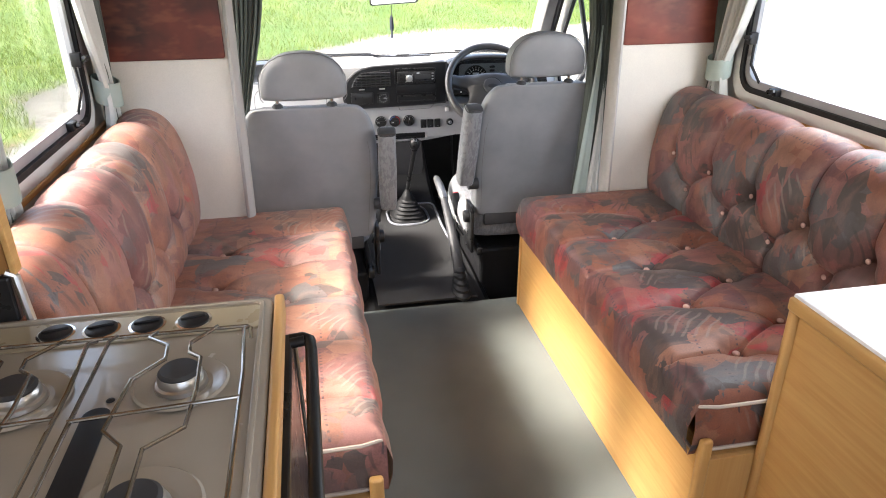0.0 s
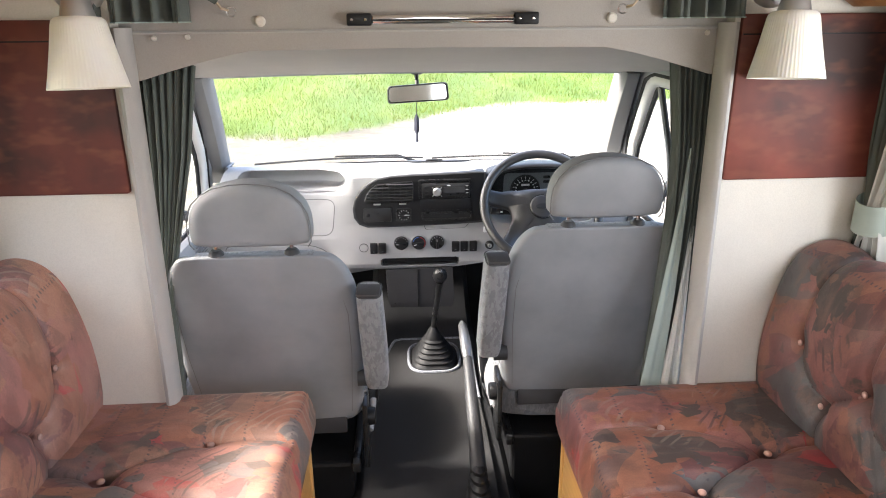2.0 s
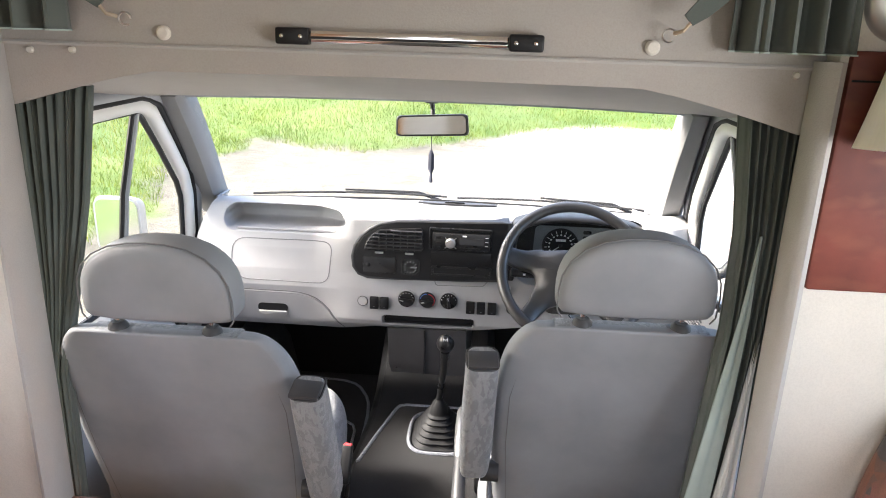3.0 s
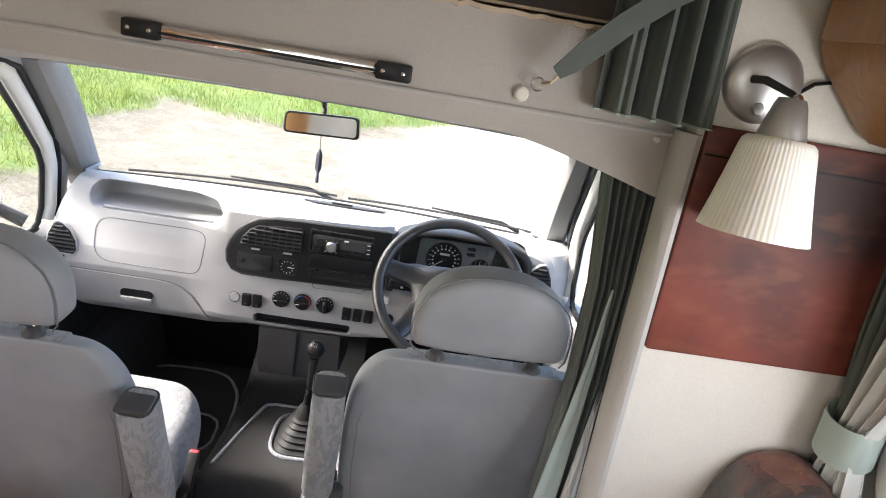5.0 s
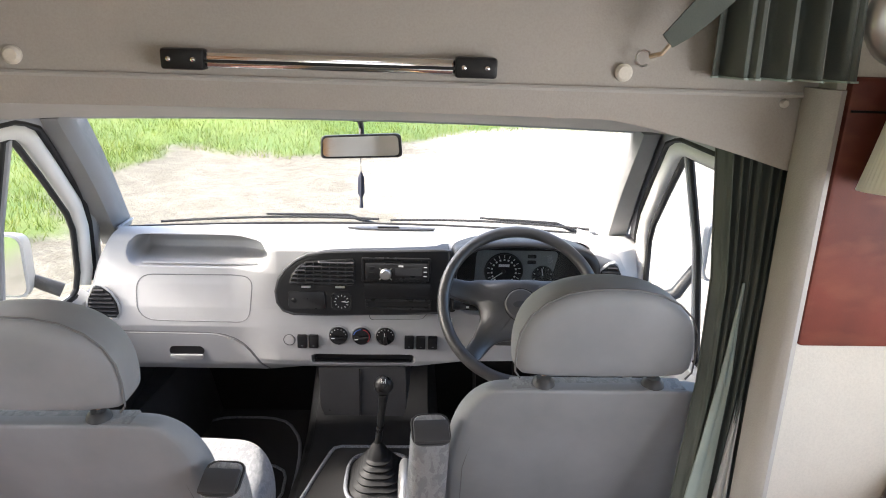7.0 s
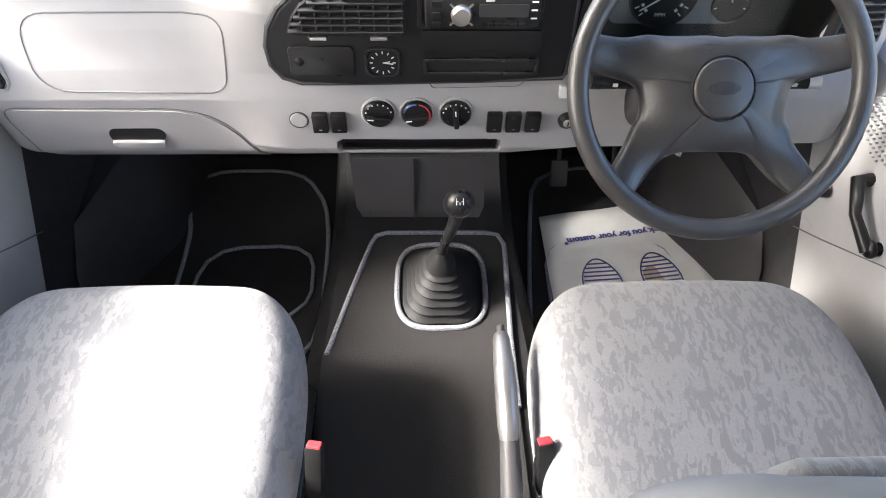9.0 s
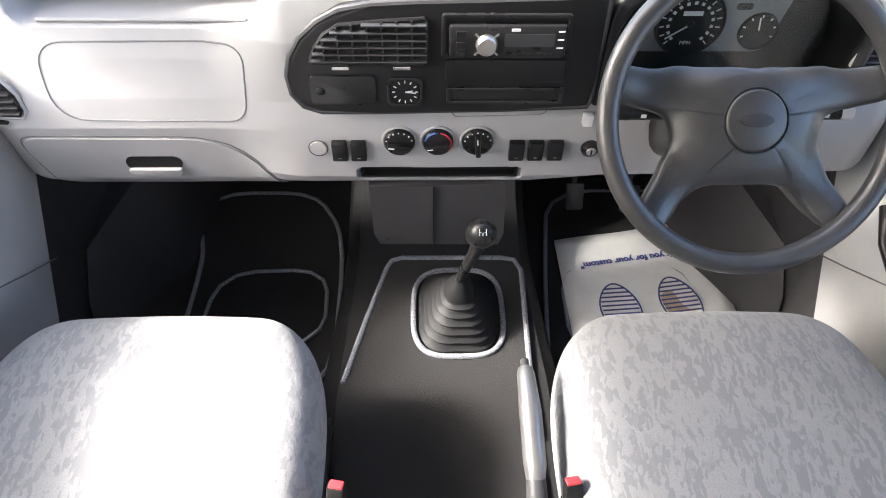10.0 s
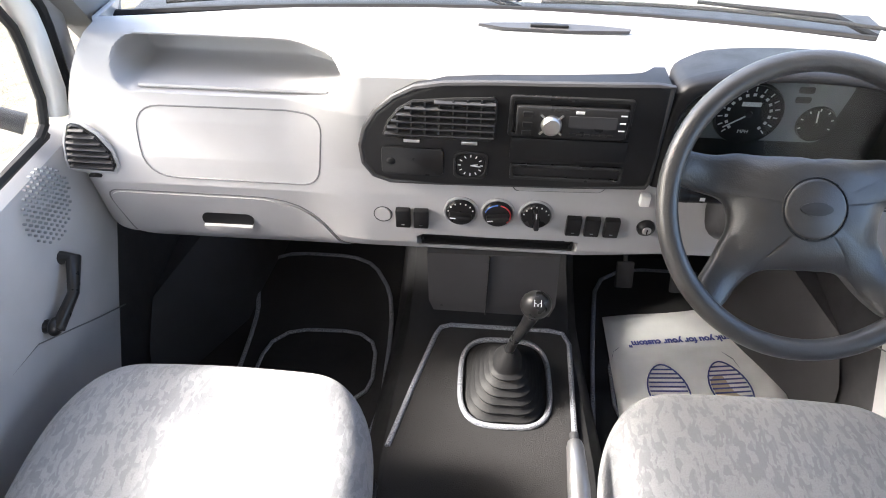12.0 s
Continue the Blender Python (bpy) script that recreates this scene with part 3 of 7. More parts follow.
def shell():
    structure("floor", box(-HALF, HALF, REAR, -0.001, -0.16, 0.0, 0.003), CARPET, "worn grey-green carpet over the living area floor")
    for side, name in ((-1, "wall_left"), (1, "wall_right")):
        bm = None
        x0, x1 = sorted((side * HALF, side * (HALF + 0.035)))
        bm = box(x0, x1, REAR, -0.10, -0.16, WIN_Z0, 0.0, bm=bm)
        bm = box(x0, x1, REAR, -0.10, WIN_Z1, CEILING + 0.04, 0.0, bm=bm)
        bm = box(x0, x1, WIN_Y1, -0.10, WIN_Z0, WIN_Z1, 0.0, bm=bm)
        bm = box(x0, x1, REAR, WIN_Y0, WIN_Z0, WIN_Z1, 0.0, bm=bm)
        structure(name, bm, WALL, "cream wallboard side wall with a window opening")
    bm = box(-HALF - 0.03, HALF + 0.03, REAR - 0.04, REAR, -0.16, 1.03, 0.0)
    bm = box(-HALF - 0.03, HALF + 0.03, REAR - 0.04, REAR, 1.67, CEILING + 0.04, 0.0, bm=bm)
    for s in (-1, 1):
        x0, x1 = sorted((s * 0.67, s * (HALF + 0.03)))
        bm = box(x0, x1, REAR - 0.04, REAR, 1.03, 1.67, 0.0, bm=bm)
    structure("wall_rear", bm, WALL, "plain cream rear wall with a window opening")
    # bulkhead wings beside the cab opening
    for side, name in ((-1, "wall_bulkhead_left"), (1, "wall_bulkhead_right")):
        x0, x1 = sorted((side * 0.672, side * (HALF + 0.035)))
        structure(name, box(x0, x1, -0.098, -0.05, -0.16, CEILING, 0.002), WALL, "cream bulkhead wall beside the cab opening")
    for side in (-1, 1):
        x = side * 0.668 + (0.008 if side > 0 else 0.0)
        out = [(side * px, py) for px, py in ((-0.014, -0.046), (0.003, -0.046), (0.004, -0.099), (0.009, -0.104), (0.006, -0.112), (-0.003, -0.116), (-0.014, -0.110), (-0.021, -0.096), (-0.020, -0.062))]
        rings = []
        for z in np.linspace(0.0, 1.395, 12):
            lean = side * (0.012 - 0.017 * z / 1.395)
            rings.append([(x + lean + px, py, z) for px, py in out])
        tagged(part("trim", loft(rings), PILLAR, None, "", True), "padded fabric pillar trim edging the cab opening", "trim", kind="structure")
    # out of view, a gap is left for the added roof fill lamp
    bm = box(-HALF - 0.04, HALF + 0.04, -2.48, -0.035, CEILING, CEILING + 0.04, 0.0)
    bm = box(-HALF - 0.04, HALF + 0.04, REAR, -3.02, CEILING, CEILING + 0.04, 0.0, bm=bm)
    bm = box(-HALF - 0.04, -0.27, -3.02, -2.48, CEILING, CEILING + 0.04, 0.0, bm=bm)
    bm = box(0.27, HALF + 0.04, -3.02, -2.48, CEILING, CEILING + 0.04, 0.0, bm=bm)
    structure("ceiling", bm, CEIL, "cream lined ceiling")


def header():
    """The fascia over the cab opening and the overcab shelf above it."""
    root = thing("header_fascia", (0, -0.04, 1.38), "fawn felt-covered fascia over the cab opening", "fascia", kind="structure")
    xs = np.linspace(-0.672, 0.676, 61)
    low = np.interp(np.abs(xs), [0, 0.40, 0.46, 0.53, 0.596, 0.66, 0.69], [1.346, 1.343, 1.332, 1.315, 1.297, 1.278, 1.274])
    rings = []
    for x, z in zip(xs, low):
        y = -0.052
        rings.append([(x, y, 1.382), (x, y + 0.004, z + 0.02), (x, y + 0.012, z), (x, y + 0.03, z), (x, y + 0.03, 1.382)])
    part("arch_panel", loft(rings), FASCIA, root, "", True)
    rings = []
    for x in np.linspace(-0.70, 0.70, 25):
        rings.append([(x, -0.058, 1.384), (x, -0.040, 1.520), (x, -0.015, 1.520), (x, -0.02, 1.384)])
    part("upper_panel", loft(rings), FASCIA, root)
    part("edge_bead", tube([(x, -0.060, 1.384) for x in np.linspace(-0.68, 0.68, 12)], 0.004, 6), PILLAR, root, "", True)
    for x, z in ((-0.37, 1.405), (0.407, 1.406), (-0.602, 1.372), (0.632, 1.372), (-0.53, 1.374)):
        rr = 0.0115 if abs(x) < 0.45 else 0.006
        part("screw_cap", lathe([(0, 0.005), (rr * 0.7, 0.005), (rr, 0.002), (rr, -0.006), (0, -0.006)], 20, facing(x, -0.058 if rr > 0.01 else -0.0525, z)), WALL, root, "cream screw cap", True)
    # shelf
    shelf = thing("overcab_shelf", (0, 0.3, 1.5), "overcab shelf with a torn cardboard edge and grey board back", "shelf", kind="structure")
    part("shelf_board", box(-1.05, 1.05, -0.014, 0.62, 1.478, 1.512, 0.0), GREY_BOARD, shelf)
    rng = random.Random(3)
    ring = []
    for x in np.linspace(-0.70, 0.70, 90):
        j, k = rng.uniform(-0.002, 0.002), rng.uniform(-0.0025, 0.0025)
        ring.append([(x, -0.050 + j, 1.516 + k), (x, -0.050 + j, 1.523 + k), (x, 0.02, 1.526), (x, 0.02, 1.516)])
    part("cardboard_edge", loft(ring), CARD, shelf, "frayed cardboard edge")
    for x0, x1 in ((-0.70, -0.28), (-0.26, 0.10), (0.12, 0.62)):
        part("cardboard_flap", box(x0, x1, -0.03, 0.22, 1.527, 1.532, 0.001, m=None), CARD, shelf)
    part("back_board", box(-0.98, 0.98, 0.60, 0.62, 1.512, 1.642, 0.0), GREY_BOARD, shelf)
    for x in (-0.62, -0.36, -0.10, 0.16, 0.42):
        part("slot_tab", box(x, x + 0.09, 0.592, 0.599, 1.585 - 0.01 * x, 1.593 - 0.01 * x, 0.001), CARD, shelf)
    prof = [(0.62, 1.642), (0.60, 1.66), (0.52, 1.86), (0.30, CEILING)]
    rings = [[(x, y, z) for y, z in prof] + [(x, y + 0.03, z + 0.03) for y, z in prof[::-1]] for x in np.linspace(-1.05, 1.05, 5)]
    part("overcab_front", loft(rings), CEIL, shelf, "cream lined front of the overcab")
    for side in (-1, 1):
        x0, x1 = sorted((side * 0.98, side * 1.04))
        part("overcab_side", box(x0, x1, -0.05, 0.64, 1.512, CEILING + 0.03, 0.0), CEIL, shelf)
    part("overcab_roof", box(-1.05, 1.05, -0.036, 0.64, CEILING + 0.002, CEILING + 0.04, 0.0), CEIL, shelf)


def grab_rail():
    root = thing("grab_rail", (0.03, -0.07, 1.407), "slim chrome rail with black end brackets on the fascia", "rail")
    for x in (-0.155, 0.212):
        part("bracket", box(x - 0.027, x + 0.027, -0.078, -0.055, 1.394, 1.420, 0.004), BLACK, root, "black plastic bracket", True)
        for dx in (-0.016, 0.014):
            part("screw", lathe([(0, 0.003), (0.003, 0.002), (0.004, 0), (0, 0)], 10, facing(x + dx, -0.078, 1.407)), CHROME, root)
    part("rail_bar", box(-0.130, 0.187, -0.074, -0.060, 1.397, 1.417, 0.006, 3), CHROME, root, "polished chrome strip", True)
    part("rail_groove", box(-0.128, 0.185, -0.0765, -0.073, 1.4035, 1.4075, 0.001), BLACK, root)


shell()
header()
grab_rail()


# ---- the cab shell ----
def screen_point(u, v):
    """The windscreen: u from -1 to 1 across, v from 0 at its base to 1 at the roof."""
    bx, tx = 0.845, 0.770
    x = u * (bx + (tx - bx) * v)
    y0, y1 = 1.32 - 0.15 * u * u, 0.845 - 0.065 * u * u
    z0, z1 = 0.80 + 0.012 * u * u, 1.222 - 0.006 * u * u
    bulge = 0.02 * math.sin(math.pi * v)
    return Vector((x, y0 + (y1 - y0) * v + bulge, z0 + (z1 - z0) * v + bulge))


def cab_shell():
    # floor pan, dark, with a raised tunnel
    structure("floor_cab", box(-0.90, 0.90, 0.0, 1.75, -0.17, -0.125, 0.0), MAT, "black carpeted cab floor below the living floor")
    structure("floor_step", box(-0.90, 0.90, -0.035, 0.006, -0.16, -0.006, 0.003), BLACK, "dark step edge down to the cab floor")
    out = [(-0.30, -0.125), (-0.265, -0.02), (-0.235, 0.012), (0.235, 0.012), (0.265, -0.02), (0.30, -0.125)]
    rings = []
    for y, k, h in ((0.008, 1.0, 0.8), (0.30, 1.0, 0.95), (0.75, 1.0, 1.0), (1.15, 0.9, 1.0), (1.30, 0.88, 1.6), (1.55, 0.88, 3.2)):
        rings.append([(x * k, y, -0.125 + (z + 0.125) * h) for x, z in out])
    structure("floor_tunnel", loft(rings), RUBBER, "raised engine tunnel in the cab floor", True)
    structure("wall_firewall", box(-0.92, 0.92, 1.62, 1.68, -0.17, 0.66, 0.0), BLACK, "dark bulkhead behind the pedals")
    structure("wall_cowl", box(-0.92, 0.92, 1.33, 1.66, 0.655, 0.69, 0.0), BLACK, "dark cowl under the windscreen")
    for side in (-1, 1):
        x0, x1 = sorted((side * 0.872, side * 0.935))
        tagged(part("wall_kick_panel", box(x0, x1, 0.70, 1.66, -0.17, 0.60, 0.0), DARK_GREY), "black kick panel beside the footwell", "wall", kind="structure")
    # roof lining from the arch to the windscreen
    rings = []
    for x in np.linspace(-0.79, 0.79, 41):
        u = x / 0.770
        e = screen_point(max(-1, min(1, u)), 1.0)
        drop = 0.055 * smooth01(0.60, 0.79, abs(x))
        a, b, c = -0.02, 0.30, e.y - 0.02
        rings.append([(x, a, 1.372 - drop), (x, b, 1.318 - drop * 0.9), (x, 0.62, 1.262 - drop * 0.6), (x, c, e.z + 0.004), (x, c + 0.03, e.z + 0.05), (x, 0.62, 1.302), (x, b, 1.36), (x, a, 1.41)])
    structure("ceiling_cab", loft([[Vector(p) for p in r] for r in rings]), FASCIA, "grey felt cab headliner", True)
    # pillars beside the windscreen
    for side in (-1, 1):
        wide = (0.724, 0.792) if side < 0 else (0.708, 0.762)
        base, top = Vector((side * wide[1], 1.175, 0.815)), Vector((side * wide[0], 0.79, 1.213))
        rings = []
        for v in np.linspace(-0.10, 1.06, 16):
            p = base + (top - base) * v + Vector((0, 0.008, 0.008)) * math.sin(math.pi * max(0.0, min(1.0, v)))
            w = 0.074 + 0.020 * (1 - v)
            rings.append([(p.x, p.y + 0.012, p.z + 0.012), (p.x + side * 0.004, p.y - 0.010, p.z - 0.008), (p.x + side * 0.018, p.y - 0.024, p.z - 0.020), (p.x + side * w * 0.8, p.y - 0.026, p.z - 0.020), (p.x + side * w, p.y - 0.006, p.z - 0.004), (p.x + side * w, p.y + 0.04, p.z + 0.04), (p.x + side * 0.004, p.y + 0.045, p.z + 0.045)])
        tagged(part("trim", loft(rings), APILLAR, None, "", True), "dark grey windscreen pillar trim", "trim", kind="structure")
    # windscreen
    win = thing("window_1", (0, 1.3, 0.8), "wide raked windscreen with a black lower edge", "window", kind="structure")
    nu, nv = 33, 17
    vs = [screen_point(u, v) for u in np.linspace(-1, 1, nu) for v in np.linspace(0, 1, nv)]
    pane = sheet("pane", vs, grid_faces(nu, nv), GLASS, win)
    pane.visible_shadow = False
    part("lower_seal", tube([screen_point(u, 0.0) + Vector((0, -0.004, 0.003)) for u in np.linspace(-1, 1, 25)], 0.007, 6), RUBBER, win, "", True)
    part("upper_seal", tube([screen_point(u, 1.0) + Vector((0, 0.002, 0.006)) for u in np.linspace(-1, 1, 25)], 0.010, 6), FRAME_GREY, win, "", True)
    for x0, x1 in ((-0.70, 0.02), (0.06, 0.74)):
        pts = []
        for i in range(14):
            k = i / 13
            p = screen_point((x0 + (x1 - x0) * k) / 0.845, 0.012 + 0.022 * math.sin(math.pi * k * 0.9))
            pts.append(p + Vector((0, 0.022, 0.008)))
        w = thing("wiper", pts[0], "black wiper blade resting at the foot of the windscreen", "wiper", "windscreen wipers")
        part("blade", tube(pts, 0.0045, 6), RUBBER, w)
        part("arm", tube([pts[-1] + Vector((0.03, 0.06, -0.05)), pts[11] + Vector((0, 0.02, 0.004)), pts[6] + Vector((0, 0.012, 0.008))], [0.008, 0.007, 0.004], 6), BLACK, w)
    # bonnet beyond
    rings = []
    for y, w, z in ((1.36, 0.86, 0.76), (1.55, 0.88, 0.70), (1.85, 0.86, 0.58), (2.0, 0.82, 0.44), (2.03, 0.80, 0.0)):
        rings.append([(x * w, y - 0.08 * x * x, z - 0.03 * x * x) for x in np.linspace(-1, 1, 13)] + [(w, y - 0.02, z - 0.10), (-w, y - 0.02, z - 0.10)])
    tagged(part("bonnet", loft(rings), BODY_WHITE, None, "", True), "white painted bonnet ahead of the windscreen", "bonnet", kind="structure")


def door(side, name):
    """A cab door: lower panel, belt line, window frame with a quarter light, glass, handle, speaker."""
    root = thing(name, (side * 0.88, 0.6, 0.2), "grey plastic cab door with a framed window", "door", kind="structure")
    s = side
    prof = [(0.875, -0.13), (0.855, 0.05), (0.862, 0.25), (0.848, 0.42), (0.852, 0.54), (0.866, 0.625), (0.900, 0.648), (0.935, 0.63), (0.935, -0.13)]
    rings = []
    for y in np.linspace(0.02, 1.06, 16):
        rings.append([(s * x, 0.02 + (y - 0.02) * float(np.interp(z, [-0.13, 0.12, 0.35], [0.70, 0.83, 1.0])), z) for x, z in prof])
    part("door_panel", loft(rings), DOOR_PLASTIC, root, "", True)
    lowpts = [(s * 0.882, y, 0.654) for y in np.linspace(0.985, 0.06, 14)]
    edge = [Vector((s * x, y, z)) for x, y, z in ((0.882, 0.960, 0.654), (0.880, 0.990, 0.672), (0.876, 1.004, 0.72), (0.872, 1.004, 0.825), (0.868, 0.996, 0.860), (0.858, 0.955, 0.920), (0.830, 0.800, 1.060), (0.808, 0.680, 1.160), (0.802, 0.645, 1.180), (0.799, 0.600, 1.188), (0.798, 0.06, 1.186))]
    part("frame_seal", tube(edge, 0.009, 8), RUBBER, root, "black rubber seal", True)
    part("frame_inner", tube([p + Vector((-s * 0.004, 0.034 if p.z < 1.17 else 0.020, 0.004 if p.z < 0.90 else 0.020)) for p in edge[1:]], 0.025, 10), FRAME_WHITE, root, "white painted window frame", True)
    part("outer_seal", tube([p + Vector((-s * 0.018, 0.066 if p.z < 1.17 else 0.030, 0.006 if p.z < 0.90 else 0.034)) for p in edge[1:]], 0.010, 8), RUBBER, root, "black rubber seal", True)
    part("frame_outer", tube([p + Vector((s * 0.004, 0.100 if p.z < 1.17 else 0.050, 0.008 if p.z < 0.90 else 0.048)) for p in edge[1:]], 0.032, 10), FRAME_GREY, root, "grey painted door pillar", True)
    part("belt_seal", tube(lowpts, 0.010, 6), RUBBER, root, "", True)
    part("divider", tube([(s * 0.880, 0.600, 0.656), (s * 0.846, 0.615, 0.96), (s * 0.800, 0.632, 1.182)], 0.011, 6), FRAME_GREY, root, "quarter light divider", True)
    part("divider_seal", tube([(s * 0.877, 0.578, 0.656), (s * 0.843, 0.594, 0.96), (s * 0.798, 0.612, 1.182)], 0.007, 6), RUBBER, root, "", True)
    vs = [(s * 0.884, 0.99, 0.65), (s * 0.872, 1.005, 0.86), (s * 0.848, 0.93, 0.985), (s * 0.802, 0.66, 1.18), (s * 0.80, 0.06, 1.188), (s * 0.884, 0.06, 0.65)]
    g = sheet("pane", vs, [(0, 1, 2, 3, 4, 5)], GLASS, root, "", False)
    g.visible_shadow = False
    h0, h1 = Vector((s * 0.838, 0.845, 0.465)), Vector((s * 0.838, 0.735, 0.392))
    part("pull_handle", tube([h0 + Vector((s * 0.02, 0, 0)), h0 + Vector((-s * 0.012, 0, 0)), h0.lerp(h1, 0.5) + Vector((-s * 0.026, 0, 0)), h1 + Vector((-s * 0.012, 0, 0)), h1 + Vector((s * 0.02, 0, 0))], [0.016, 0.015, 0.011, 0.014, 0.016], 10), BLACK_SATIN, root, "black pull handle", True)
    part("handle_foot", ball(h1 + Vector((-s * 0.006, 0, 0)), 0.012, 0.02, 0.018), BLACK_SATIN, root, "", True)
    bm = None
    for i in range(13):
        for j in range(13):
            y, z = 0.80 + i * 0.012, 0.50 + j * 0.012
            if (i - 6) ** 2 + (j - 6) ** 2 < 40:
                bm = cyl((s * 0.8530, y, z), (s * 0.8475, y, z), 0.0026, n=6, bm=bm)
    part("speaker_grille", bm, SEAT_BACK, root, "perforated speaker grille")
    part("pocket_seam", tube([(s * 0.860, 0.98, 0.20), (s * 0.860, 0.88, 0.26), (s * 0.852, 0.70, 0.38), (s * 0.852, 0.55, 0.40)], 0.0016, 6), GROOVE, root)
    if s > 0:
        part("window_winder", cyl((0.85, 0.93, 0.36), (0.815, 0.93, 0.36), 0.017, 0.013, 14, 0.003), BLACK_SATIN, root, "black round knob", True)


def door_mirror(side):
    s = side
    root = thing("door_mirror", (s * 0.93, 0.98, 0.80), "white and black door mirror outside the cab window", "mirror", "door mirrors")
    c = Vector((-1.06, 0.94, 0.765)) if s < 0 else Vector((1.10, 0.945, 0.845))
    rings = []
    for d, k in ((0.06, 0.5), (0.045, 0.85), (0.0, 1.0), (-0.012, 0.97)):
        rings.append([(c.x + a * k, c.y + d, c.z + b * k) for a, b in rounded(0.165, 0.200, 0.035, 4)])
    part("housing", loft(rings), FRAME_GREY, root, "", True)
    part("mirror_glass", slab(rounded(0.145, 0.180, 0.028, 4), 0.002, facing(c.x, c.y - 0.0125, c.z)), MIRROR, root)
    part("bracket", tube([(s * 0.925, 1.00, 0.665), (s * 0.97, 0.985, 0.69), (s * 1.03, 0.975, c.z - 0.045)], [0.022, 0.020, 0.016], 10), DARK_GREY, root, "", True)


cab_shell()
door(-1, "door_1")
door(1, "door_2")
door_mirror(-1)
door_mirror(1)


# ---- living area: settees ----
def seg_dist(px, py, a, b):
    ax, ay, bx, by = *a, *b
    dx, dy = bx - ax, by - ay
    t = np.clip(((px - ax) * dx + (py - ay) * dy) / (dx * dx + dy * dy), 0, 1)
    return np.hypot(px - ax - t * dx, py - ay - t * dy)


def tufting(px, py, buttons, lines):
    d = np.zeros_like(px)
    for bx, by in buttons:
        r = np.hypot(px - bx, py - by)
        d += 0.014 * np.exp(-(r / 0.014) ** 2) + 0.008 * np.exp(-(r / 0.05) ** 2)
    for a, b in lines:
        r = seg_dist(px, py, a, b)
        d = np.maximum(d, 0.0) + 0.0105 * np.exp(-(r / 0.0055) ** 2) + 0.011 * np.exp(-(r / 0.034) ** 2)
    return d


def settee(side, front_y, back_y, first, label):
    """A bench: oak-faced base, buttoned seat cushion, buttoned back cushion; side is -1 or 1."""
    s = side
    # base
    base = thing("settee_bench", (s * 0.70, -0.7, 0.0), "oak-laminate settee base box fixed to the floor", "settee base", "settee bases")
    x0, x1 = sorted((s * 0.352, s * 0.370))
    part("front_panel", box(x0, x1, back_y, front_y - 0.018, 0.0, 0.372, 0.003), WOOD, base, "yellow oak laminate panel", True)
    xa, xb = sorted((s * 0.346, s * 0.376))
    part("corner_post", box(xa, xb, front_y - 0.018, front_y + 0.004, 0.0, 0.405, 0.008, 3), WOOD_UP, base, "", True)
    part("corner_post", box(xa, xb, back_y - 0.02, back_y, 0.0, 0.385, 0.008, 3), WOOD_UP, base, "", True)
    xa, xb = sorted((s * 0.372, s * 1.08))
    part("end_panel", box(xa, xb, front_y - 0.016, front_y, 0.0, 0.33, 0.002), WOOD_UP, base)
    part("end_panel", box(xa, xb, back_y - 0.016, back_y, 0.0, 0.33, 0.002), WOOD_UP, base)
    part("seat_board", box(xa, xb, back_y, front_y - 0.02, 0.30, 0.328, 0.0), WOOD, base)
    # seat cushion
    xf, xr = 0.335, 1.055          # distance from the van's middle
    ya, yb = back_y + 0.01, front_y - 0.012
    zb, zt, r = 0.330, 0.480, 0.050
    buttons, lines = [], []
    y = first
    rows = []
    while y > ya + 0.03:
        rows.append(y)
        y -= 0.235
    for y in rows:
        buttons.append((0.54, y))
        lines.append(((xf - 0.05, y - 0.02), (0.54, y)))
        buttons.append((0.745, y - 0.118))
        lines.append(((0.54, y), (0.745, y - 0.118)))
        lines.append(((0.745, y - 0.118), (0.54, y - 0.235)))
        lines.append(((0.745, y - 0.118), (1.05, y - 0.10)))
    nu, nv = 300, 150
    ud, vd = np.meshgrid(np.linspace(ya, yb, nu), np.linspace(xf, xr, nv), indexing="ij")
    edge = np.minimum(np.minimum(vd - xf, xr - vd), np.minimum(ud - ya, yb - ud))
    k = np.clip(1 - edge / r, 0, 1)
    h = zt - r * (1 - np.sqrt(np.clip(1 - k * k, 0, 1))) * 0.9
    d = tufting(vd, ud, buttons, lines)
    h = h + 0.012 - d * np.clip(edge / 0.02, 0.35, 1)
    puff = 0.012 - 1.0 * tufting(np.full(nu, xf - 0.01), np.linspace(ya, yb, nu), [], [l for l in lines if l[0][0] < xf])
    top = np.stack([s * vd, ud, h], -1)
    verts = top.reshape(-1, 3).tolist()
    faces = grid_faces(nu, nv)
    # skirts down to the base
    def skirt(idx, offs):
        nonlocal verts, faces
        prev = list(idx)
        for lvl, (dz, out) in enumerate(((0.35, 1.0), (0.7, 0.8), (1.0, 0.0))):
            cur = []
            for n_, i in enumerate(idx):
                p = top.reshape(-1, 3)[i]
                cur.append(len(verts))
                verts.append([p[0] + offs[n_][0] * out, p[1] + offs[n_][1] * out, p[2] + (zb - p[2]) * dz])
            for a in range(len(idx) - 1):
                faces.append((prev[a], prev[a + 1], cur[a + 1], cur[a]))
            prev = cur
    skirt([i * nv for i in range(nu)], [(-s * max(0.004, p), 0) for p in puff])
    skirt([i * nv + nv - 1 for i in range(nu)], [(0, 0)] * nu)
    skirt(list(range(nv)), [(0, -0.010)] * nv)
    skirt([(nu - 1) * nv + j for j in range(nv)], [(0, 0.008)] * nv)
    cush = thing("settee_cushion", (s * 0.70, -0.7, 0.33), label, "cushion", "settee seat cushions")
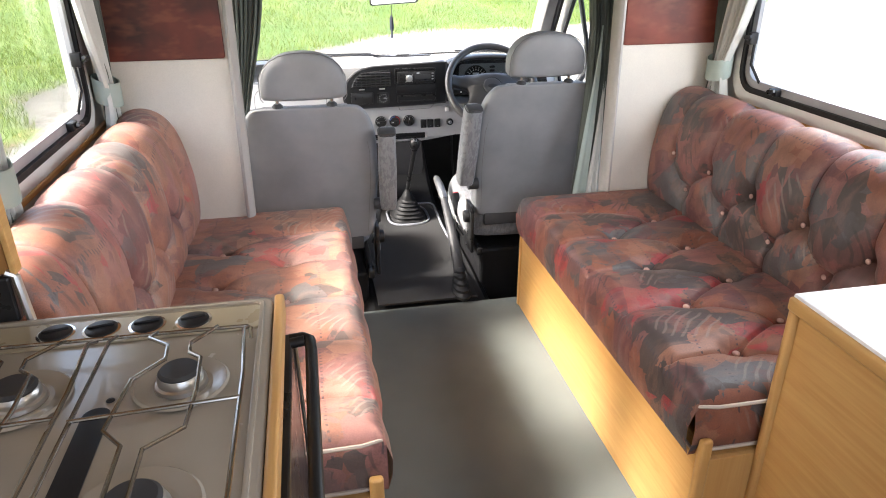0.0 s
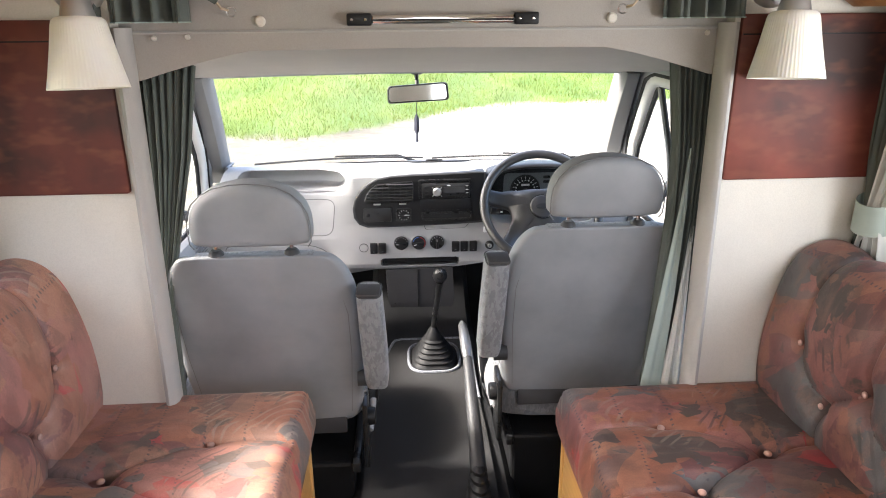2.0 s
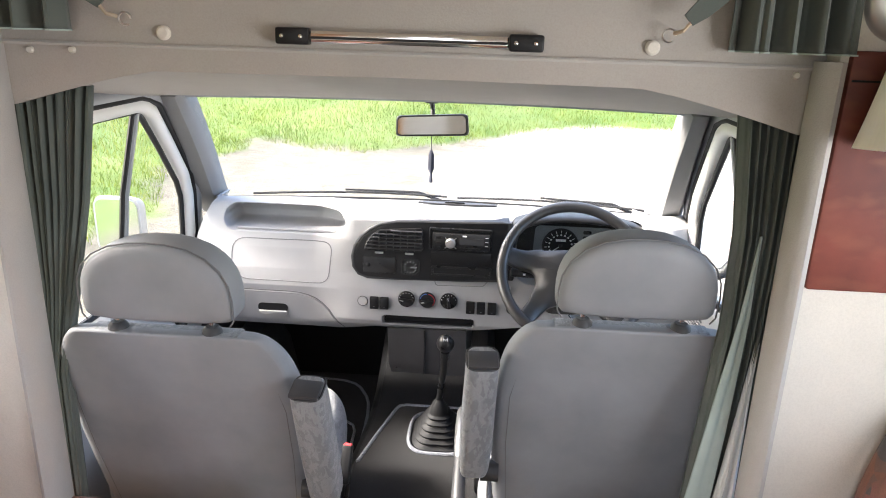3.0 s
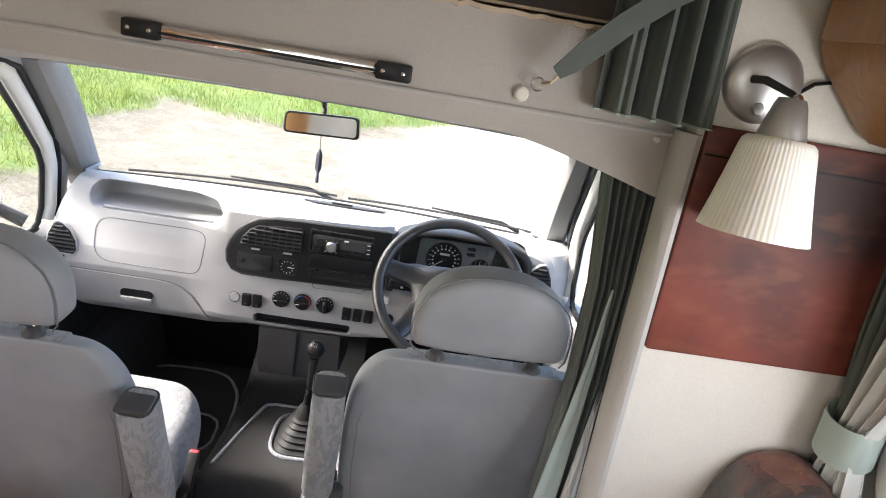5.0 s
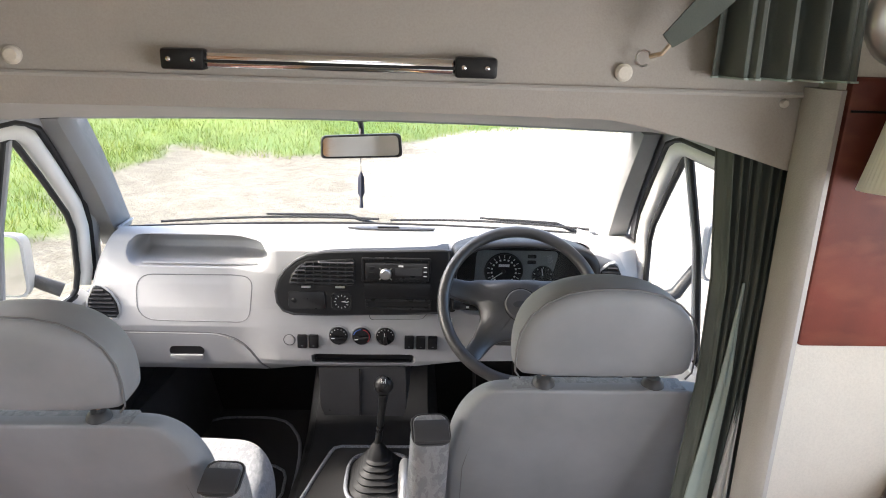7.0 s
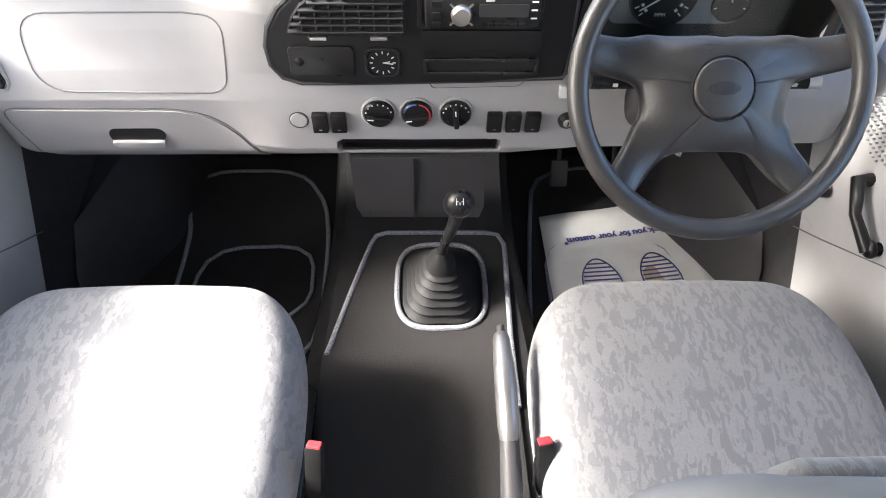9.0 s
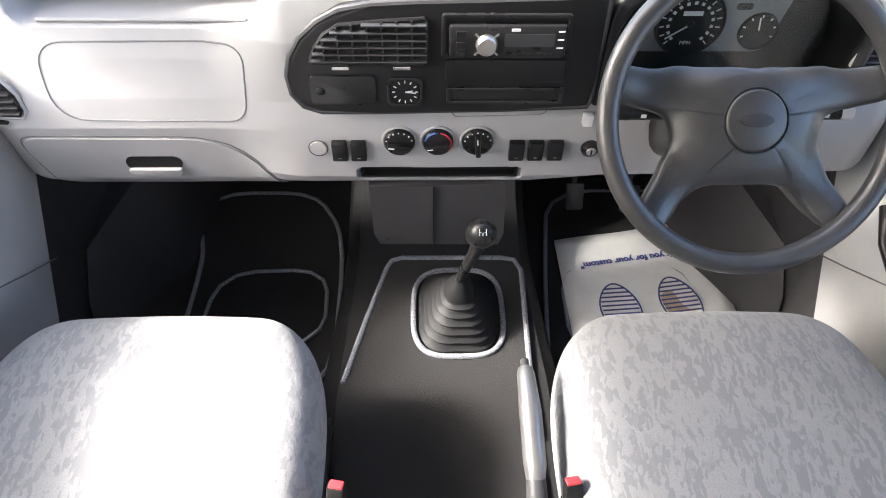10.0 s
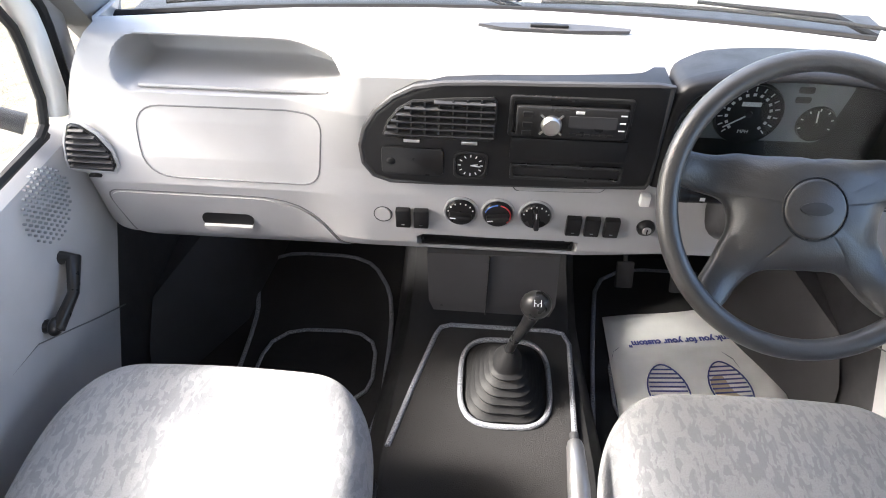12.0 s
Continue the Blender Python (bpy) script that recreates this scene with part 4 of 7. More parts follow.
    sheet("pad", verts, faces, SETTEE if s > 0 else SETTEE_LIT, cush)
    for bx, by in buttons:
        part("button", ball((s * bx, by, zt + 0.012 - 0.030), 0.0095, 0.0095, 0.006, 10), BUTTON, cush, "cloth-covered button", True)
    for z in (zt - 0.022, zb + 0.012):
        part("piping", tube([(s * (xf + 0.012), ya + 0.05, z), (s * (xf + 0.010), ya + 0.004, z), (s * (xf + 0.05), ya - 0.006, z), (s * 0.6, ya - 0.008, z), (s * (xr - 0.05), ya - 0.006, z)], 0.0045, 6), PIPING, cush, "pale piping cord", True)
    # back cushion
    prof = [(0.862, 0.470), (0.850, 0.520), (0.848, 0.580), (0.852, 0.66), (0.866, 0.74), (0.885, 0.81), (0.915, 0.858), (0.955, 0.878), (1.000, 0.878), (1.035, 0.855), (1.050, 0.80), (1.058, 0.65), (1.060, 0.47)]
    # resample the profile evenly
    pp = np.array(prof)
    sl = np.concatenate([[0], np.cumsum(np.hypot(*np.diff(pp, axis=0).T))])
    m = 110
    ss = np.linspace(0, sl[-1], m)
    px, pz = np.interp(ss, sl, pp[:, 0]), np.interp(ss, sl, pp[:, 1])
    for _ in range(12):
        px[1:-1] = (px[:-2] + 2 * px[1:-1] + px[2:]) / 4
        pz[1:-1] = (pz[:-2] + 2 * pz[1:-1] + pz[2:]) / 4
    nx, nz = np.gradient(pz), -np.gradient(px)
    ln = np.hypot(nx, nz)
    nx, nz = nx / ln, nz / ln
    ya2, yb2 = back_y + 0.02, front_y - 0.035
    ys = np.linspace(ya2, yb2, nu)
    btn, lin = [], []
    for y in rows:
        btn.append((0.20, y + 0.02))
        btn.append((0.10, y - 0.10))
        lin += [((0.20, y + 0.02), (0.60, y + 0.02)), ((0.20, y + 0.02), (0.10, y - 0.10)), ((0.10, y - 0.10), (0.20, y - 0.215)), ((0.10, y - 0.10), (-0.05, y - 0.10))]
    su, yu = np.meshgrid(ss, ys)
    d2 = tufting(su, yu, btn, lin)
    e2 = np.minimum(yu - ya2, yb2 - yu)
    k2 = np.clip(1 - e2 / 0.038, 0, 1)
    inset = 0.026 * (1 - np.sqrt(np.clip(1 - k2 * k2, 0, 1))) - 0.014 + d2 * 1.0
    cxm, czm = 0.965, 0.66
    X = px[None, :] + nx[None, :] * inset
    Z = pz[None, :] + nz[None, :] * inset
    X = np.minimum(X, 1.066)
    verts = np.stack([s * X, yu, Z], -1).reshape(-1, 3).tolist()
    faces = grid_faces(nu, m)
    for row in (0, nu - 1):
        c = len(verts)
        verts.append([s * cxm, ys[row] + (0.02 if row else -0.02), czm])
        for j in range(m):
            faces.append((row * m + j, row * m + (j + 1) % m, c))
    for i in range(nu - 1):
        faces.append((i * m + m - 1, i * m, (i + 1) * m, (i + 1) * m + m - 1))
    bk = thing("back_cushion", (s * 0.97, -0.7, 0.47), "buttoned back cushion in rust and slate printed cloth against the wall", "cushion", "settee back cushions")
    sheet("pad", verts, faces, SETTEE_BACK if s > 0 else SETTEE_LIT, bk)
    for bs, by in btn:
        j = int(np.argmin(np.abs(ss - bs)))
        part("button", ball((s * (px[j] + nx[j] * 0.012), by, pz[j] + nz[j] * 0.012), 0.005, 0.0075, 0.0075, 10), BUTTON, bk, "cloth-covered button", True)
    part("piping", tube([(s * (px[j] + nx[j] * 0.012), yb2 - 0.012, pz[j] + nz[j] * 0.012) for j in range(8, m - 28, 4)], 0.004, 6), PIPING, bk, "", True)


settee(1, -0.062, -1.375, -0.255, "buttoned seat cushion in rust and slate print on oak base")
settee(-1, -0.02, -1.345, -0.245, "buttoned seat cushion in rust and rose print, colour lightened for window light, on oak base")


# ---- side windows, curtains, panels, lamps, lockers ----
def side_window(side, name):
    s = side
    x = s * (HALF + 0.004)
    root = thing(name, (x, -0.8, WIN_Z0), "top-hung acrylic caravan window with a black rubber surround", "window", kind="structure")
    yc, zc = (WIN_Y0 + WIN_Y1) / 2, (WIN_Z0 + WIN_Z1) / 2
    w, h = WIN_Y1 - WIN_Y0, WIN_Z1 - WIN_Z0
    m = Matrix.Translation((s * (HALF - 0.010), yc, zc)) @ Matrix(((0, 0, s, 0), (1, 0, 0, 0), (0, 1, 0, 0), (0, 0, 0, 1)))
    part("surround", slab(rounded(w + 0.10, h + 0.10, 0.10), 0.010, m, hole=rounded(w + 0.012, h + 0.012, 0.075)), FRAME_WHITE, root, "white plastic surround")
    part("rubber_seal", slab(rounded(w + 0.014, h + 0.014, 0.078), 0.030, Matrix.Translation((-s * 0.006, 0, 0)) @ m, 0.003, hole=rounded(w - 0.018, h - 0.018, 0.065)), RUBBER, root, "black rubber seal")
    part("inner_frame", slab(rounded(w - 0.02, h - 0.02, 0.064), 0.016, Matrix.Translation((s * 0.004, 0, 0)) @ m, 0.003, hole=rounded(w - 0.07, h - 0.07, 0.045)), FRAME_GREY, root, "grey frame")
    g = part("pane", slab(rounded(w - 0.03, h - 0.03, 0.06), 0.003, Matrix.Translation((s * 0.022, 0, 0)) @ m), PANE, root)
    g.visible_shadow = False
    for y, z, rot in ((WIN_Y1 - 0.03, 1.075, 0), (WIN_Y1 - 0.20, WIN_Z0 + 0.02, 90), (WIN_Y0 + 0.20, WIN_Z0 + 0.02, 90), (WIN_Y0 + 0.03, 1.075, 0)):
        lt = part("latch", box(-0.014, 0.014, -0.012, 0.012, -0.020, 0.020, 0.004, 2, m=pose(s * (HALF - 0.012), y, z, rot)), BLACK, root, "black plastic latch", True)
        part("latch_lever", tube([(s * (HALF - 0.028), y, z), (s * (HALF - 0.042), y - 0.006, z + 0.004), (s * (HALF - 0.040), y - 0.030, z + 0.010)], [0.008, 0.008, 0.005], 8), BLACK_SATIN, lt, "", True)
    part("stay", tube([(s * (HALF - 0.004), WIN_Y1 - 0.035, 1.06), (s * (HALF - 0.010), WIN_Y1 - 0.045, 0.99), (s * (HALF - 0.004), WIN_Y1 - 0.10, WIN_Z0 + 0.03)], 0.005, 6), RUBBER, root, "", True)
    for z0, z1, d in ((WIN_Z0 - 0.060, WIN_Z0 - 0.045, 0.016),):
        x0, x1 = sorted((s * (HALF - d), s * HALF))
        part("wooden_bead", box(x0, x1, WIN_Y0 - 0.2, -0.10, z0, z1, 0.003), WOOD, root)


def pleats(name, rows, n, amp, waves, mat, parent, thick=0.0, axis="X", phase=0.0, label=""):
    """Hanging cloth. rows: (centre x, y, z, half width, fold depth share) from top to bottom."""
    vs = []
    k = len(rows)
    dense = []
    for i in range((k - 1) * 8 + 1):
        a, t = divmod(i, 8)
        if a == k - 1:
            a, t = k - 2, 8
        t /= 8
        t = t * t * (3 - 2 * t) if 0 < a < k - 2 else t
        dense.append([p + (q - p) * t for p, q in zip(rows[a], rows[a + 1])])
    for cx, cy, cz, hw, fold in dense:
        for j in range(n):
            u = j / (n - 1) * 2 - 1
            w = math.sin(u * waves * math.pi + phase + 0.5 * math.sin(u * 5 + phase)) + 0.35 * math.sin(u * waves * 2.3 * math.pi + 1.3 + phase)
            o = amp * fold * w
            vs.append((cx + u * hw, cy + o, cz) if axis == "X" else (cx + o, cy + u * hw, cz))
    ob = sheet(name, vs, grid_faces(len(dense), n), mat, parent, label)
    so = ob.modifiers.new("thickness", "SOLIDIFY")
    so.thickness = thick or 0.0025
    return ob


def side_curtain(side, y, tie_y, label, lit):
    """A curtain at a side window, drawn to the wall and held by a band."""
    s = side
    root = thing("curtain", (s * 1.04, y, 0.85), label, "curtain", "side window curtains")
    x = s * 1.045
    d = tie_y - y
    e = 1 if y > -0.8 else -1      # towards the nearer wall
    pleats("drape", [(x, y + e * 0.075, 1.50, 0.065, 1.0), (x, y + e * 0.070 + d * 0.25, 1.32, 0.060, 1.0), (x, y + e * 0.045 + d * 0.7, 1.12, 0.045, 0.9), (x, tie_y + e * 0.018, 0.975, 0.028, 0.7), (x, tie_y + e * 0.020, 0.93, 0.030, 0.8), (x, tie_y + e * 0.022, 0.872, 0.040, 1.0)], 60, 0.016, 4.5, CURTAIN, root, 0.003, "Y", s)
    pleats("lining", [(x - s * 0.004, y - e * 0.045, 1.50, 0.085, 1.0), (x - s * 0.006, y - e * 0.040 + d * 0.2, 1.32, 0.080, 1.0), (x - s * 0.008, y - e * 0.025 + d * 0.62, 1.12, 0.060, 0.9), (x - s * 0.012, tie_y - e * 0.016, 0.975, 0.034, 0.7), (x - s * 0.012, tie_y - e * 0.016, 0.93, 0.040, 0.8), (x - s * 0.008, tie_y - e * 0.014, 0.862, 0.056, 1.0)], 60, 0.014, 4.0, PALE, root, 0.002, "Y", s + 1.0, "pale lining")
    ring = []
    for i in range(28):
        t = 2 * math.pi * i / 28
        ring.append((x - s * 0.004 + 0.036 * math.cos(t), tie_y + 0.056 * math.sin(t), 0.965 + 0.014 * math.cos(t) * s))
    inner = [[(px, py, pz - 0.036), (px, py, pz + 0.036), (px * 0.9965, py, pz + 0.036), (px * 0.9965, py, pz - 0.036)] for px, py, pz in ring + ring[:1]]
    part("tieback", loft(inner, False), TIE, root, "mint cloth tie band", True)


def cab_curtain(side):
    s = side
    root = thing("cab_curtain", (s * 0.62, 0.03, 0.45), "grey-green pleated cab curtain drawn to the pillar", "curtain", "cab curtains")
    if s > 0:
        rows = [(0.640, -0.005, 1.31, 0.062, 1.0), (0.650, -0.008, 1.10, 0.048, 1.0), (0.650, -0.008, 0.92, 0.044, 1.0), (0.642, -0.008, 0.70, 0.048, 0.9), (0.636, -0.010, 0.42, 0.056, 1.0)]
        pale = [(0.668, -0.020, 0.90, 0.002, 0.3), (0.655, -0.034, 0.62, 0.016, 0.6), (0.646, -0.040, 0.42, 0.030, 0.8)]
    else:
        rows = [(-0.612, 0.01, 1.31, 0.074, 1.0), (-0.632, 0.01, 1.10, 0.056, 1.0), (-0.656, 0.01, 0.92, 0.034, 1.0), (-0.686, 0.01, 0.74, 0.020, 0.9), (-0.696, 0.01, 0.42, 0.020, 1.0)]
        pale = [(-0.700, 0.03, 0.80, 0.008, 0.6), (-0.704, 0.03, 0.60, 0.012, 0.6), (-0.706, 0.03, 0.42, 0.014, 0.8)]
    pleats("drape", rows, 130, 0.014, 8.0, CURTAIN, root, 0.003, "X", s)
    pleats("lining", pale, 24, 0.006, 2.0, PALE, root, 0.002, "X", s, "pale lining")
    if s > 0:
        pleats("facing_edge", [(0.640, -0.016, 1.10, 0.002, 0.2), (0.634, -0.024, 0.95, 0.010, 0.3), (0.616, -0.030, 0.72, 0.020, 0.3), (0.592, -0.032, 0.42, 0.030, 0.4)], 14, 0.006, 1.0, TIE, root, 0.003, "X", 0.4, "paler green curtain edge")


def overcab_curtain(side):
    s = side
    root = thing("overcab_curtain", (s * 0.60, -0.08, 1.40), "dark green overcab curtain gathered by a cloth strap", "curtain", "overcab curtains")
    a = [(s * 0.585, -0.085, 1.93, 0.095, 0.8), (s * 0.585, -0.090, 1.75, 0.095, 1.0), (s * 0.598, -0.092, 1.60, 0.088, 1.0), (s * 0.602, -0.090, 1.50, 0.090, 1.0), (s * 0.606, -0.088, 1.405, 0.092, 1.15)]
    pleats("drape", a, 120, 0.024, 4.4, CURTAIN, root, 0.003, "X", s * 0.7)
    pleats("hem", [(s * 0.606, -0.089, 1.4065, 0.0925, 1.15), (s * 0.606, -0.089, 1.404, 0.0925, 1.15)], 120, 0.025, 4.4, TIE, root, 0.004, "X", s * 0.7, "pale hem stitching")
    path = [(s * x, y, z) for x, y, z in ((0.446, -0.098, 1.447), (0.462, -0.103, 1.462), (0.480, -0.108, 1.482), (0.500, -0.113, 1.503), (0.522, -0.118, 1.527), (0.546, -0.121, 1.548), (0.570, -0.122, 1.569), (0.600, -0.122, 1.589), (0.630, -0.119, 1.604), (0.655, -0.112, 1.613), (0.672, -0.100, 1.616))]
    rings = []
    for i, p in enumerate(path):
        q = Vector(path[min(i + 1, len(path) - 1)]) - Vector(path[max(i - 1, 0)])
        up = Vector((-q.z * s, 0, abs(q.x))).normalized() if q.length else Vector((0, 0, 1))
        up = Vector((q.z, 0, -q.x)).normalized() * (-s)
        w = (0.010, 0.014, 0.0165)[min(i, 2)]
        p = Vector(p)
        rings.append([p + up * w, p - up * w, p - up * w + Vector((0, 0.004, 0)), p + up * w + Vector((0, 0.004, 0))])
    part("strap", loft(rings), CURTAIN, root, "green cloth strap", True)
    part("strap_hook", tube([(s * 0.448, -0.100, 1.443), (s * 0.440, -0.098, 1.432), (s * 0.430, -0.085, 1.428)], 0.003, 6), CARD, root)
    part("wall_hook", tube([(s * 0.428 + 0.010 * math.cos(t), -0.066, 1.425 + 0.010 * math.sin(t)) for t in np.linspace(0, 5.4, 12)], 0.0015, 6), STEEL, root)


def fabric_panel(side):
    s = side
    x0, x1 = 0.684, 1.070
    cx, w = s * (x0 + x1) / 2, x1 - x0
    root = thing("fabric_panel", (cx, -0.11, 1.04), "rust-red printed cloth panel fixed to the bulkhead wall", "wall panel", "bulkhead cloth panels")
    part("panel_board", slab(rounded(w, 0.372, 0.008, 3), 0.012, facing(cx, -0.0982, 1.226), 0.004), RED, root, "", True)
    part("panel_seam", box(cx - w / 2 + 0.004, cx + w / 2 - 0.004, -0.1125, -0.1095, 1.368, 1.371, 0.0), BLACK, root)


def wall_lamp(side):
    s = side
    x, z = (0.747 if s > 0 else -0.725), 1.482
    root = thing("wall_lamp", (x, -0.10, z), "silver wall lamp with a ribbed opal glass shade", "wall lamp", "bulkhead wall lamps")
    part("wall_plate", lathe([(0, 0.022), (0.030, 0.021), (0.050, 0.016), (0.058, 0.007), (0.059, 0.0), (0, 0)], 40, facing(x, -0.098, z)), LAMP_METAL, root, "round silver wall plate", True)
    part("switch", lathe([(0, 0.006), (0.008, 0.005), (0.010, 0.0), (0, 0)], 20, facing(x - 0.005, -0.1185, z - 0.036)), LAMP_METAL, root, "", True)
    part("swivel_arm", tube([(x - 0.025, -0.118, z + 0.004), (x - 0.015, -0.135, z + 0.006), (x + 0.012, -0.165, z - 0.006), (x + 0.016, -0.172, z - 0.012)], [0.006, 0.006, 0.005, 0.006], 10), DARK_GREY, root, "dark swivel arm", True)
    part("joint", ball((x + 0.017, -0.174, z - 0.012), 0.008), CHROME, root, "", True)
    c = Matrix.Translation((x + (0.006 if s > 0 else 0.028), -0.185, z - 0.070)) @ pose(0, 0, 0, -6, 2 * s, 0)
    part("collar", lathe([(0, 0.058), (0.018, 0.058), (0.022, 0.05), (0.033, 0.006), (0.033, 0.0), (0, 0.0)], 28, c), LAMP_METAL, root, "silver collar", True)
    outer = [(0.030, 0.004), (0.043, 0.003), (0.0485, -0.002), (0.0510, -0.010), (0.0595, -0.055), (0.0680, -0.095), (0.0765, -0.132)]
    inner = [(r - 0.003, h) for r, h in outer[::-1]]
    part("shade", lathe(outer + inner, 240, c, rib=0.00035, ribs=60), SHADE, root, "ribbed opal glass shade", True)
    part("cable", tube([(x + 0.055, -0.104, z - 0.004), (x + 0.075, -0.103, z + 0.012), (x + 0.10, -0.1005, z + 0.018)], 0.003, 6), BLACK, root)


def lockers(side):
    s = side
    for i, (ya, yb) in enumerate(((-0.72, -0.115), (-1.34, -0.735), (-1.96, -1.355))):
        root = thing("overhead_locker", (s * 0.95, (ya + yb) / 2, 1.5), "oak-fronted overhead locker with a raised panel door", "locker", "overhead lockers")
        body = []
        for y in (ya, yb):
            body.append([(s * x, y, z) for x, z in ((1.083, 1.425), (0.925, 1.425), (0.90, 1.44), (0.820, 1.518), (0.806, 1.545), (0.802, 1.75), (0.80, 1.955), (1.083, 1.955))])
        part("body", loft(body), WOOD_DARK, root, "", True)
        a, b = Vector((s * 0.8065, 0, 1.54)), Vector((s * 0.8015, 0, 1.80))
        def strip(name, y0, y1, t0, t1, lift, mat):
            n = Vector((-s, 0, -0.02)).normalized()
            ring = []
            for y in (y0, y1):
                p, q = a.lerp(b, t0), a.lerp(b, t1)
                ring.append([(p.x, y, p.z), (q.x, y, q.z), (q.x + n.x * lift, y, q.z + n.z * lift), (p.x + n.x * lift, y, p.z + n.z * lift)])
            bm = loft(ring)
            bmesh.ops.bevel(bm, geom=bm.edges[:], offset=0.004, segments=2, profile=0.5, affect="EDGES")
            return part(name, bm, mat, root, "", True)
        strip("door", ya + 0.02, yb - 0.02, 0.05, 1.5, 0.018, WOOD_DARK)
        strip("door_panel", ya + 0.085, yb - 0.085, 0.28, 1.3, 0.026, WOOD_DARK)


side_window(-1, "window_2")
side_window(1, "window_3")
side_curtain(1, -0.24, -0.165, "grey-green curtain with pale lining tied back beside the window", 0)
side_curtain(-1, -0.24, -0.165, "sunlit grey-green curtain with pale lining tied back", 1)
side_curtain(-1, -1.07, -1.045, "grey-green curtain tied back at the rear edge of the window", 0)
for sd in (-1, 1):
    cab_curtain(sd)
    overcab_curtain(sd)
    fabric_panel(sd)
    wall_lamp(sd)
    lockers(sd)


# ---- kitchen side ----
def kitchen():
    unit = thing("kitchen_unit", (-0.80, -2.0, 0.0), "oak kitchen unit under the gas hob", "kitchen unit")
    part("body", box(-1.083, -0.508, -2.75, -1.372, 0.0, 0.806, 0.003), WOOD_UP, unit)
    part("edge_strip", box(-0.516, -0.500, -2.75, -1.368, 0.795, 0.834, 0.005, 3), WOOD, unit, "oak edge strip", True)
    part("oven_door", box(-0.507, -0.492, -1.95, -1.40, 0.30, 0.772, 0.004), BLACK_SATIN, unit, "black glass oven door")
    for y in (-1.462, -1.905):
        part("handle_post", tube([(-0.492, y, 0.790), (-0.470, y, 0.793)], 0.009, 10), BLACK, unit, "", True)
    part("oven_handle", tube([(-0.493, -1.450, 0.790), (-0.472, -1.452, 0.793), (-0.462, -1.462, 0.793), (-0.460, -1.49, 0.792), (-0.460, -1.69, 0.792), (-0.460, -1.88, 0.792), (-0.462, -1.905, 0.792), (-0.47, -1.915, 0.792), (-0.493, -1.917, 0.790)], 0.0095, 10), BLACK, unit, "thick black oven handle", True)
    part("hinge_rail", tube([(-0.489, -1.405, 0.76), (-0.486, -1.41, 0.55), (-0.489, -1.41, 0.32)], 0.004, 6), STEEL, unit)
    hob = thing("gas_hob", (-0.79, -1.62, 0.81), "beige enamelled gas hob with wire pan supports and black taps", "hob")
    part("hob_top", slab(rounded(0.565, 0.556, 0.018, 4), 0.024, pose(-0.800, -1.650, 0.808), 0.006, 3), ENAMEL, hob, "", True)
    part("rim", slab(rounded(0.540, 0.532, 0.014, 4), 0.005, pose(-0.800, -1.650, 0.8315), 0.002, hole=rounded(0.524, 0.516, 0.010, 4)), ENAMEL, hob, "", True)
    part("control_panel", slab(rounded(0.470, 0.072, 0.010, 4), 0.003, pose(-0.770, -1.440, 0.8325), 0.001), ENAMEL_PANEL, hob, "ochre control panel strip")
    for x in (-0.839, -0.774, -0.707, -0.638):
        tap = part("tap", lathe([(0, 0.006), (0.020, 0.006), (0.0235, 0.004), (0.024, 0.0), (0, 0)], 28, pose(x, -1.437, 0.835)), BLACK, hob, "black control tap", True)
        part("tap_ring", lathe([(0.0235, 0.0015), (0.0275, 0.001), (0.0275, 0.0), (0.0235, 0.0)], 28, pose(x, -1.437, 0.8356)), CHROME, tap, "", True)
        part("tap_grip", box(-0.019, 0.019, -0.002, 0.002, -0.002, 0.0035, 0.002, 2, m=pose(x, -1.437, 0.841, 0, 0, 12)), BLACK, tap, "", True)
    for x, y, r in ((-0.632, -1.605, 0.030), (-0.838, -1.602, 0.032), (-0.645, -1.838, 0.034), (-0.85, -1.838, 0.026)):
        b = part("burner_well", lathe([(r * 2.1, 0.001), (r * 2.0, 0.004), (r * 1.7, 0.002), (r * 1.25, -0.004), (0, -0.004)], 36, pose(x, y, 0.8345)), ENAMEL, hob, "", True)
        part("burner_head", lathe([(0, 0.020), (r * 0.92, 0.020), (r, 0.016), (r, 0.008), (r * 1.12, 0.006), (r * 1.15, 0.0), (0, 0)], 32, pose(x, y, 0.833)), STEEL, b, "grey burner ring", True)
        part("burner_cap", lathe([(0, 0.027), (r * 0.8, 0.026), (r * 0.93, 0.022), (r * 0.9, 0.019), (0, 0.019)], 32, pose(x, y, 0.833)), DARK_GREY, b, "", True)
    part("grill_slot", slab(rounded(0.034, 0.19, 0.016, 5), 0.0016, pose(-0.728, -1.735, 0.8330)), BLACK, hob, "dark slot between the burners")
    part("slot_screw", lathe([(0, 0.002), (0.005, 0.001), (0.006, 0), (0, 0)], 12, pose(-0.718, -1.625, 0.8335)), BLACK, hob)
    z = 0.872
    part("support_bar", tube([(-0.545, -1.515, 0.840), (-0.545, -1.505, 0.852), (-0.55, -1.500, 0.853), (-1.04, -1.490, 0.853)], 0.0030, 8), WIRE, hob, "", True)
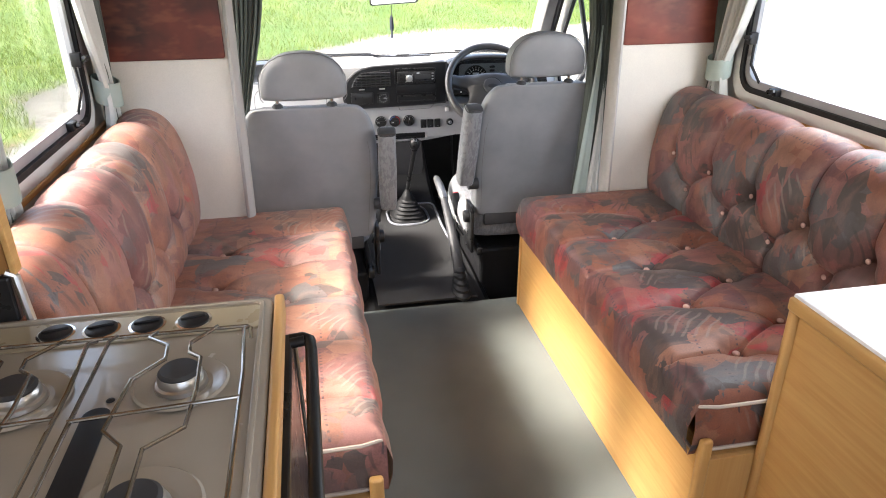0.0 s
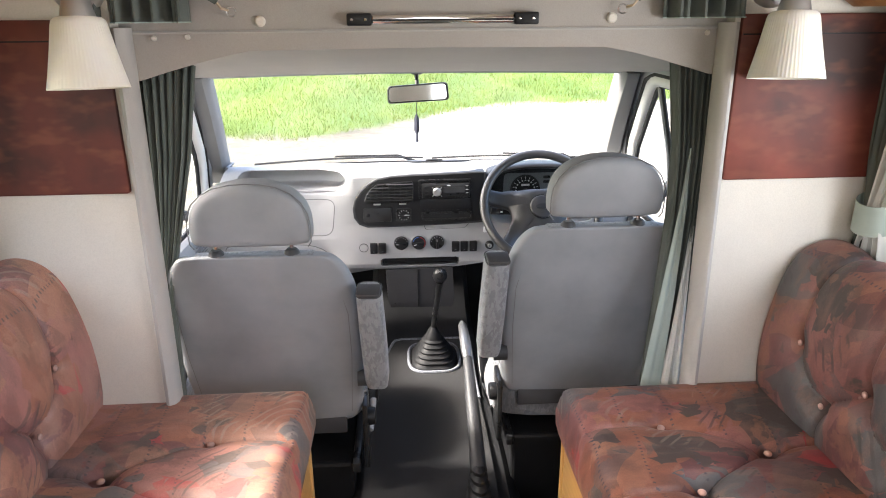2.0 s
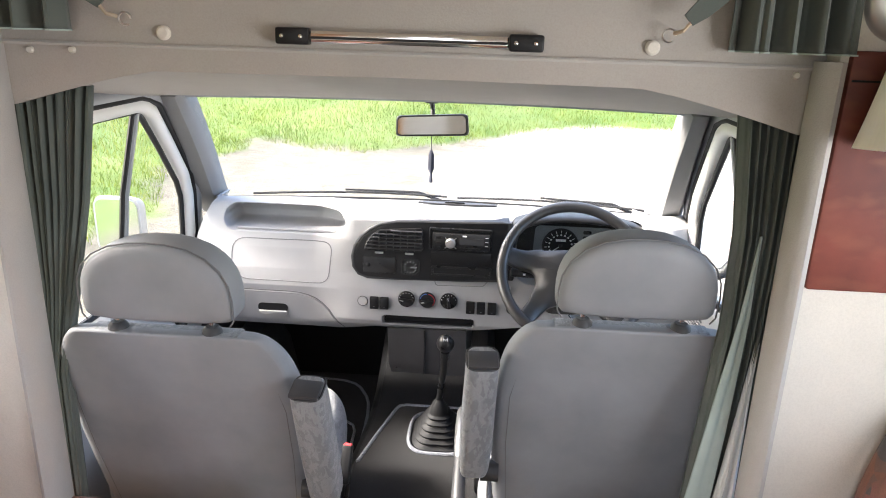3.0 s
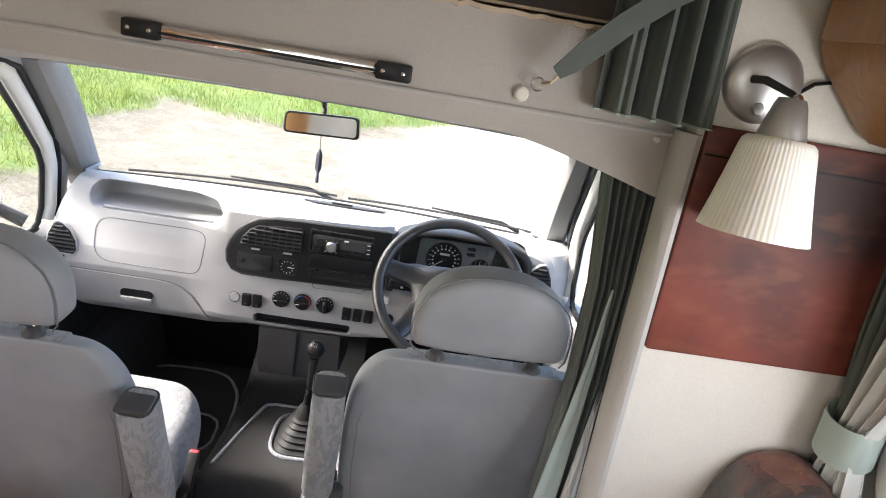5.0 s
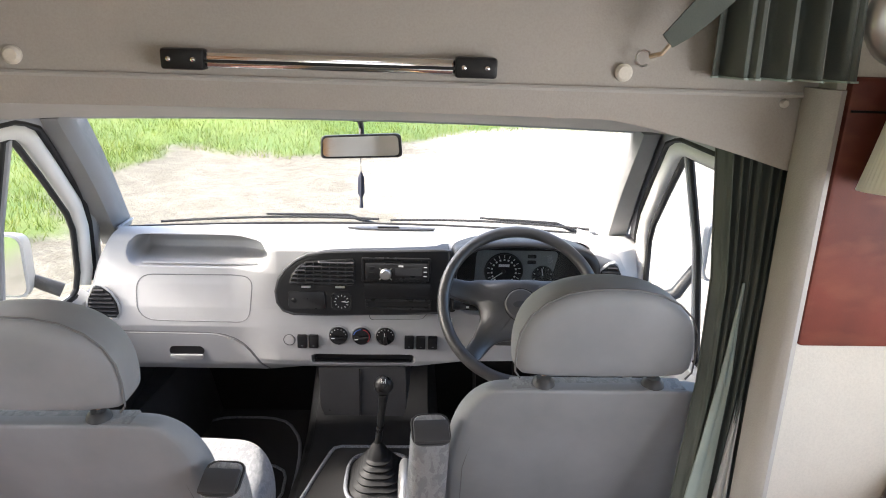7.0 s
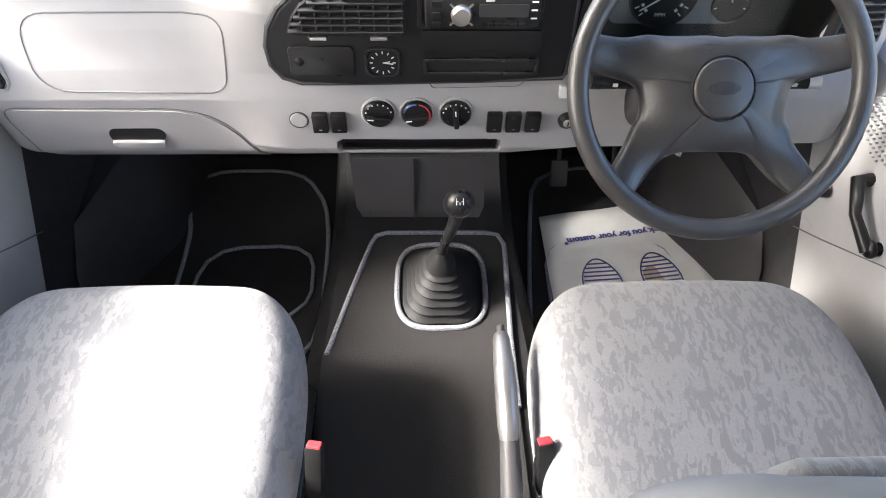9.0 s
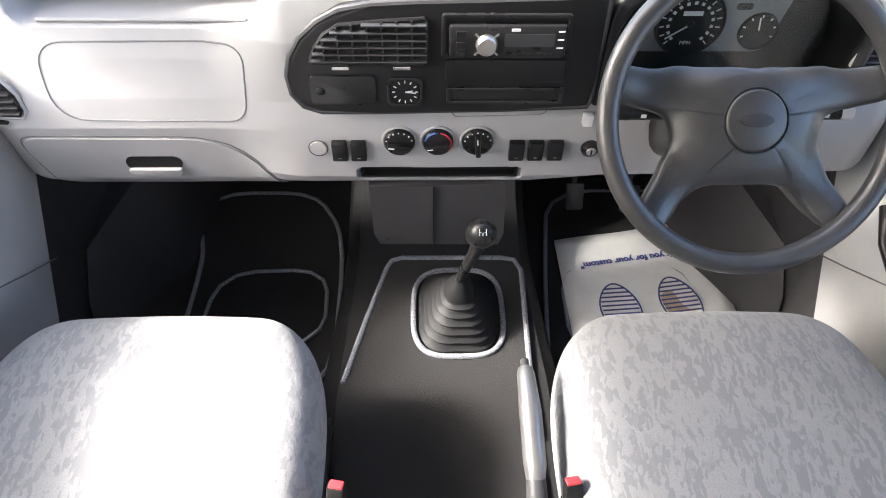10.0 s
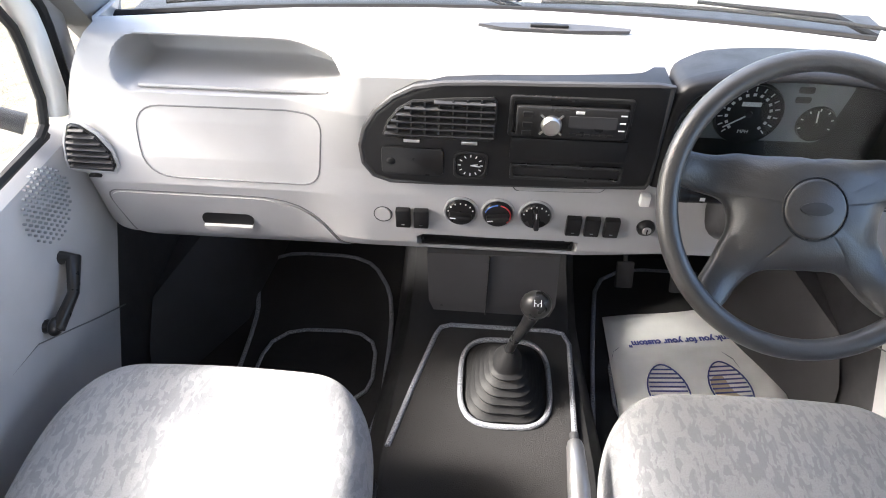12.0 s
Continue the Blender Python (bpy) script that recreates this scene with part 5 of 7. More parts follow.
    for cx in (-0.632, -0.842):
        g = part("pan_support", tube([(cx + 0.085, -1.515, z - 0.012), (cx + 0.082, -1.54, z), (cx + 0.088, -1.65, z), (cx + 0.088, -1.90, z)], 0.0030, 8), WIRE, hob, "bent wire pan support", True)
        part("wire", tube([(cx + 0.04, -1.505, z - 0.012), (cx + 0.038, -1.535, z), (cx + 0.012, -1.565, z), (cx + 0.014, -1.59, z), (cx + 0.03, -1.605, z), (cx + 0.034, -1.68, z), (cx + 0.03, -1.75, z), (cx - 0.01, -1.78, z), (cx - 0.01, -1.90, z)], 0.0028, 8), WIRE, g, "", True)
        part("wire", tube([(cx - 0.045, -1.505, z - 0.012), (cx - 0.047, -1.54, z), (cx - 0.018, -1.565, z), (cx - 0.016, -1.60, z), (cx - 0.05, -1.64, z), (cx - 0.06, -1.74, z), (cx - 0.035, -1.77, z), (cx - 0.035, -1.90, z)], 0.0028, 8), WIRE, g, "", True)
        part("wire", tube([(cx - 0.10, -1.505, z - 0.012), (cx - 0.10, -1.54, z), (cx - 0.105, -1.90, z)], 0.0028, 8), WIRE, g, "", True)
        part("wire", tube([(cx + 0.088, -1.705, z + 0.001), (cx - 0.105, -1.715, z + 0.001)], 0.0026, 8), WIRE, g, "", True)
    top = thing("worktop", (-0.80, -2.3, 0.81), "worktop beyond the hob on the kitchen unit", "worktop")
    part("board", box(-1.083, -0.516, -2.75, -1.935, 0.807, 0.832, 0.004), WHITE_TOP, top)
    # raised lid and the side panel behind it
    lid = thing("hob_lid", (-1.0, -1.40, 0.83), "dark glass hob lid folded up at the end of the hob", "hob lid")
    part("lid_glass", box(-1.075, -0.905, -1.385, -1.362, 0.835, 0.912, 0.004), BLACK_SATIN, lid)
    part("lid_frame", tube([(-0.893, -1.376, 0.832), (-0.898, -1.376, 0.912), (-0.91, -1.376, 0.918)], 0.007, 8), STEEL, lid, "steel edge", True)
    tall = thing("wooden_partition", (-1.03, -1.37, 0.95), "dark-stained oak side panel standing above the hob", "panel")
    part("panel_board", box(-1.083, -0.904, -1.378, -1.356, 0.914, 1.95, 0.005), WOOD_DARK, tall, "", True)
    part("panel_edge", box(-0.9035, -0.894, -1.380, -1.354, 0.914, 1.95, 0.003), WOOD, tall)


def cabinet():
    root = thing("side_cabinet", (0.78, -2.0, 0.0), "oak side cabinet with a white laminate top", "cabinet")
    part("body", box(0.498, 1.083, -2.75, -1.398, 0.0, 0.700, 0.003), WOOD, root)
    part("corner_post", box(0.484, 0.512, -1.408, -1.386, 0.0, 0.712, 0.008, 3), WOOD_UP, root, "", True)
    part("edge_strip", box(0.480, 0.500, -2.75, -1.386, 0.700, 0.730, 0.006, 3), WOOD, root, "", True)
    part("top", box(0.489, 1.083, -2.75, -1.388, 0.712, 0.737, 0.004), WHITE_TOP, root, "white laminate top", True)


kitchen()
cabinet()


# ---- cab seats ----
def cab_seat(cx, dy, dz, inner, label):
    """A cab seat facing forward: base, cushion, backrest with shell, headrest, armrest, buckle. inner: the side of its armrest."""
    root = thing("cab_armchair", (cx, 0.42 + dy, -0.12), label, "seat", "cab seats")
    part("seat_box", box(cx - 0.20, cx + 0.20, 0.20 + dy, 0.62, -0.125, 0.14 + dz, 0.012), BLACK, root, "black seat box")
    part("runner", box(cx - 0.225, cx - 0.20, 0.16 + dy, 0.62, 0.13 + dz, 0.165 + dz, 0.006), BLACK_SATIN, root, "", True)
    part("runner", box(cx + 0.20, cx + 0.225, 0.16 + dy, 0.62, 0.13 + dz, 0.165 + dz, 0.006), BLACK_SATIN, root, "", True)
    cx0, cx = cx, cx - (0.057 if inner > 0 else -0.018)
    # cushion: rounded slab with a raised rim
    ring = []
    for w, lift, y in ([(0.165, -0.16, 0.704), (0.188, -0.09, 0.722), (0.205, -0.040, 0.720), (0.232, -0.010, 0.700), (0.264, 0.006, 0.660), (0.288, 0.012, 0.60), (0.298, 0.014, 0.53), (0.300, 0.006, 0.42), (0.294, -0.006, 0.30), (0.280, -0.02, 0.20)]):
        z = 0.350 + lift
        low = 0.175
        pts = []
        for k in np.linspace(0, 1, 25):
            a = -1 + 2 * k
            ed = max(0.0, abs(a) - 0.72) / 0.28
            pts.append((cx + a * w, y , max(low + 0.005, z - 0.060 * (1 - math.sqrt(max(0, 1 - ed * ed))) + 0.012 * math.cos(a * math.pi / 2)) ))
        pts += [(cx + w * 0.985, y , low + 0.04 ), (cx + w * 0.93, y  - 0.01, low ), (cx - w * 0.93, y  - 0.01, low ), (cx - w * 0.985, y , low + 0.04 )]
        ring.append(pts)
    bm = loft(ring)
    cushion = part("seat_cushion", bm, SEAT_CLOTH, root, "pale grey flecked cloth cushion", True)
    sub = cushion.modifiers.new("soft", "SUBSURF")
    sub.levels = sub.render_levels = 2
    for sx in (-1, 1):
        part("seam", tube([(cx + sx * 0.10, 0.22 , 0.337), (cx + sx * 0.105, 0.45 , 0.3565 ), (cx + sx * 0.10, 0.62 , 0.3560 )], 0.0016, 6), SEAT_CLOTH, cushion)
    cx = cx0
    # backrest: leaning shell, narrow at the shoulders
    rings = []
    for z, hw, th in ((0.300, 0.222, 0.06), (0.325, 0.238, 0.085), (0.42, 0.249, 0.10), (0.56, 0.255, 0.105), (0.68, 0.256, 0.10), (0.76, 0.250, 0.09), (0.815, 0.238, 0.08), (0.855, 0.218, 0.068), (0.880, 0.195, 0.052), (0.889, 0.178, 0.036)):
        yb = 0.028 + (0.886 - z) * 0.27 + dy
        out = []
        for a, b in ((-1.0, 0.45), (-0.985, 0.2), (-0.95, 0.05), (-0.86, 0.0), (-0.45, -0.03), (0, -0.04), (0.45, -0.03), (0.86, 0.0), (0.95, 0.05), (0.985, 0.2), (1.0, 0.45), (0.98, 0.8), (0.86, 1.02), (0.5, 0.95), (0, 0.92), (-0.5, 0.95), (-0.86, 1.02), (-0.98, 0.8)):
            out.append((cx + a * hw, yb + b * th, z + dz))
        rings.append(out)
    back = part("backrest", loft(rings), SEAT_BACK, root, "grey vinyl-backed backrest", True)
    sub = back.modifiers.new("soft", "SUBSURF")
    sub.levels = sub.render_levels = 2
    part("back_piping", tube([(cx + sx * hw, 0.026 + (0.886 - z) * 0.27 + dy + 0.004, z + dz) for sx, hw, z in ((-1, 0.208, 0.34), (-1, 0.222, 0.56), (-1, 0.222, 0.70), (-1, 0.205, 0.79), (-1, 0.17, 0.852), (-1, 0.10, 0.868), (1, 0.10, 0.868), (1, 0.17, 0.852), (1, 0.205, 0.79), (1, 0.222, 0.70), (1, 0.222, 0.56), (1, 0.208, 0.34))], 0.0009, 6), GROOVE, back, "", True)
    part("back_front", box(cx - 0.185, cx + 0.185, 0.0, 0.03, -0.20, 0.24, 0.014, 3, m=pose(0, 0.165 + dy, 0.595 + dz, 15)), SEAT_CLOTH, root, "pale grey flecked cloth backrest front", True)
    part("back_hem", box(cx - 0.19, cx + 0.19, 0.18 + dy, 0.20 + dy, 0.262 + dz, 0.32 + dz, 0.006), DARK_GREY, root, "", True)
    # top band in the cushion cloth
    part("top_band", box(cx - 0.150, cx + 0.150, 0.032 + dy, 0.078 + dy, 0.876 + dz, 0.8880 + dz, 0.006, 3), ARM_CLOTH, root, "", True)
    # headrest: half-moon pad
    outline = [(0.140, -0.075), (0.149, -0.062), (0.150, -0.02), (0.146, 0.012), (0.132, 0.042), (0.108, 0.066), (0.075, 0.083), (0.036, 0.091), (0.0, 0.093)]
    outline = outline + [(-x, z) for x, z in outline[-2::-1]]
    rings = []
    for d, k in ((-0.006, 0.72), (0.0, 0.90), (0.012, 0.985), (0.030, 1.0), (0.062, 1.0), (0.085, 0.975), (0.098, 0.90), (0.104, 0.70)):
        rings.append([(cx + x * k, 0.012 + d + dy - (z * 0.10), 0.985 + (z + 0.0) * k + dz) for x, z in outline])
    hr = part("headrest", loft(rings), SEAT_BACK, root, "grey half-moon headrest", True)
    sub = hr.modifiers.new("soft", "SUBSURF")
    sub.levels = sub.render_levels = 1
    part("headrest_seam", tube([(cx + x * 0.99, 0.020 + dy - z * 0.10, 0.985 + z * 0.985 + dz) for x, z in outline], 0.0016, 6), GROOVE, hr, "", True)
    for px in (-0.094, 0.094):
        post = part("headrest_post", cyl((cx + px, 0.052 + dy, 0.86 + dz), (cx + px, 0.050 + dy, 0.94 + dz), 0.006), CHROME, root, "steel headrest post", True)
        part("post_sleeve", lathe([(0, 0.014), (0.012, 0.014), (0.018, 0.008), (0.020, 0.0), (0, 0)], 18, pose(cx + px, 0.050 + dy, 0.887 + dz)), DARK_GREY, post, "", True)
    # folded-up armrest on the inner side
    ax = cx + inner * 0.283
    m = Matrix.Translation((ax, 0.035 + dy, 0.805 + dz * 1.6)) @ pose(0, 0, 0, 17.5, 0, -inner * 4)
    rings = []
    for z, w, d in ((-0.345, 0.022, 0.020), (-0.338, 0.030, 0.030), (-0.315, 0.034, 0.034), (-0.18, 0.035, 0.036), (-0.03, 0.033, 0.036), (0.0, 0.032, 0.034), (0.010, 0.026, 0.026)):
        rings.append([m @ Vector((x * w / 0.035, y * d / 0.036, z)) for x, y in rounded(0.068, 0.072, 0.018, 3)])
    arm = part("armrest", loft(rings), ARM_CLOTH, root, "folded-up grey cloth armrest", True)
    part("armrest_cap", tube([m @ Vector((x, y, 0.003)) for x, y in rounded(0.062, 0.064, 0.016, 3)], 0.0025, 6, True), DARK_GREY, arm, "", True)
    part("armrest_lip", box(-0.030, 0.030, -0.034, 0.012, 0.006, 0.016, 0.004, 2, m=m), DARK_GREY, arm, "dark plastic cap", True)
    part("arm_pivot", cyl((ax - inner * 0.05, 0.145 + dy, 0.47 + dz), (ax - inner * 0.01, 0.145 + dy, 0.47 + dz), 0.024), DARK_GREY, root, "", True)
    # recliner and buckle
    rx = cx + inner * 0.245
    rec = part("recliner", box(rx - 0.008, rx + 0.008, 0.17 + dy, 0.27 + dy, 0.14 + dz, 0.36 + dz, 0.006), BLACK_SATIN, root, "black recliner plate", True)
    part("recliner_knob", cyl((rx, 0.21 + dy, 0.30 + dz), (rx + inner * 0.03, 0.21 + dy, 0.30 + dz), 0.030, 0.026, 18, 0.004), BLACK, rec, "", True)
    part("recliner_lever", tube([(rx + inner * 0.01, 0.26 + dy, 0.215 + dz), (rx + inner * 0.015, 0.33 + dy, 0.235 + dz), (rx + inner * 0.015, 0.37 + dy, 0.26 + dz)], [0.008, 0.008, 0.010], 8), DASH, rec, "grey lever", True)
    bx = cx + inner * 0.272
    dy, dz = 0.025, 0.0
    m = pose(bx, 0.345 + dy, 0.315 + dz, -22, 0, -inner * 10)
    bk = part("buckle", box(-0.014, 0.014, -0.010, 0.010, -0.07, 0.035, 0.005, 2, m=m), BLACK, root, "black seat belt buckle", True)
    part("buckle_button", box(-0.011, 0.011, -0.0075, 0.0075, 0.030, 0.038, 0.002, 2, m=m), RED_PLASTIC, bk, "red release button")
    part("buckle_stalk", tube([(bx, 0.37 + dy, 0.26 + dz), (bx - inner * 0.005, 0.36 + dy, 0.18 + dz), (bx - inner * 0.03, 0.34 + dy, 0.14 + dz)], 0.007, 8), BLACK, bk, "", True)


cab_seat(0.455, 0.0, 0.0, -1, "grey driver's seat with a folded armrest behind the steering wheel")
cab_seat(-0.448, -0.055, -0.036, 1, "grey passenger seat in sunlight with a folded armrest")


# ---- dashboard ----
def rrect_in(x, z, x0, x1, z0, z1, r):
    """Signed distance to a rounded rectangle, negative inside."""
    qx = np.abs(x - (x0 + x1) / 2) - (x1 - x0) / 2 + r
    qz = np.abs(z - (z0 + z1) / 2) - (z1 - z0) / 2 + r
    return np.hypot(np.maximum(qx, 0), np.maximum(qz, 0)) + np.minimum(np.maximum(qx, qz), 0) - r


def dash_low(x):
    return np.interp(x, [-0.90, -0.76, -0.32, -0.20, 0.12, 0.30, 0.80, 0.90], [0.43, 0.405, 0.398, 0.428, 0.432, 0.462, 0.47, 0.48])


def dash_y(x, z):
    x, z = np.asarray(x, float), np.asarray(z, float)
    left = np.interp(z, [0.39, 0.405, 0.43, 0.50, 0.57, 0.63, 0.70, 0.75, 0.79, 0.82, 0.835, 0.842], [1.03, 1.005, 0.985, 0.972, 0.958, 0.964, 0.979, 0.995, 1.012, 1.030, 1.048, 1.075])
    mid = np.interp(z, [0.39, 0.42, 0.44, 0.46, 0.52, 0.58, 0.63, 0.75, 0.82, 0.835, 0.842], [1.02, 0.985, 0.962, 0.952, 0.948, 0.948, 0.952, 0.965, 1.00, 1.03, 1.06])
    over = np.interp(z, [0.39, 0.63, 0.75, 0.82, 0.835, 0.842], [0.0, 0.0, 0.024, 0.050, 0.058, 0.052]) * (1 - smooth01(0.20, 0.275, x))      # the top comes forward over the pod
    mid = mid - over
    w = smooth01(-0.42, -0.26, x)
    y = left * (1 - w) + mid * w
    y = y + 9.0 * np.maximum(0, np.abs(x) - 0.775) ** 2
    tray = smooth01(0.006, -0.016, rrect_in(x, z, -0.722, -0.297, 0.754, 0.830, 0.036))
    y = y + 0.13 * tray
    slot = smooth01(0.003, -0.005, rrect_in(x, z, -0.168, 0.148, 0.450, 0.480, 0.012))
    y = y + 0.05 * slot
    clus = smooth01(0.016, -0.004, rrect_in(x, z, 0.285, 0.704, 0.636, 0.822, 0.05))
    return y + 0.13 * clus


def on_dash(outline, lift, mat, name, parent, label="", rings=9, skirt=0.004):
    """A panel that follows the dash: outline in x, z."""
    n = len(outline)
    ox, oz = np.array(outline).T
    cx, cz = ox.mean(), oz.mean()
    vs, fs = [], []
    for k in np.linspace(0.0, 1.0, rings)[1:]:
        xs, zs = cx + (ox - cx) * k, cz + (oz - cz) * k
        ys = dash_y(xs, zs) - lift
        vs += list(zip(xs, ys, zs))
    xs, zs = cx + (ox - cx) * 1.004, cz + (oz - cz) * 1.006
    vs += list(zip(xs, dash_y(xs, zs) + skirt, zs))
    for r in range(rings - 1):
        for j in range(n):
            a, b = r * n + j, r * n + (j + 1) % n
            fs.append((a, b, b + n, a + n))
    c = len(vs)
    vs.append((cx, float(dash_y(cx, cz)) - lift, cz))
    fs += [(j, (j + 1) % n, c) for j in range(n)]
    return sheet(name, vs, fs, mat, parent, label)


def quad_outline(tl, tr, br, bl, r, n=6):
    """A four-cornered outline with rounded corners."""
    pts = [Vector(p) for p in (tl, tr, br, bl)]
    rs = r if isinstance(r, (list, tuple)) else [r] * 4
    out = []
    for i in range(4):
        p, a, b = pts[i], pts[i - 1], pts[(i + 1) % 4]
        p0, p2 = p + (a - p).normalized() * rs[i], p + (b - p).normalized() * rs[i]
        for k in range(n + 1):
            t = k / n
            out.append(tuple(p0 * (1 - t) ** 2 + p * 2 * t * (1 - t) + p2 * t * t))
        q0 = Vector(out[-1])
        nxt = pts[(i + 1) % 4] + (p - pts[(i + 1) % 4]).normalized() * rs[(i + 1) % 4]
        for k in range(1, 8):
            out.append(tuple(q0.lerp(nxt, k / 8)))
    return out


def vent(root, name, outline, depth, slats, mat_y, label, uprights=0):
    """An air vent: black backing, rim and slats across an outline in x, z at the plane mat_y."""
    ox = [p[0] for p in outline]
    oz = [p[1] for p in outline]
    v = part(name, slab([(x, z) for x, z in outline], 0.004, facing(0, mat_y, 0)), BLACK, root, label)
    part("vent_rim", tube([(x, mat_y - 0.004, z) for x, z in outline], 0.0035, 6, True), BLACK_SATIN, v, "", True)
    z0, z1 = min(oz), max(oz)
    pts = [Vector((x, z)) for x, z in outline]
    for i in range(slats):
        z = z0 + (i + 0.6) * (z1 - z0) / (slats + 0.2)
        hits = []
        for a, b in zip(pts, pts[1:] + pts[:1]):
            if (a.y - z) * (b.y - z) < 0:
                hits.append(a.x + (b.x - a.x) * (z - a.y) / (b.y - a.y))
        if len(hits) >= 2:
            part("slat", box(min(hits), max(hits), -0.006, 0.006, -0.0016, 0.0016, 0.0006, 1, m=pose(0, mat_y - 0.007, z, 20)), VENT_SLAT, v)
    for i in range(uprights):
        x = min(ox) + (i + 1) * (max(ox) - min(ox)) / (uprights + 1)
        hits = []
        for a, b in zip(pts, pts[1:] + pts[:1]):
            if (a.x - x) * (b.x - x) < 0:
                hits.append(a.y + (b.y - a.y) * (x - a.x) / (b.x - a.x))
        if len(hits) >= 2:
            part("upright", box(x - 0.0014, x + 0.0014, mat_y - 0.010, mat_y - 0.003, min(hits), max(hits), 0.0), VENT_SLAT, v)
    return v


def dashboard():
    root = thing("dashboard", (0, 1.05, 0.45), "light grey moulded dashboard with a black centre console", "dashboard")
    xs = np.linspace(-0.885, 0.885, 420)
    nv = 150
    t = np.linspace(0, 1, nv)
    low = dash_low(xs)
    zz = low[:, None] + (0.842 - low[:, None]) * t[None, :]
    xx = np.repeat(xs[:, None], nv, 1)
    # the passenger end is rounded off, standing clear of the door
    end = np.interp(zz, [0.40, 0.43, 0.47, 0.52, 0.60, 0.65, 0.72, 0.77, 0.81, 0.835, 0.842], [0.808, 0.832, 0.848, 0.857, 0.858, 0.850, 0.826, 0.806, 0.788, 0.776, 0.770])
    xx = np.where(xx < -0.5, -0.5 + (xx + 0.5) * (end - 0.5) / 0.385, xx)
    yy = dash_y(xx, zz)
    front = np.stack([xx, yy, zz], -1)
    # top sheet to the windscreen, with its edge rounded over
    nt = 14
    tops = []
    for j in range(1, nt + 1):
        k = j / nt
        yb = 1.335 - 0.14 * (xs / 0.815) ** 2
        y0 = np.maximum(yy[:, -1], 1.004)
        y = y0 + (yb - y0) * k
        z = 0.842 + 0.006 * math.sin(min(1.0, k * 3) * math.pi / 2) - 0.050 * k ** 1.5
        xt = xx[:, -1] + (xs - xx[:, -1]) * 0.45 * k
        tops.append(np.stack([xt, y, np.full_like(xs, z)], -1))
    under = np.stack([xx[:, 0], yy[:, 0] + 0.25, low + 0.05], -1)
    full = np.concatenate([under[:, None, :], front, np.stack(tops, 1)], 1)
    cheek = full[:1].copy()
    cheek[..., 1] = np.maximum(cheek[..., 1], 1.20)
    full = np.concatenate([cheek, full], 0)
    sheet("moulding", full.reshape(-1, 3), grid_faces(full.shape[0], full.shape[1]), DASH, root)
    # passenger side panels
    lid = on_dash(quad_outline((-0.790, 0.546), (-0.395, 0.543), (-0.312, 0.402), (-0.760, 0.408), [0.04, 0.10, 0.015, 0.04]), 0.004, DASH, "glovebox_lid", root, "", skirt=0.008)
    y = float(dash_y(-0.56, 0.478))
    part("handle_recess", slab(rounded(0.106, 0.032, 0.015, 5), 0.004, facing(-0.558, y - 0.0045, 0.481)), BLACK, lid, "black recessed handle")
    part("handle_lip", slab(quad_outline((-0.052, 0.008), (0.052, 0.008), (0.046, -0.010), (-0.046, -0.010), 0.006), 0.010, facing(-0.558, y - 0.004, 0.463, 12), 0.004), DASH, lid, "", True)
    part("tray_lip", tube([(x, float(dash_y(-0.5, 0.745)) + 0.012, 0.7575) for x in np.linspace(-0.68, -0.335, 10)], 0.004, 6), DASH, root, "", True)
    # groove lines round the panels
    for out in (quad_outline((-0.694, 0.726), (-0.341, 0.728), (-0.358, 0.584), (-0.694, 0.588), [0.05, 0.035, 0.04, 0.06]), quad_outline((-0.795, 0.550), (-0.392, 0.547), (-0.307, 0.400), (-0.764, 0.404), [0.04, 0.10, 0.015, 0.04])):
        part("panel_groove", tube([(x, float(dash_y(x, z)) + 0.0005, z) for x, z in out], 0.0018, 6, True), GROOVE, root)
    # corner vents
    for s in (-1, 1):
        o = [(-0.812, 0.688), (-0.828, 0.655), (-0.836, 0.622), (-0.838, 0.606), (-0.830, 0.600), (-0.757, 0.597), (-0.750, 0.610), (-0.752, 0.640), (-0.768, 0.672), (-0.790, 0.690), (-0.804, 0.693)]
        o = [(x, z) if s < 0 else (-x - 0.052, z + 0.100) for x, z in o]
        base = float(dash_y(s * 0.79, 0.64)) - 0.004 if s < 0 else 0.952
        v = vent(root, "corner_vent", o, 0.004, 7, base, "black slatted corner vent")
        part("vent_bezel", tube([(x * 1.0 + (x - (-0.795 if s < 0 else 0.743)) * 0.12, base - 0.001, z + (z - (0.645 if s < 0 else 0.745)) * 0.14) for x, z in o], 0.005, 6, True), DASH, v, "", True)
        part("vent_wheel", box((-0.795 if s < 0 else 0.743) - 0.012, (-0.795 if s < 0 else 0.743) + 0.012, base - 0.010, base - 0.001, min(z for x, z in o) - 0.016, min(z for x, z in o) - 0.011, 0.001), BLACK, v)
    wing = []
    for x, top, y in ((0.692, 0.845, 0.958), (0.71, 0.840, 0.958), (0.74, 0.830, 0.958), (0.775, 0.812, 0.962), (0.805, 0.786, 0.972), (0.828, 0.750, 0.990), (0.842, 0.700, 1.015), (0.848, 0.64, 1.04)):
        wing.append([(x, y + 0.02, 0.60), (x, y + 0.004, 0.66), (x, y, min(0.72, top - 0.05)), (x, y + 0.008, top - 0.025), (x, y + 0.028, top - 0.006), (x, y + 0.07, top), (x, 1.20, top - 0.01), (x, 1.20, 0.60)])
    part("side_wing", loft(wing), DASH, root, "", True)
    # lower row
    cap = part("blank_plug", lathe([(0, 0.003), (0.015, 0.003), (0.0165, 0.001), (0.0165, 0), (0, 0)], 28, facing(-0.236, 0.9485, 0.532)), DASH, root, "round blanking plug", True)
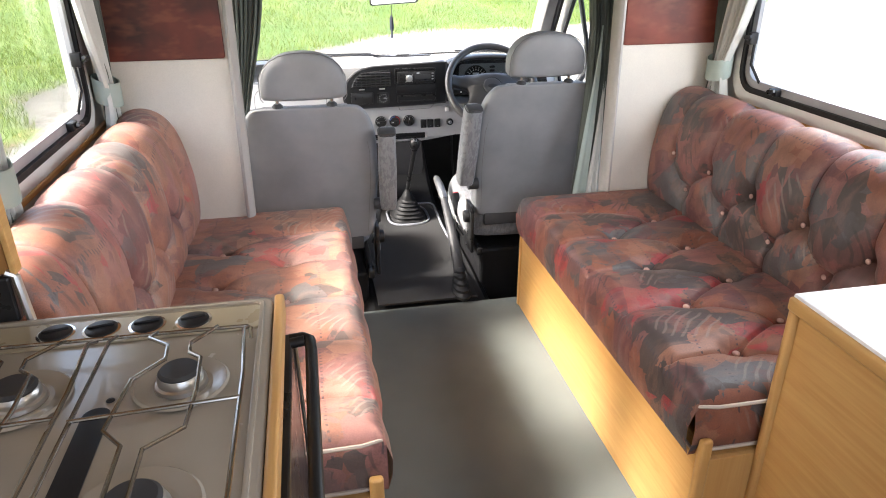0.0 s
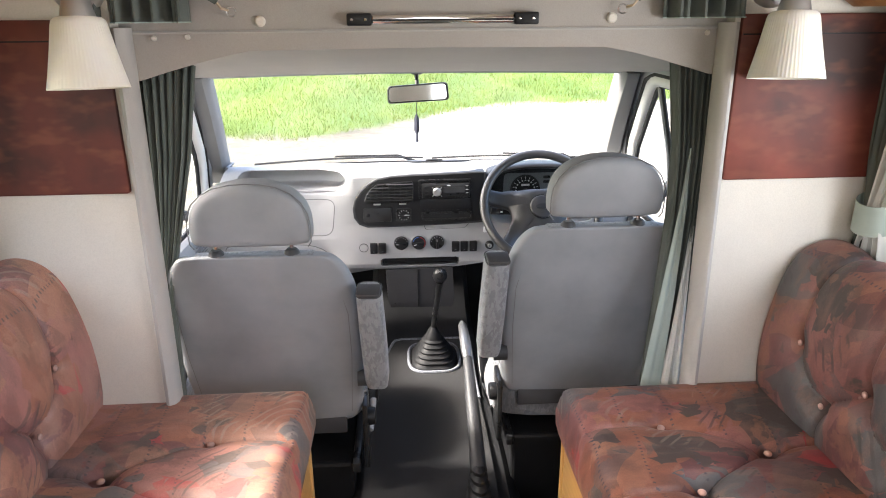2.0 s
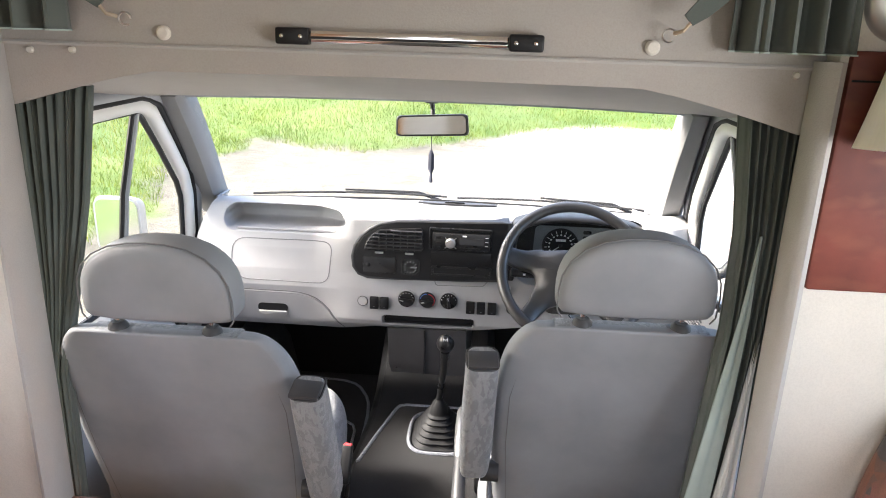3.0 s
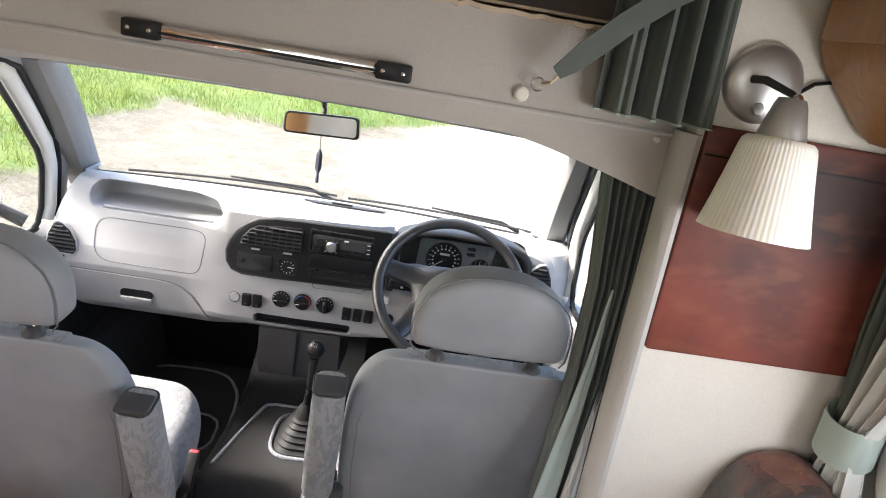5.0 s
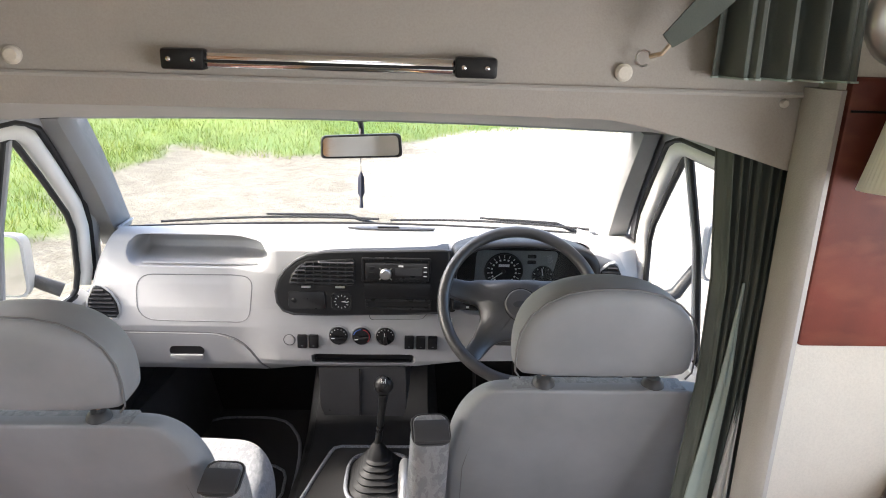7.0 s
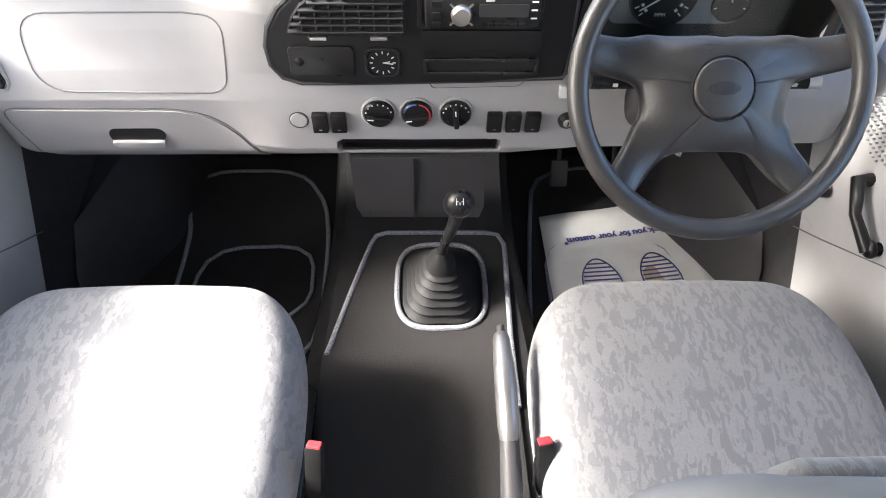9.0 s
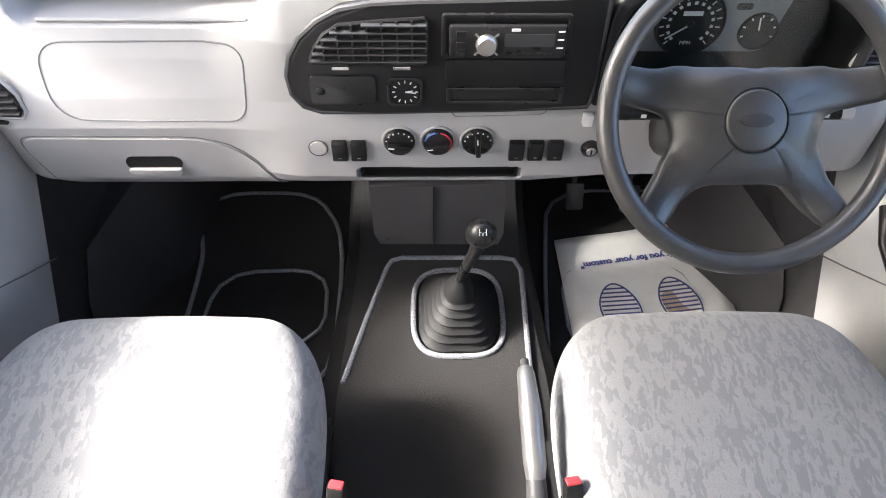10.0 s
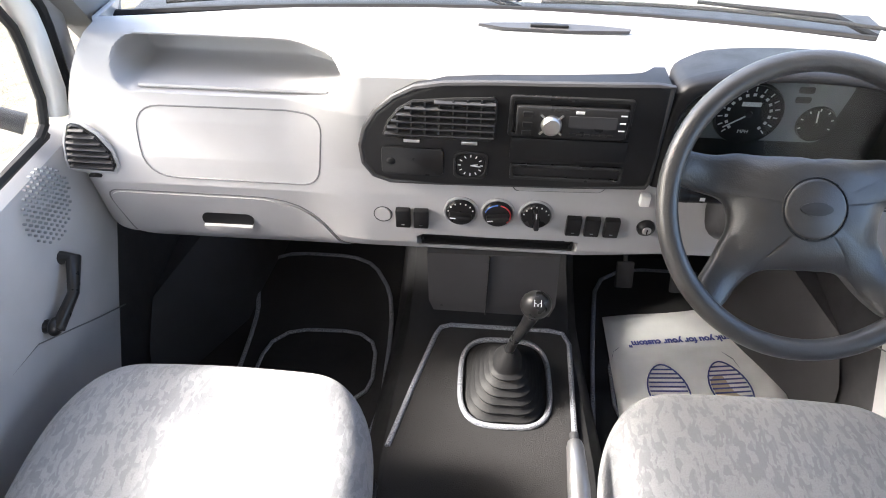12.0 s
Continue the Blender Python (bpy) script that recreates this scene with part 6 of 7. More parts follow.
    part("plug_groove", tube([(-0.236 + 0.0175 * math.cos(a), 0.9475, 0.532 + 0.0175 * math.sin(a)) for a in np.linspace(0, 2 * math.pi, 25)[:-1]], 0.001, 5, True), DARK_GREY, cap)
    for x in (-0.196, -0.161, 0.133, 0.169, 0.206):
        sw = part("switch", box(-0.0145, 0.0145, -0.009, 0.006, -0.0215, 0.0215, 0.003, 2, m=pose(x, 0.9440, 0.530, 4)), BLACK, root, "black rocker switch", True)
        part("switch_mark", box(x - 0.003, x + 0.003, 0.9335, 0.9345, 0.5175, 0.5190, 0.0), DIAL_GREY, sw)
    for i, x in enumerate((-0.085, -0.014, 0.059)):
        kn = part("heater_knob", lathe([(0, 0.010), (0.026, 0.010), (0.0285, 0.007), (0.029, 0.0), (0, 0)], 36, facing(x, 0.9475, 0.549)), BLACK_SATIN, root, "black heater control knob", True)
        part("knob_grip", box(-0.022, 0.022, -0.016, 0.0, -0.005, 0.005, 0.003, 2, m=pose(x, 0.938, 0.549, 0, (5, -8, 85)[i], 0)), BLACK, kn, "", True)
        part("knob_mark", box(-0.020, -0.009, -0.0167, -0.0155, -0.001, 0.001, 0.0, m=pose(x, 0.938, 0.549, 0, (5, -8, 85)[i], 0)), WHITE_MARK, kn)
        arc = [(x + 0.0245 * math.cos(radians(a)), 0.9372, 0.549 + 0.0245 * math.sin(radians(a))) for a in range(20, 165, 12)]
        if i == 1:
            part("cold_arc", tube(arc[6:], 0.0014, 5), BLUE_MARK, kn)
            part("hot_arc", tube([(x + 0.0245 * math.cos(radians(a)), 0.9372, 0.549 + 0.0245 * math.sin(radians(a))) for a in range(-40, 90, 12)], 0.0014, 5), RED_PLASTIC, kn)
        else:
            for p in arc[::2]:
                part("tick", box(p[0] - 0.0012, p[0] + 0.0012, 0.9365, 0.9375, p[2] - 0.0012, p[2] + 0.0012, 0.0), WHITE_MARK, kn)
        part("knob_bezel", tube([(x + 0.031 * math.cos(a), 0.9470, 0.549 + 0.031 * math.sin(a)) for a in np.linspace(0, 2 * math.pi, 33)[:-1]], 0.003, 6, True), DASH, kn, "", True)
    part("storage_slot", slab(rounded(0.306, 0.027, 0.012, 5), 0.004, facing(-0.010, 0.965, 0.465), hole=rounded(0.296, 0.019, 0.009, 5)), BLACK, root, "black open storage slot")
    part("slot_lining", box(-0.162, 0.142, 0.958, 1.00, 0.453, 0.4575, 0.0), BLACK, root)
    part("slot_back", box(-0.165, 0.145, 0.972, 0.976, 0.450, 0.480, 0.0), BLACK, root)
    ig = part("ignition_lock", lathe([(0, 0.012), (0.010, 0.012), (0.013, 0.009), (0.017, 0.006), (0.018, 0.0), (0, 0)], 26, facing(0.272, 0.948, 0.531)), BLACK_SATIN, root, "ignition lock with steel face", True)
    part("lock_face", lathe([(0, 0.002), (0.007, 0.0015), (0.009, 0), (0, 0)], 20, facing(0.272, 0.936, 0.531)), STEEL, ig)
    part("key_slot", box(0.271, 0.273, 0.932, 0.934, 0.526, 0.536, 0.0), BLACK, ig)
    part("hazard_button", box(0.246, 0.264, 0.935, 0.95, 0.588, 0.612, 0.002), WHITE_TOP, root, "pale hazard button", True)
    # top vent
    tv = part("demister_vent", slab([(-0.115, 0.004), (-0.09, 0.012), (0.0, 0.020), (0.11, 0.016), (0.165, 0.006), (0.16, -0.006), (0.05, -0.014), (-0.07, -0.010)], 0.006, pose(0.045, 1.125, 0.8400)), DARK_GREY, root, "dark demister vent")
    part("vent_flap", box(-0.035, 0.035, -0.006, 0.006, 0.0, 0.006, 0.002, m=pose(0.06, 1.125, 0.8455)), BLACK, tv)
    for k in range(8):
        part("demister_slot", box(-0.62 + k * 0.155, -0.53 + k * 0.155, 1.245 - 0.10 * ((k - 3.5) / 5) ** 2, 1.250 - 0.10 * ((k - 3.5) / 5) ** 2, 0.8130, 0.8165, 0.0), BLACK, root)


def console():
    """The black centre pod with vent, clock, radio and cubbies, and the lower console."""
    y = 0.922
    root = thing("centre_console", (0, 1.0, 0.63), "black centre console pod with vent, clock and radio", "console")
    out = [(-0.245, 0.640), (-0.262, 0.665), (-0.265, 0.700), (-0.256, 0.735), (-0.236, 0.768), (-0.205, 0.796), (-0.170, 0.815), (-0.120, 0.824), (-0.04, 0.828), (0.05, 0.830), (0.14, 0.833), (0.225, 0.836), (0.2475, 0.8365), (0.2475, 0.70), (0.2475, 0.652), (0.244, 0.640), (0.10, 0.634), (0.0, 0.632), (-0.12, 0.629), (-0.215, 0.629)]
    part("pod", slab(out, 0.075, facing(0, y + 0.075, 0), 0.008, 3), BLACK, root, "", True)
    part("pod_rim", tube([(x * 1.0, y + 0.006, z) for x, z in out], 0.006, 8, True), DARK_GREY, root, "", True)
    v = vent(root, "centre_vent", [(-0.222, 0.732), (-0.214, 0.755), (-0.196, 0.780), (-0.172, 0.796), (-0.10, 0.803), (-0.038, 0.807), (-0.034, 0.80), (-0.034, 0.735), (-0.04, 0.730), (-0.215, 0.730)], 0.004, 6, y - 0.002, "black slatted centre vent", 7)
    for x in (-0.175, -0.075):
        part("vent_thumbwheel", box(x - 0.014, x + 0.014, y - 0.006, y, 0.7165, 0.7225, 0.001), STEEL, v)
    bx = part("coin_box", slab(rounded(0.110, 0.056, 0.008, 4), 0.005, facing(-0.174, y, 0.676), 0.002), BLACK_SATIN, root, "black lidded coin box", True)
    part("box_button", lathe([(0, 0.003), (0.006, 0.002), (0.008, 0), (0, 0)], 18, facing(-0.212, y - 0.005, 0.676)), BLACK, bx, "", True)
    ck = part("clock", slab(rounded(0.060, 0.056, 0.012, 4), 0.004, facing(-0.071, y, 0.673), 0.001, hole=rounded(0.052, 0.048, 0.016, 4)), BLACK_SATIN, root, "small round analogue clock", True)
    part("clock_face", lathe([(0, 0.001), (0.024, 0.001), (0.024, 0.0), (0, 0)], 32, facing(-0.071, y - 0.001, 0.673)), BLACK, ck)
    for k in range(12):
        a = radians(30 * k)
        part("hour_mark", box(-0.0008, 0.0008, -0.0012, -0.0002, 0.017, 0.022, 0.0, m=pose(-0.071, y - 0.002, 0.673, 0, 30 * k, 0)), WHITE_MARK, ck)
    for ang, ln in ((80, 0.013), (97, 0.018)):
        part("clock_hand", box(-0.0008, 0.0008, -0.0016, -0.0006, 0, ln, 0.0, m=pose(-0.071, y - 0.002, 0.673, 0, ang, 0)), WHITE_MARK, ck)
    # radio
    frame_out = rounded(0.204, 0.076, 0.006, 3)
    part("radio_bay", slab(frame_out, 0.005, facing(0.091, y, 0.776), 0.001, hole=rounded(0.190, 0.062, 0.004, 3)), BLACK_SATIN, root, "", True)
    ra = thing("car_radio", (0.095, y, 0.765), "black car radio with a round silver volume knob", "radio")
    part("face", slab(rounded(0.186, 0.056, 0.005, 3), 0.010, facing(0.094, y, 0.770), 0.003), BLACK_SATIN, ra, "", True)
    yk = y - 0.010
    kb = part("volume_knob", lathe([(0, 0.012), (0.014, 0.011), (0.0165, 0.008), (0.0175, 0.0), (0, 0)], 36, facing(0.060, yk, 0.766)), STEEL, ra, "brushed silver volume knob", True)
    for a in (45, 135, 225, 315):
        part("knob_ray", box(0.016, 0.026, -0.0008, 0.0008, -0.0016, 0.0016, 0.0, m=pose(0.060, yk - 0.001, 0.766, 0, a, 0)), STEEL, kb)
    part("display", slab(rounded(0.080, 0.022, 0.003, 3), 0.001, facing(0.128, yk, 0.773)), DARK_GREY, ra, "dark display")
    part("brand_bar", box(0.098, 0.112, yk - 0.001, yk + 0.001, 0.7885, 0.7930, 0.0), WHITE_MARK, ra)
    for k in range(6):
        part("radio_button", box(0.092 + k * 0.0125, 0.1015 + k * 0.0125, yk - 0.002, yk + 0.001, 0.7475, 0.7520, 0.0008), BLACK, ra)
    for z in (0.785, 0.766, 0.750):
        part("radio_button", box(0.012, 0.028, yk - 0.002, yk + 0.001, z - 0.006, z + 0.004, 0.0008), BLACK, ra)
    for z in (0.788, 0.774, 0.760):
        part("side_mark", box(0.172, 0.182, yk - 0.0012, yk + 0.001, z - 0.001, z + 0.001, 0.0), WHITE_MARK, ra)
    part("blank_panel", slab(rounded(0.200, 0.042, 0.004, 3), 0.004, facing(0.096, y, 0.713), 0.001), BLACK, root, "", True)
    part("cubby", slab(rounded(0.198, 0.032, 0.004, 3), 0.005, facing(0.098, y, 0.666), 0.001, hole=rounded(0.186, 0.020, 0.003, 3)), BLACK_SATIN, root, "open black cubby slot")
    part("cubby_shade", box(0.006, 0.190, y - 0.0012, y + 0.002, 0.657, 0.676, 0.0), RUBBER, root)
    fl = quad_outline((0.008, 0.630), (0.192, 0.634), (0.172, 0.608), (0.014, 0.604), 0.008)
    part("ashtray_flap", slab(fl, 0.003, facing(0, 0.9495, 0), 0.001), DASH, root, "grey ashtray flap", True)
    part("flap_groove", tube([(x * 1.01 - 0.001, 0.9487, z - 0.001) for x, z in fl], 0.0012, 5, True), DARK_GREY, root)
    # lower console between the footwells
    low = thing("lower_console", (0.0, 1.0, 0.25), "dark grey plastic console below the dashboard", "console")
    part("shell", loft([[(-0.150, 0.955, 0.430), (0.122, 0.955, 0.436), (0.14, 1.2, 0.436), (-0.16, 1.2, 0.430)], [(-0.146, 0.950, 0.30), (0.128, 0.950, 0.30), (0.14, 1.2, 0.30), (-0.16, 1.2, 0.30)], [(-0.136, 0.958, 0.262), (0.120, 0.958, 0.258), (0.14, 1.2, 0.26), (-0.15, 1.2, 0.26)]]), DARK_GREY, low, "", True)
    part("console_seam", box(-0.0225, -0.0200, 0.946, 0.958, 0.265, 0.430, 0.0), BLACK, low)
    part("console_clip", lathe([(0, 0.004), (0.006, 0.003), (0.007, 0), (0, 0)], 14, facing(-0.118, 0.957, 0.285)), BLACK, low)


def cluster():
    root = thing("instrument_cluster", (0.48, 1.0, 0.65), "instrument cluster with white-marked dials in a black hood", "instruments")
    # hood: an arch of black plastic flowing from the centre pod
    outer = [(0.2495, 0.640), (0.2495, 0.740), (0.2495, 0.8375), (0.285, 0.8465), (0.36, 0.861), (0.46, 0.866), (0.56, 0.862), (0.64, 0.850), (0.70, 0.826), (0.722, 0.78), (0.720, 0.70), (0.705, 0.640)]
    inner = [(0.282, 0.648), (0.275, 0.735), (0.290, 0.800), (0.325, 0.822), (0.38, 0.834), (0.46, 0.838), (0.55, 0.833), (0.61, 0.822), (0.655, 0.800), (0.676, 0.76), (0.678, 0.70), (0.670, 0.648)]
    bm = bmesh.new()
    cols = []
    for (ox, oz), (ix, iz) in zip(outer, inner):
        f = 0.014 * max(0.0, 1 - (ox - 0.2495) / 0.10)      # the hood comes forward to meet the pod
        col = [bm.verts.new(p) for p in ((ox, 1.06, oz - 0.012), (ox, 0.955 - 2 * f, oz), ((ox * 3 + ix) / 4, 0.940 - f, (oz * 3 + iz) / 4), ((ox + ix) / 2, 0.935 - f, (oz + iz) / 2 - 0.002), ((ox + ix * 3) / 4, 0.944 - f, (oz + iz * 3) / 4 - 0.002), (ix, 1.045, iz - 0.012))]
        cols.append(col)
    for a, b in zip(cols, cols[1:]):
        for j in range(5):
            bm.faces.new((a[j], a[j + 1], b[j + 1], b[j]))
    hood = part("hood", bm, BLACK, root, "black padded hood", True)
    sub = hood.modifiers.new("soft", "SUBSURF")
    sub.levels = sub.render_levels = 2
    part("back_plate", box(0.268, 0.685, 1.038, 1.044, 0.640, 0.835, 0.0), BLACK, root)
    part("grey_mask", slab(quad_outline((0.34, 0.805), (0.60, 0.805), (0.575, 0.682), (0.335, 0.682), 0.02), 0.002, facing(0, 1.0375, 0)), DIAL_GREY, root, "grey dial mask")
    for x, z, r, n0, n1, n in ((0.428, 0.736, 0.060, 225, -45, 15), (0.553, 0.722, 0.034, 200, -20, 7)):
        d = part("dial", lathe([(0, 0.002), (r * 0.94, 0.002), (r, 0.006), (r * 1.04, 0.0), (0, 0)], 44, facing(x, 1.036, z)), BLACK, root, "round black dial", True)
        for k in range(n):
            a = n0 + (n1 - n0) * k / (n - 1)
            part("dial_mark", box(r * 0.76, r * 0.90, -0.0012, 0.0, -0.0011, 0.0011, 0.0, m=pose(x, 1.0345, z, 0, -a, 0)), WHITE_MARK, d)
            if r > 0.05:
                part("dial_numeral", box(r * 0.60, r * 0.69, -0.0012, 0.0, -0.0028, 0.0028, 0.0, m=pose(x, 1.0345, z, 0, -a, 0)), WHITE_MARK, d)
        na = 215 if r > 0.05 else 100
        part("needle", box(0.0, r * 0.8, -0.0030, -0.0018, -0.0012, 0.0012, 0.0, m=pose(x, 1.034, z, 0, -na, 0)), WHITE_MARK, d, "white needle")
        part("needle_hub", lathe([(0, 0.005), (r * 0.10, 0.004), (r * 0.12, 0), (0, 0)], 16, facing(x, 1.034, z)), BLACK_SATIN, d)
        if r > 0.05:
            part("odometer", box(x - 0.017, x + 0.017, 1.0325, 1.0345, z + 0.016, z + 0.024, 0.0), WHITE_MARK, d)
            words("unit_word", "MPH", 0.010, facing(x, 1.0335, z - 0.036), WHITE_MARK, d)
    for z in (0.787, 0.768):
        part("tell_tale", slab(rounded(0.028, 0.012, 0.004, 3), 0.001, facing(0.515, 1.0355, z)), BLACK_SATIN, root)
    g = part("cover", box(0.28, 0.678, 1.012, 1.014, 0.65, 0.832, 0.0), GLASS, root, "clear dial cover")
    g.visible_shadow = False


def steering_wheel():
    c = Vector((0.438, 0.745, 0.745))
    elev = 38
    m = Matrix.Translation(c) @ pose(0, 0, 0, 90 - elev, 0, 0)   # local z points at the driver, local y up the rim
    root = thing("steering_wheel", c, "black four-spoke steering wheel with a plain round boss", "steering wheel")
    R = 0.214
    n = 72
    pts = [m @ Vector((R * math.cos(2 * math.pi * i / n), R * math.sin(2 * math.pi * i / n), 0.0)) for i in range(n)]
    part("rim", tube(pts, 0.0165, 14, True), WHEEL, root, "", True)
    # hub and four spokes, one moulding: a smooth union seen as a radius for each angle
    upper = np.array([(0.03, 0.026, 0.042), (0.11, 0.040, 0.030), (0.15, 0.044, 0.023), (0.208, 0.052, 0.030)])
    lower = np.array([(0.05, -0.030, 0.046), (0.092, -0.078, 0.028), (0.120, -0.118, 0.021), (0.145, -0.158, 0.030)])

    def dist(x, y):
        x = np.abs(x)
        hx = 0.112 + 0.18 * (y + 0.012)
        qx, qy = x - hx + 0.035, np.abs(y + 0.014) - 0.083 + 0.035
        d = [np.hypot(np.maximum(qx, 0), np.maximum(qy, 0)) + np.minimum(np.maximum(qx, qy), 0) - 0.035]
        for path in (upper, lower):
            for a, b in zip(path, path[1:]):
                e = b[:2] - a[:2]
                u = np.clip(((x - a[0]) * e[0] + (y - a[1]) * e[1]) / (e @ e), 0, 1)
                d.append(np.hypot(x - a[0] - u * e[0], y - a[1] - u * e[1]) - (a[2] + u * (b[2] - a[2])))
        return -0.007 * np.log(sum(np.exp(-v / 0.007) for v in d))

    ang = np.linspace(0, 2 * math.pi, 361)[:-1]
    rs = np.linspace(0.03, 0.209, 400)
    dd = dist(rs[None, :] * np.cos(ang)[:, None], rs[None, :] * np.sin(ang)[:, None])
    out_r = np.where((dd > 0).any(1), rs[np.argmax(dd > 0, 1)], 0.209)
    for _ in range(2):
        out_r = (np.roll(out_r, 1) + 2 * out_r + np.roll(out_r, -1)) / 4
    rings = []
    for kr, drop in ((0.30, 0), (0.55, 0), (0.70, 0), (0.80, 0), (0.87, 0), (0.92, 0), (0.955, 0), (0.98, 0), (0.995, 0), (1.0, 0.008), (0.985, 0.018), (0.94, 0.026)):
        x, y = out_r * kr * np.cos(ang), out_r * kr * np.sin(ang)
        r = out_r * kr
        inside = np.clip(-dist(x, y), 0, 0.03) if not drop else np.zeros_like(x)
        z = 0.008 - 0.022 * smooth01(0.060, 0.125, r) + 0.012 * smooth01(0.15, 0.205, r) - 0.013 * (1 - np.sqrt(np.clip(1 - (1 - inside / 0.03) ** 2, 0, 1))) - drop
        rings.append([m @ Vector(v) for v in zip(x, y, z)])
    part("hub_and_spokes", loft(rings), WHEEL, root, "", True)
    boss = part("boss", lathe([(0, 0.004), (0.040, 0.004), (0.044, 0.002), (0.046, -0.002), (0, -0.002)], 40, m @ Matrix.Translation((0, -0.004, 0.008))), WHEEL, root, "round boss", True)
    part("boss_ring", tube([m @ Vector((0.0465 * math.cos(a), -0.004 + 0.0465 * math.sin(a), 0.0085)) for a in np.linspace(0, 2 * math.pi, 41)[:-1]], 0.0015, 6, True), BLACK_SATIN, boss, "", True)
    part("badge", slab([(0.024 * math.cos(a), 0.010 * math.sin(a)) for a in np.linspace(0, 2 * math.pi, 25)[:-1]], 0.002, m @ Matrix.Translation((0, -0.004, 0.012)), 0.0008), DARK_GREY, boss, "plain oval badge", True)
    col = thing("steering_column", (0.438, 0.90, 0.62), "black steering column shroud with two stalks", "steering column")
    part("shroud", loft([[m @ Vector((x * k, y * k, z)) for x, y in rounded(0.12, 0.11, 0.03, 4)] for z, k in ((-0.06, 0.8), (-0.075, 1.0), (-0.20, 1.1), (-0.26, 1.1))]), BLACK, col, "", True)
    for sx in (-1, 1):
        a, b = m @ Vector((sx * 0.05, 0.008, -0.085)), m @ Vector((sx * 0.165, 0.012, -0.065))
        st = part("stalk", tube([a, a.lerp(b, 0.5), b], [0.009, 0.010, 0.013], 10), BLACK_SATIN, col, "black control stalk", True)
        part("stalk_end", tube([b, b + (b - a).normalized() * 0.018], 0.0135, 10), WHITE_TOP if sx > 0 else BLACK, st, "", True)
        part("stalk_mark", box(-0.004, 0.004, -0.0005, 0.0005, -0.003, 0.003, 0.0, m=Matrix.Translation(a.lerp(b, 0.8) + Vector((0, -0.0125, 0.002)))), WHITE_MARK, st)
    part("key_bunch", tube([(0.455, 0.86, 0.560), (0.468, 0.855, 0.545), (0.462, 0.85, 0.525)], 0.006, 6), CHROME, col, "small bright keys", True)


dashboard()
console()
cluster()
steering_wheel()


# ---- cab floor: mats, gear lever, handbrake, pedals ----
def outline_mat(name, pts, z, label, edge_open=False):
    root = thing(name, (sum(p[0] for p in pts) / len(pts), sum(p[1] for p in pts) / len(pts), z), label, "floor mat")
    part("mat_carpet", slab(pts, 0.008, pose(0, 0, z)), MAT, root)
    part("mat_edging", tube([(x, y, z + 0.008) for x, y in pts], 0.0065, 8, True), EDGING, root, "grey bound edging", True)
    return root


def soften(pts, k=4):
    """Rounds the corners of a closed outline."""
    for _ in range(k):
        out = []
        for a, b in zip(pts, pts[1:] + pts[:1]):
            out.append((a[0] * 0.8 + b[0] * 0.2, a[1] * 0.8 + b[1] * 0.2))
            out.append((a[0] * 0.2 + b[0] * 0.8, a[1] * 0.2 + b[1] * 0.8))
        pts = out
    return pts


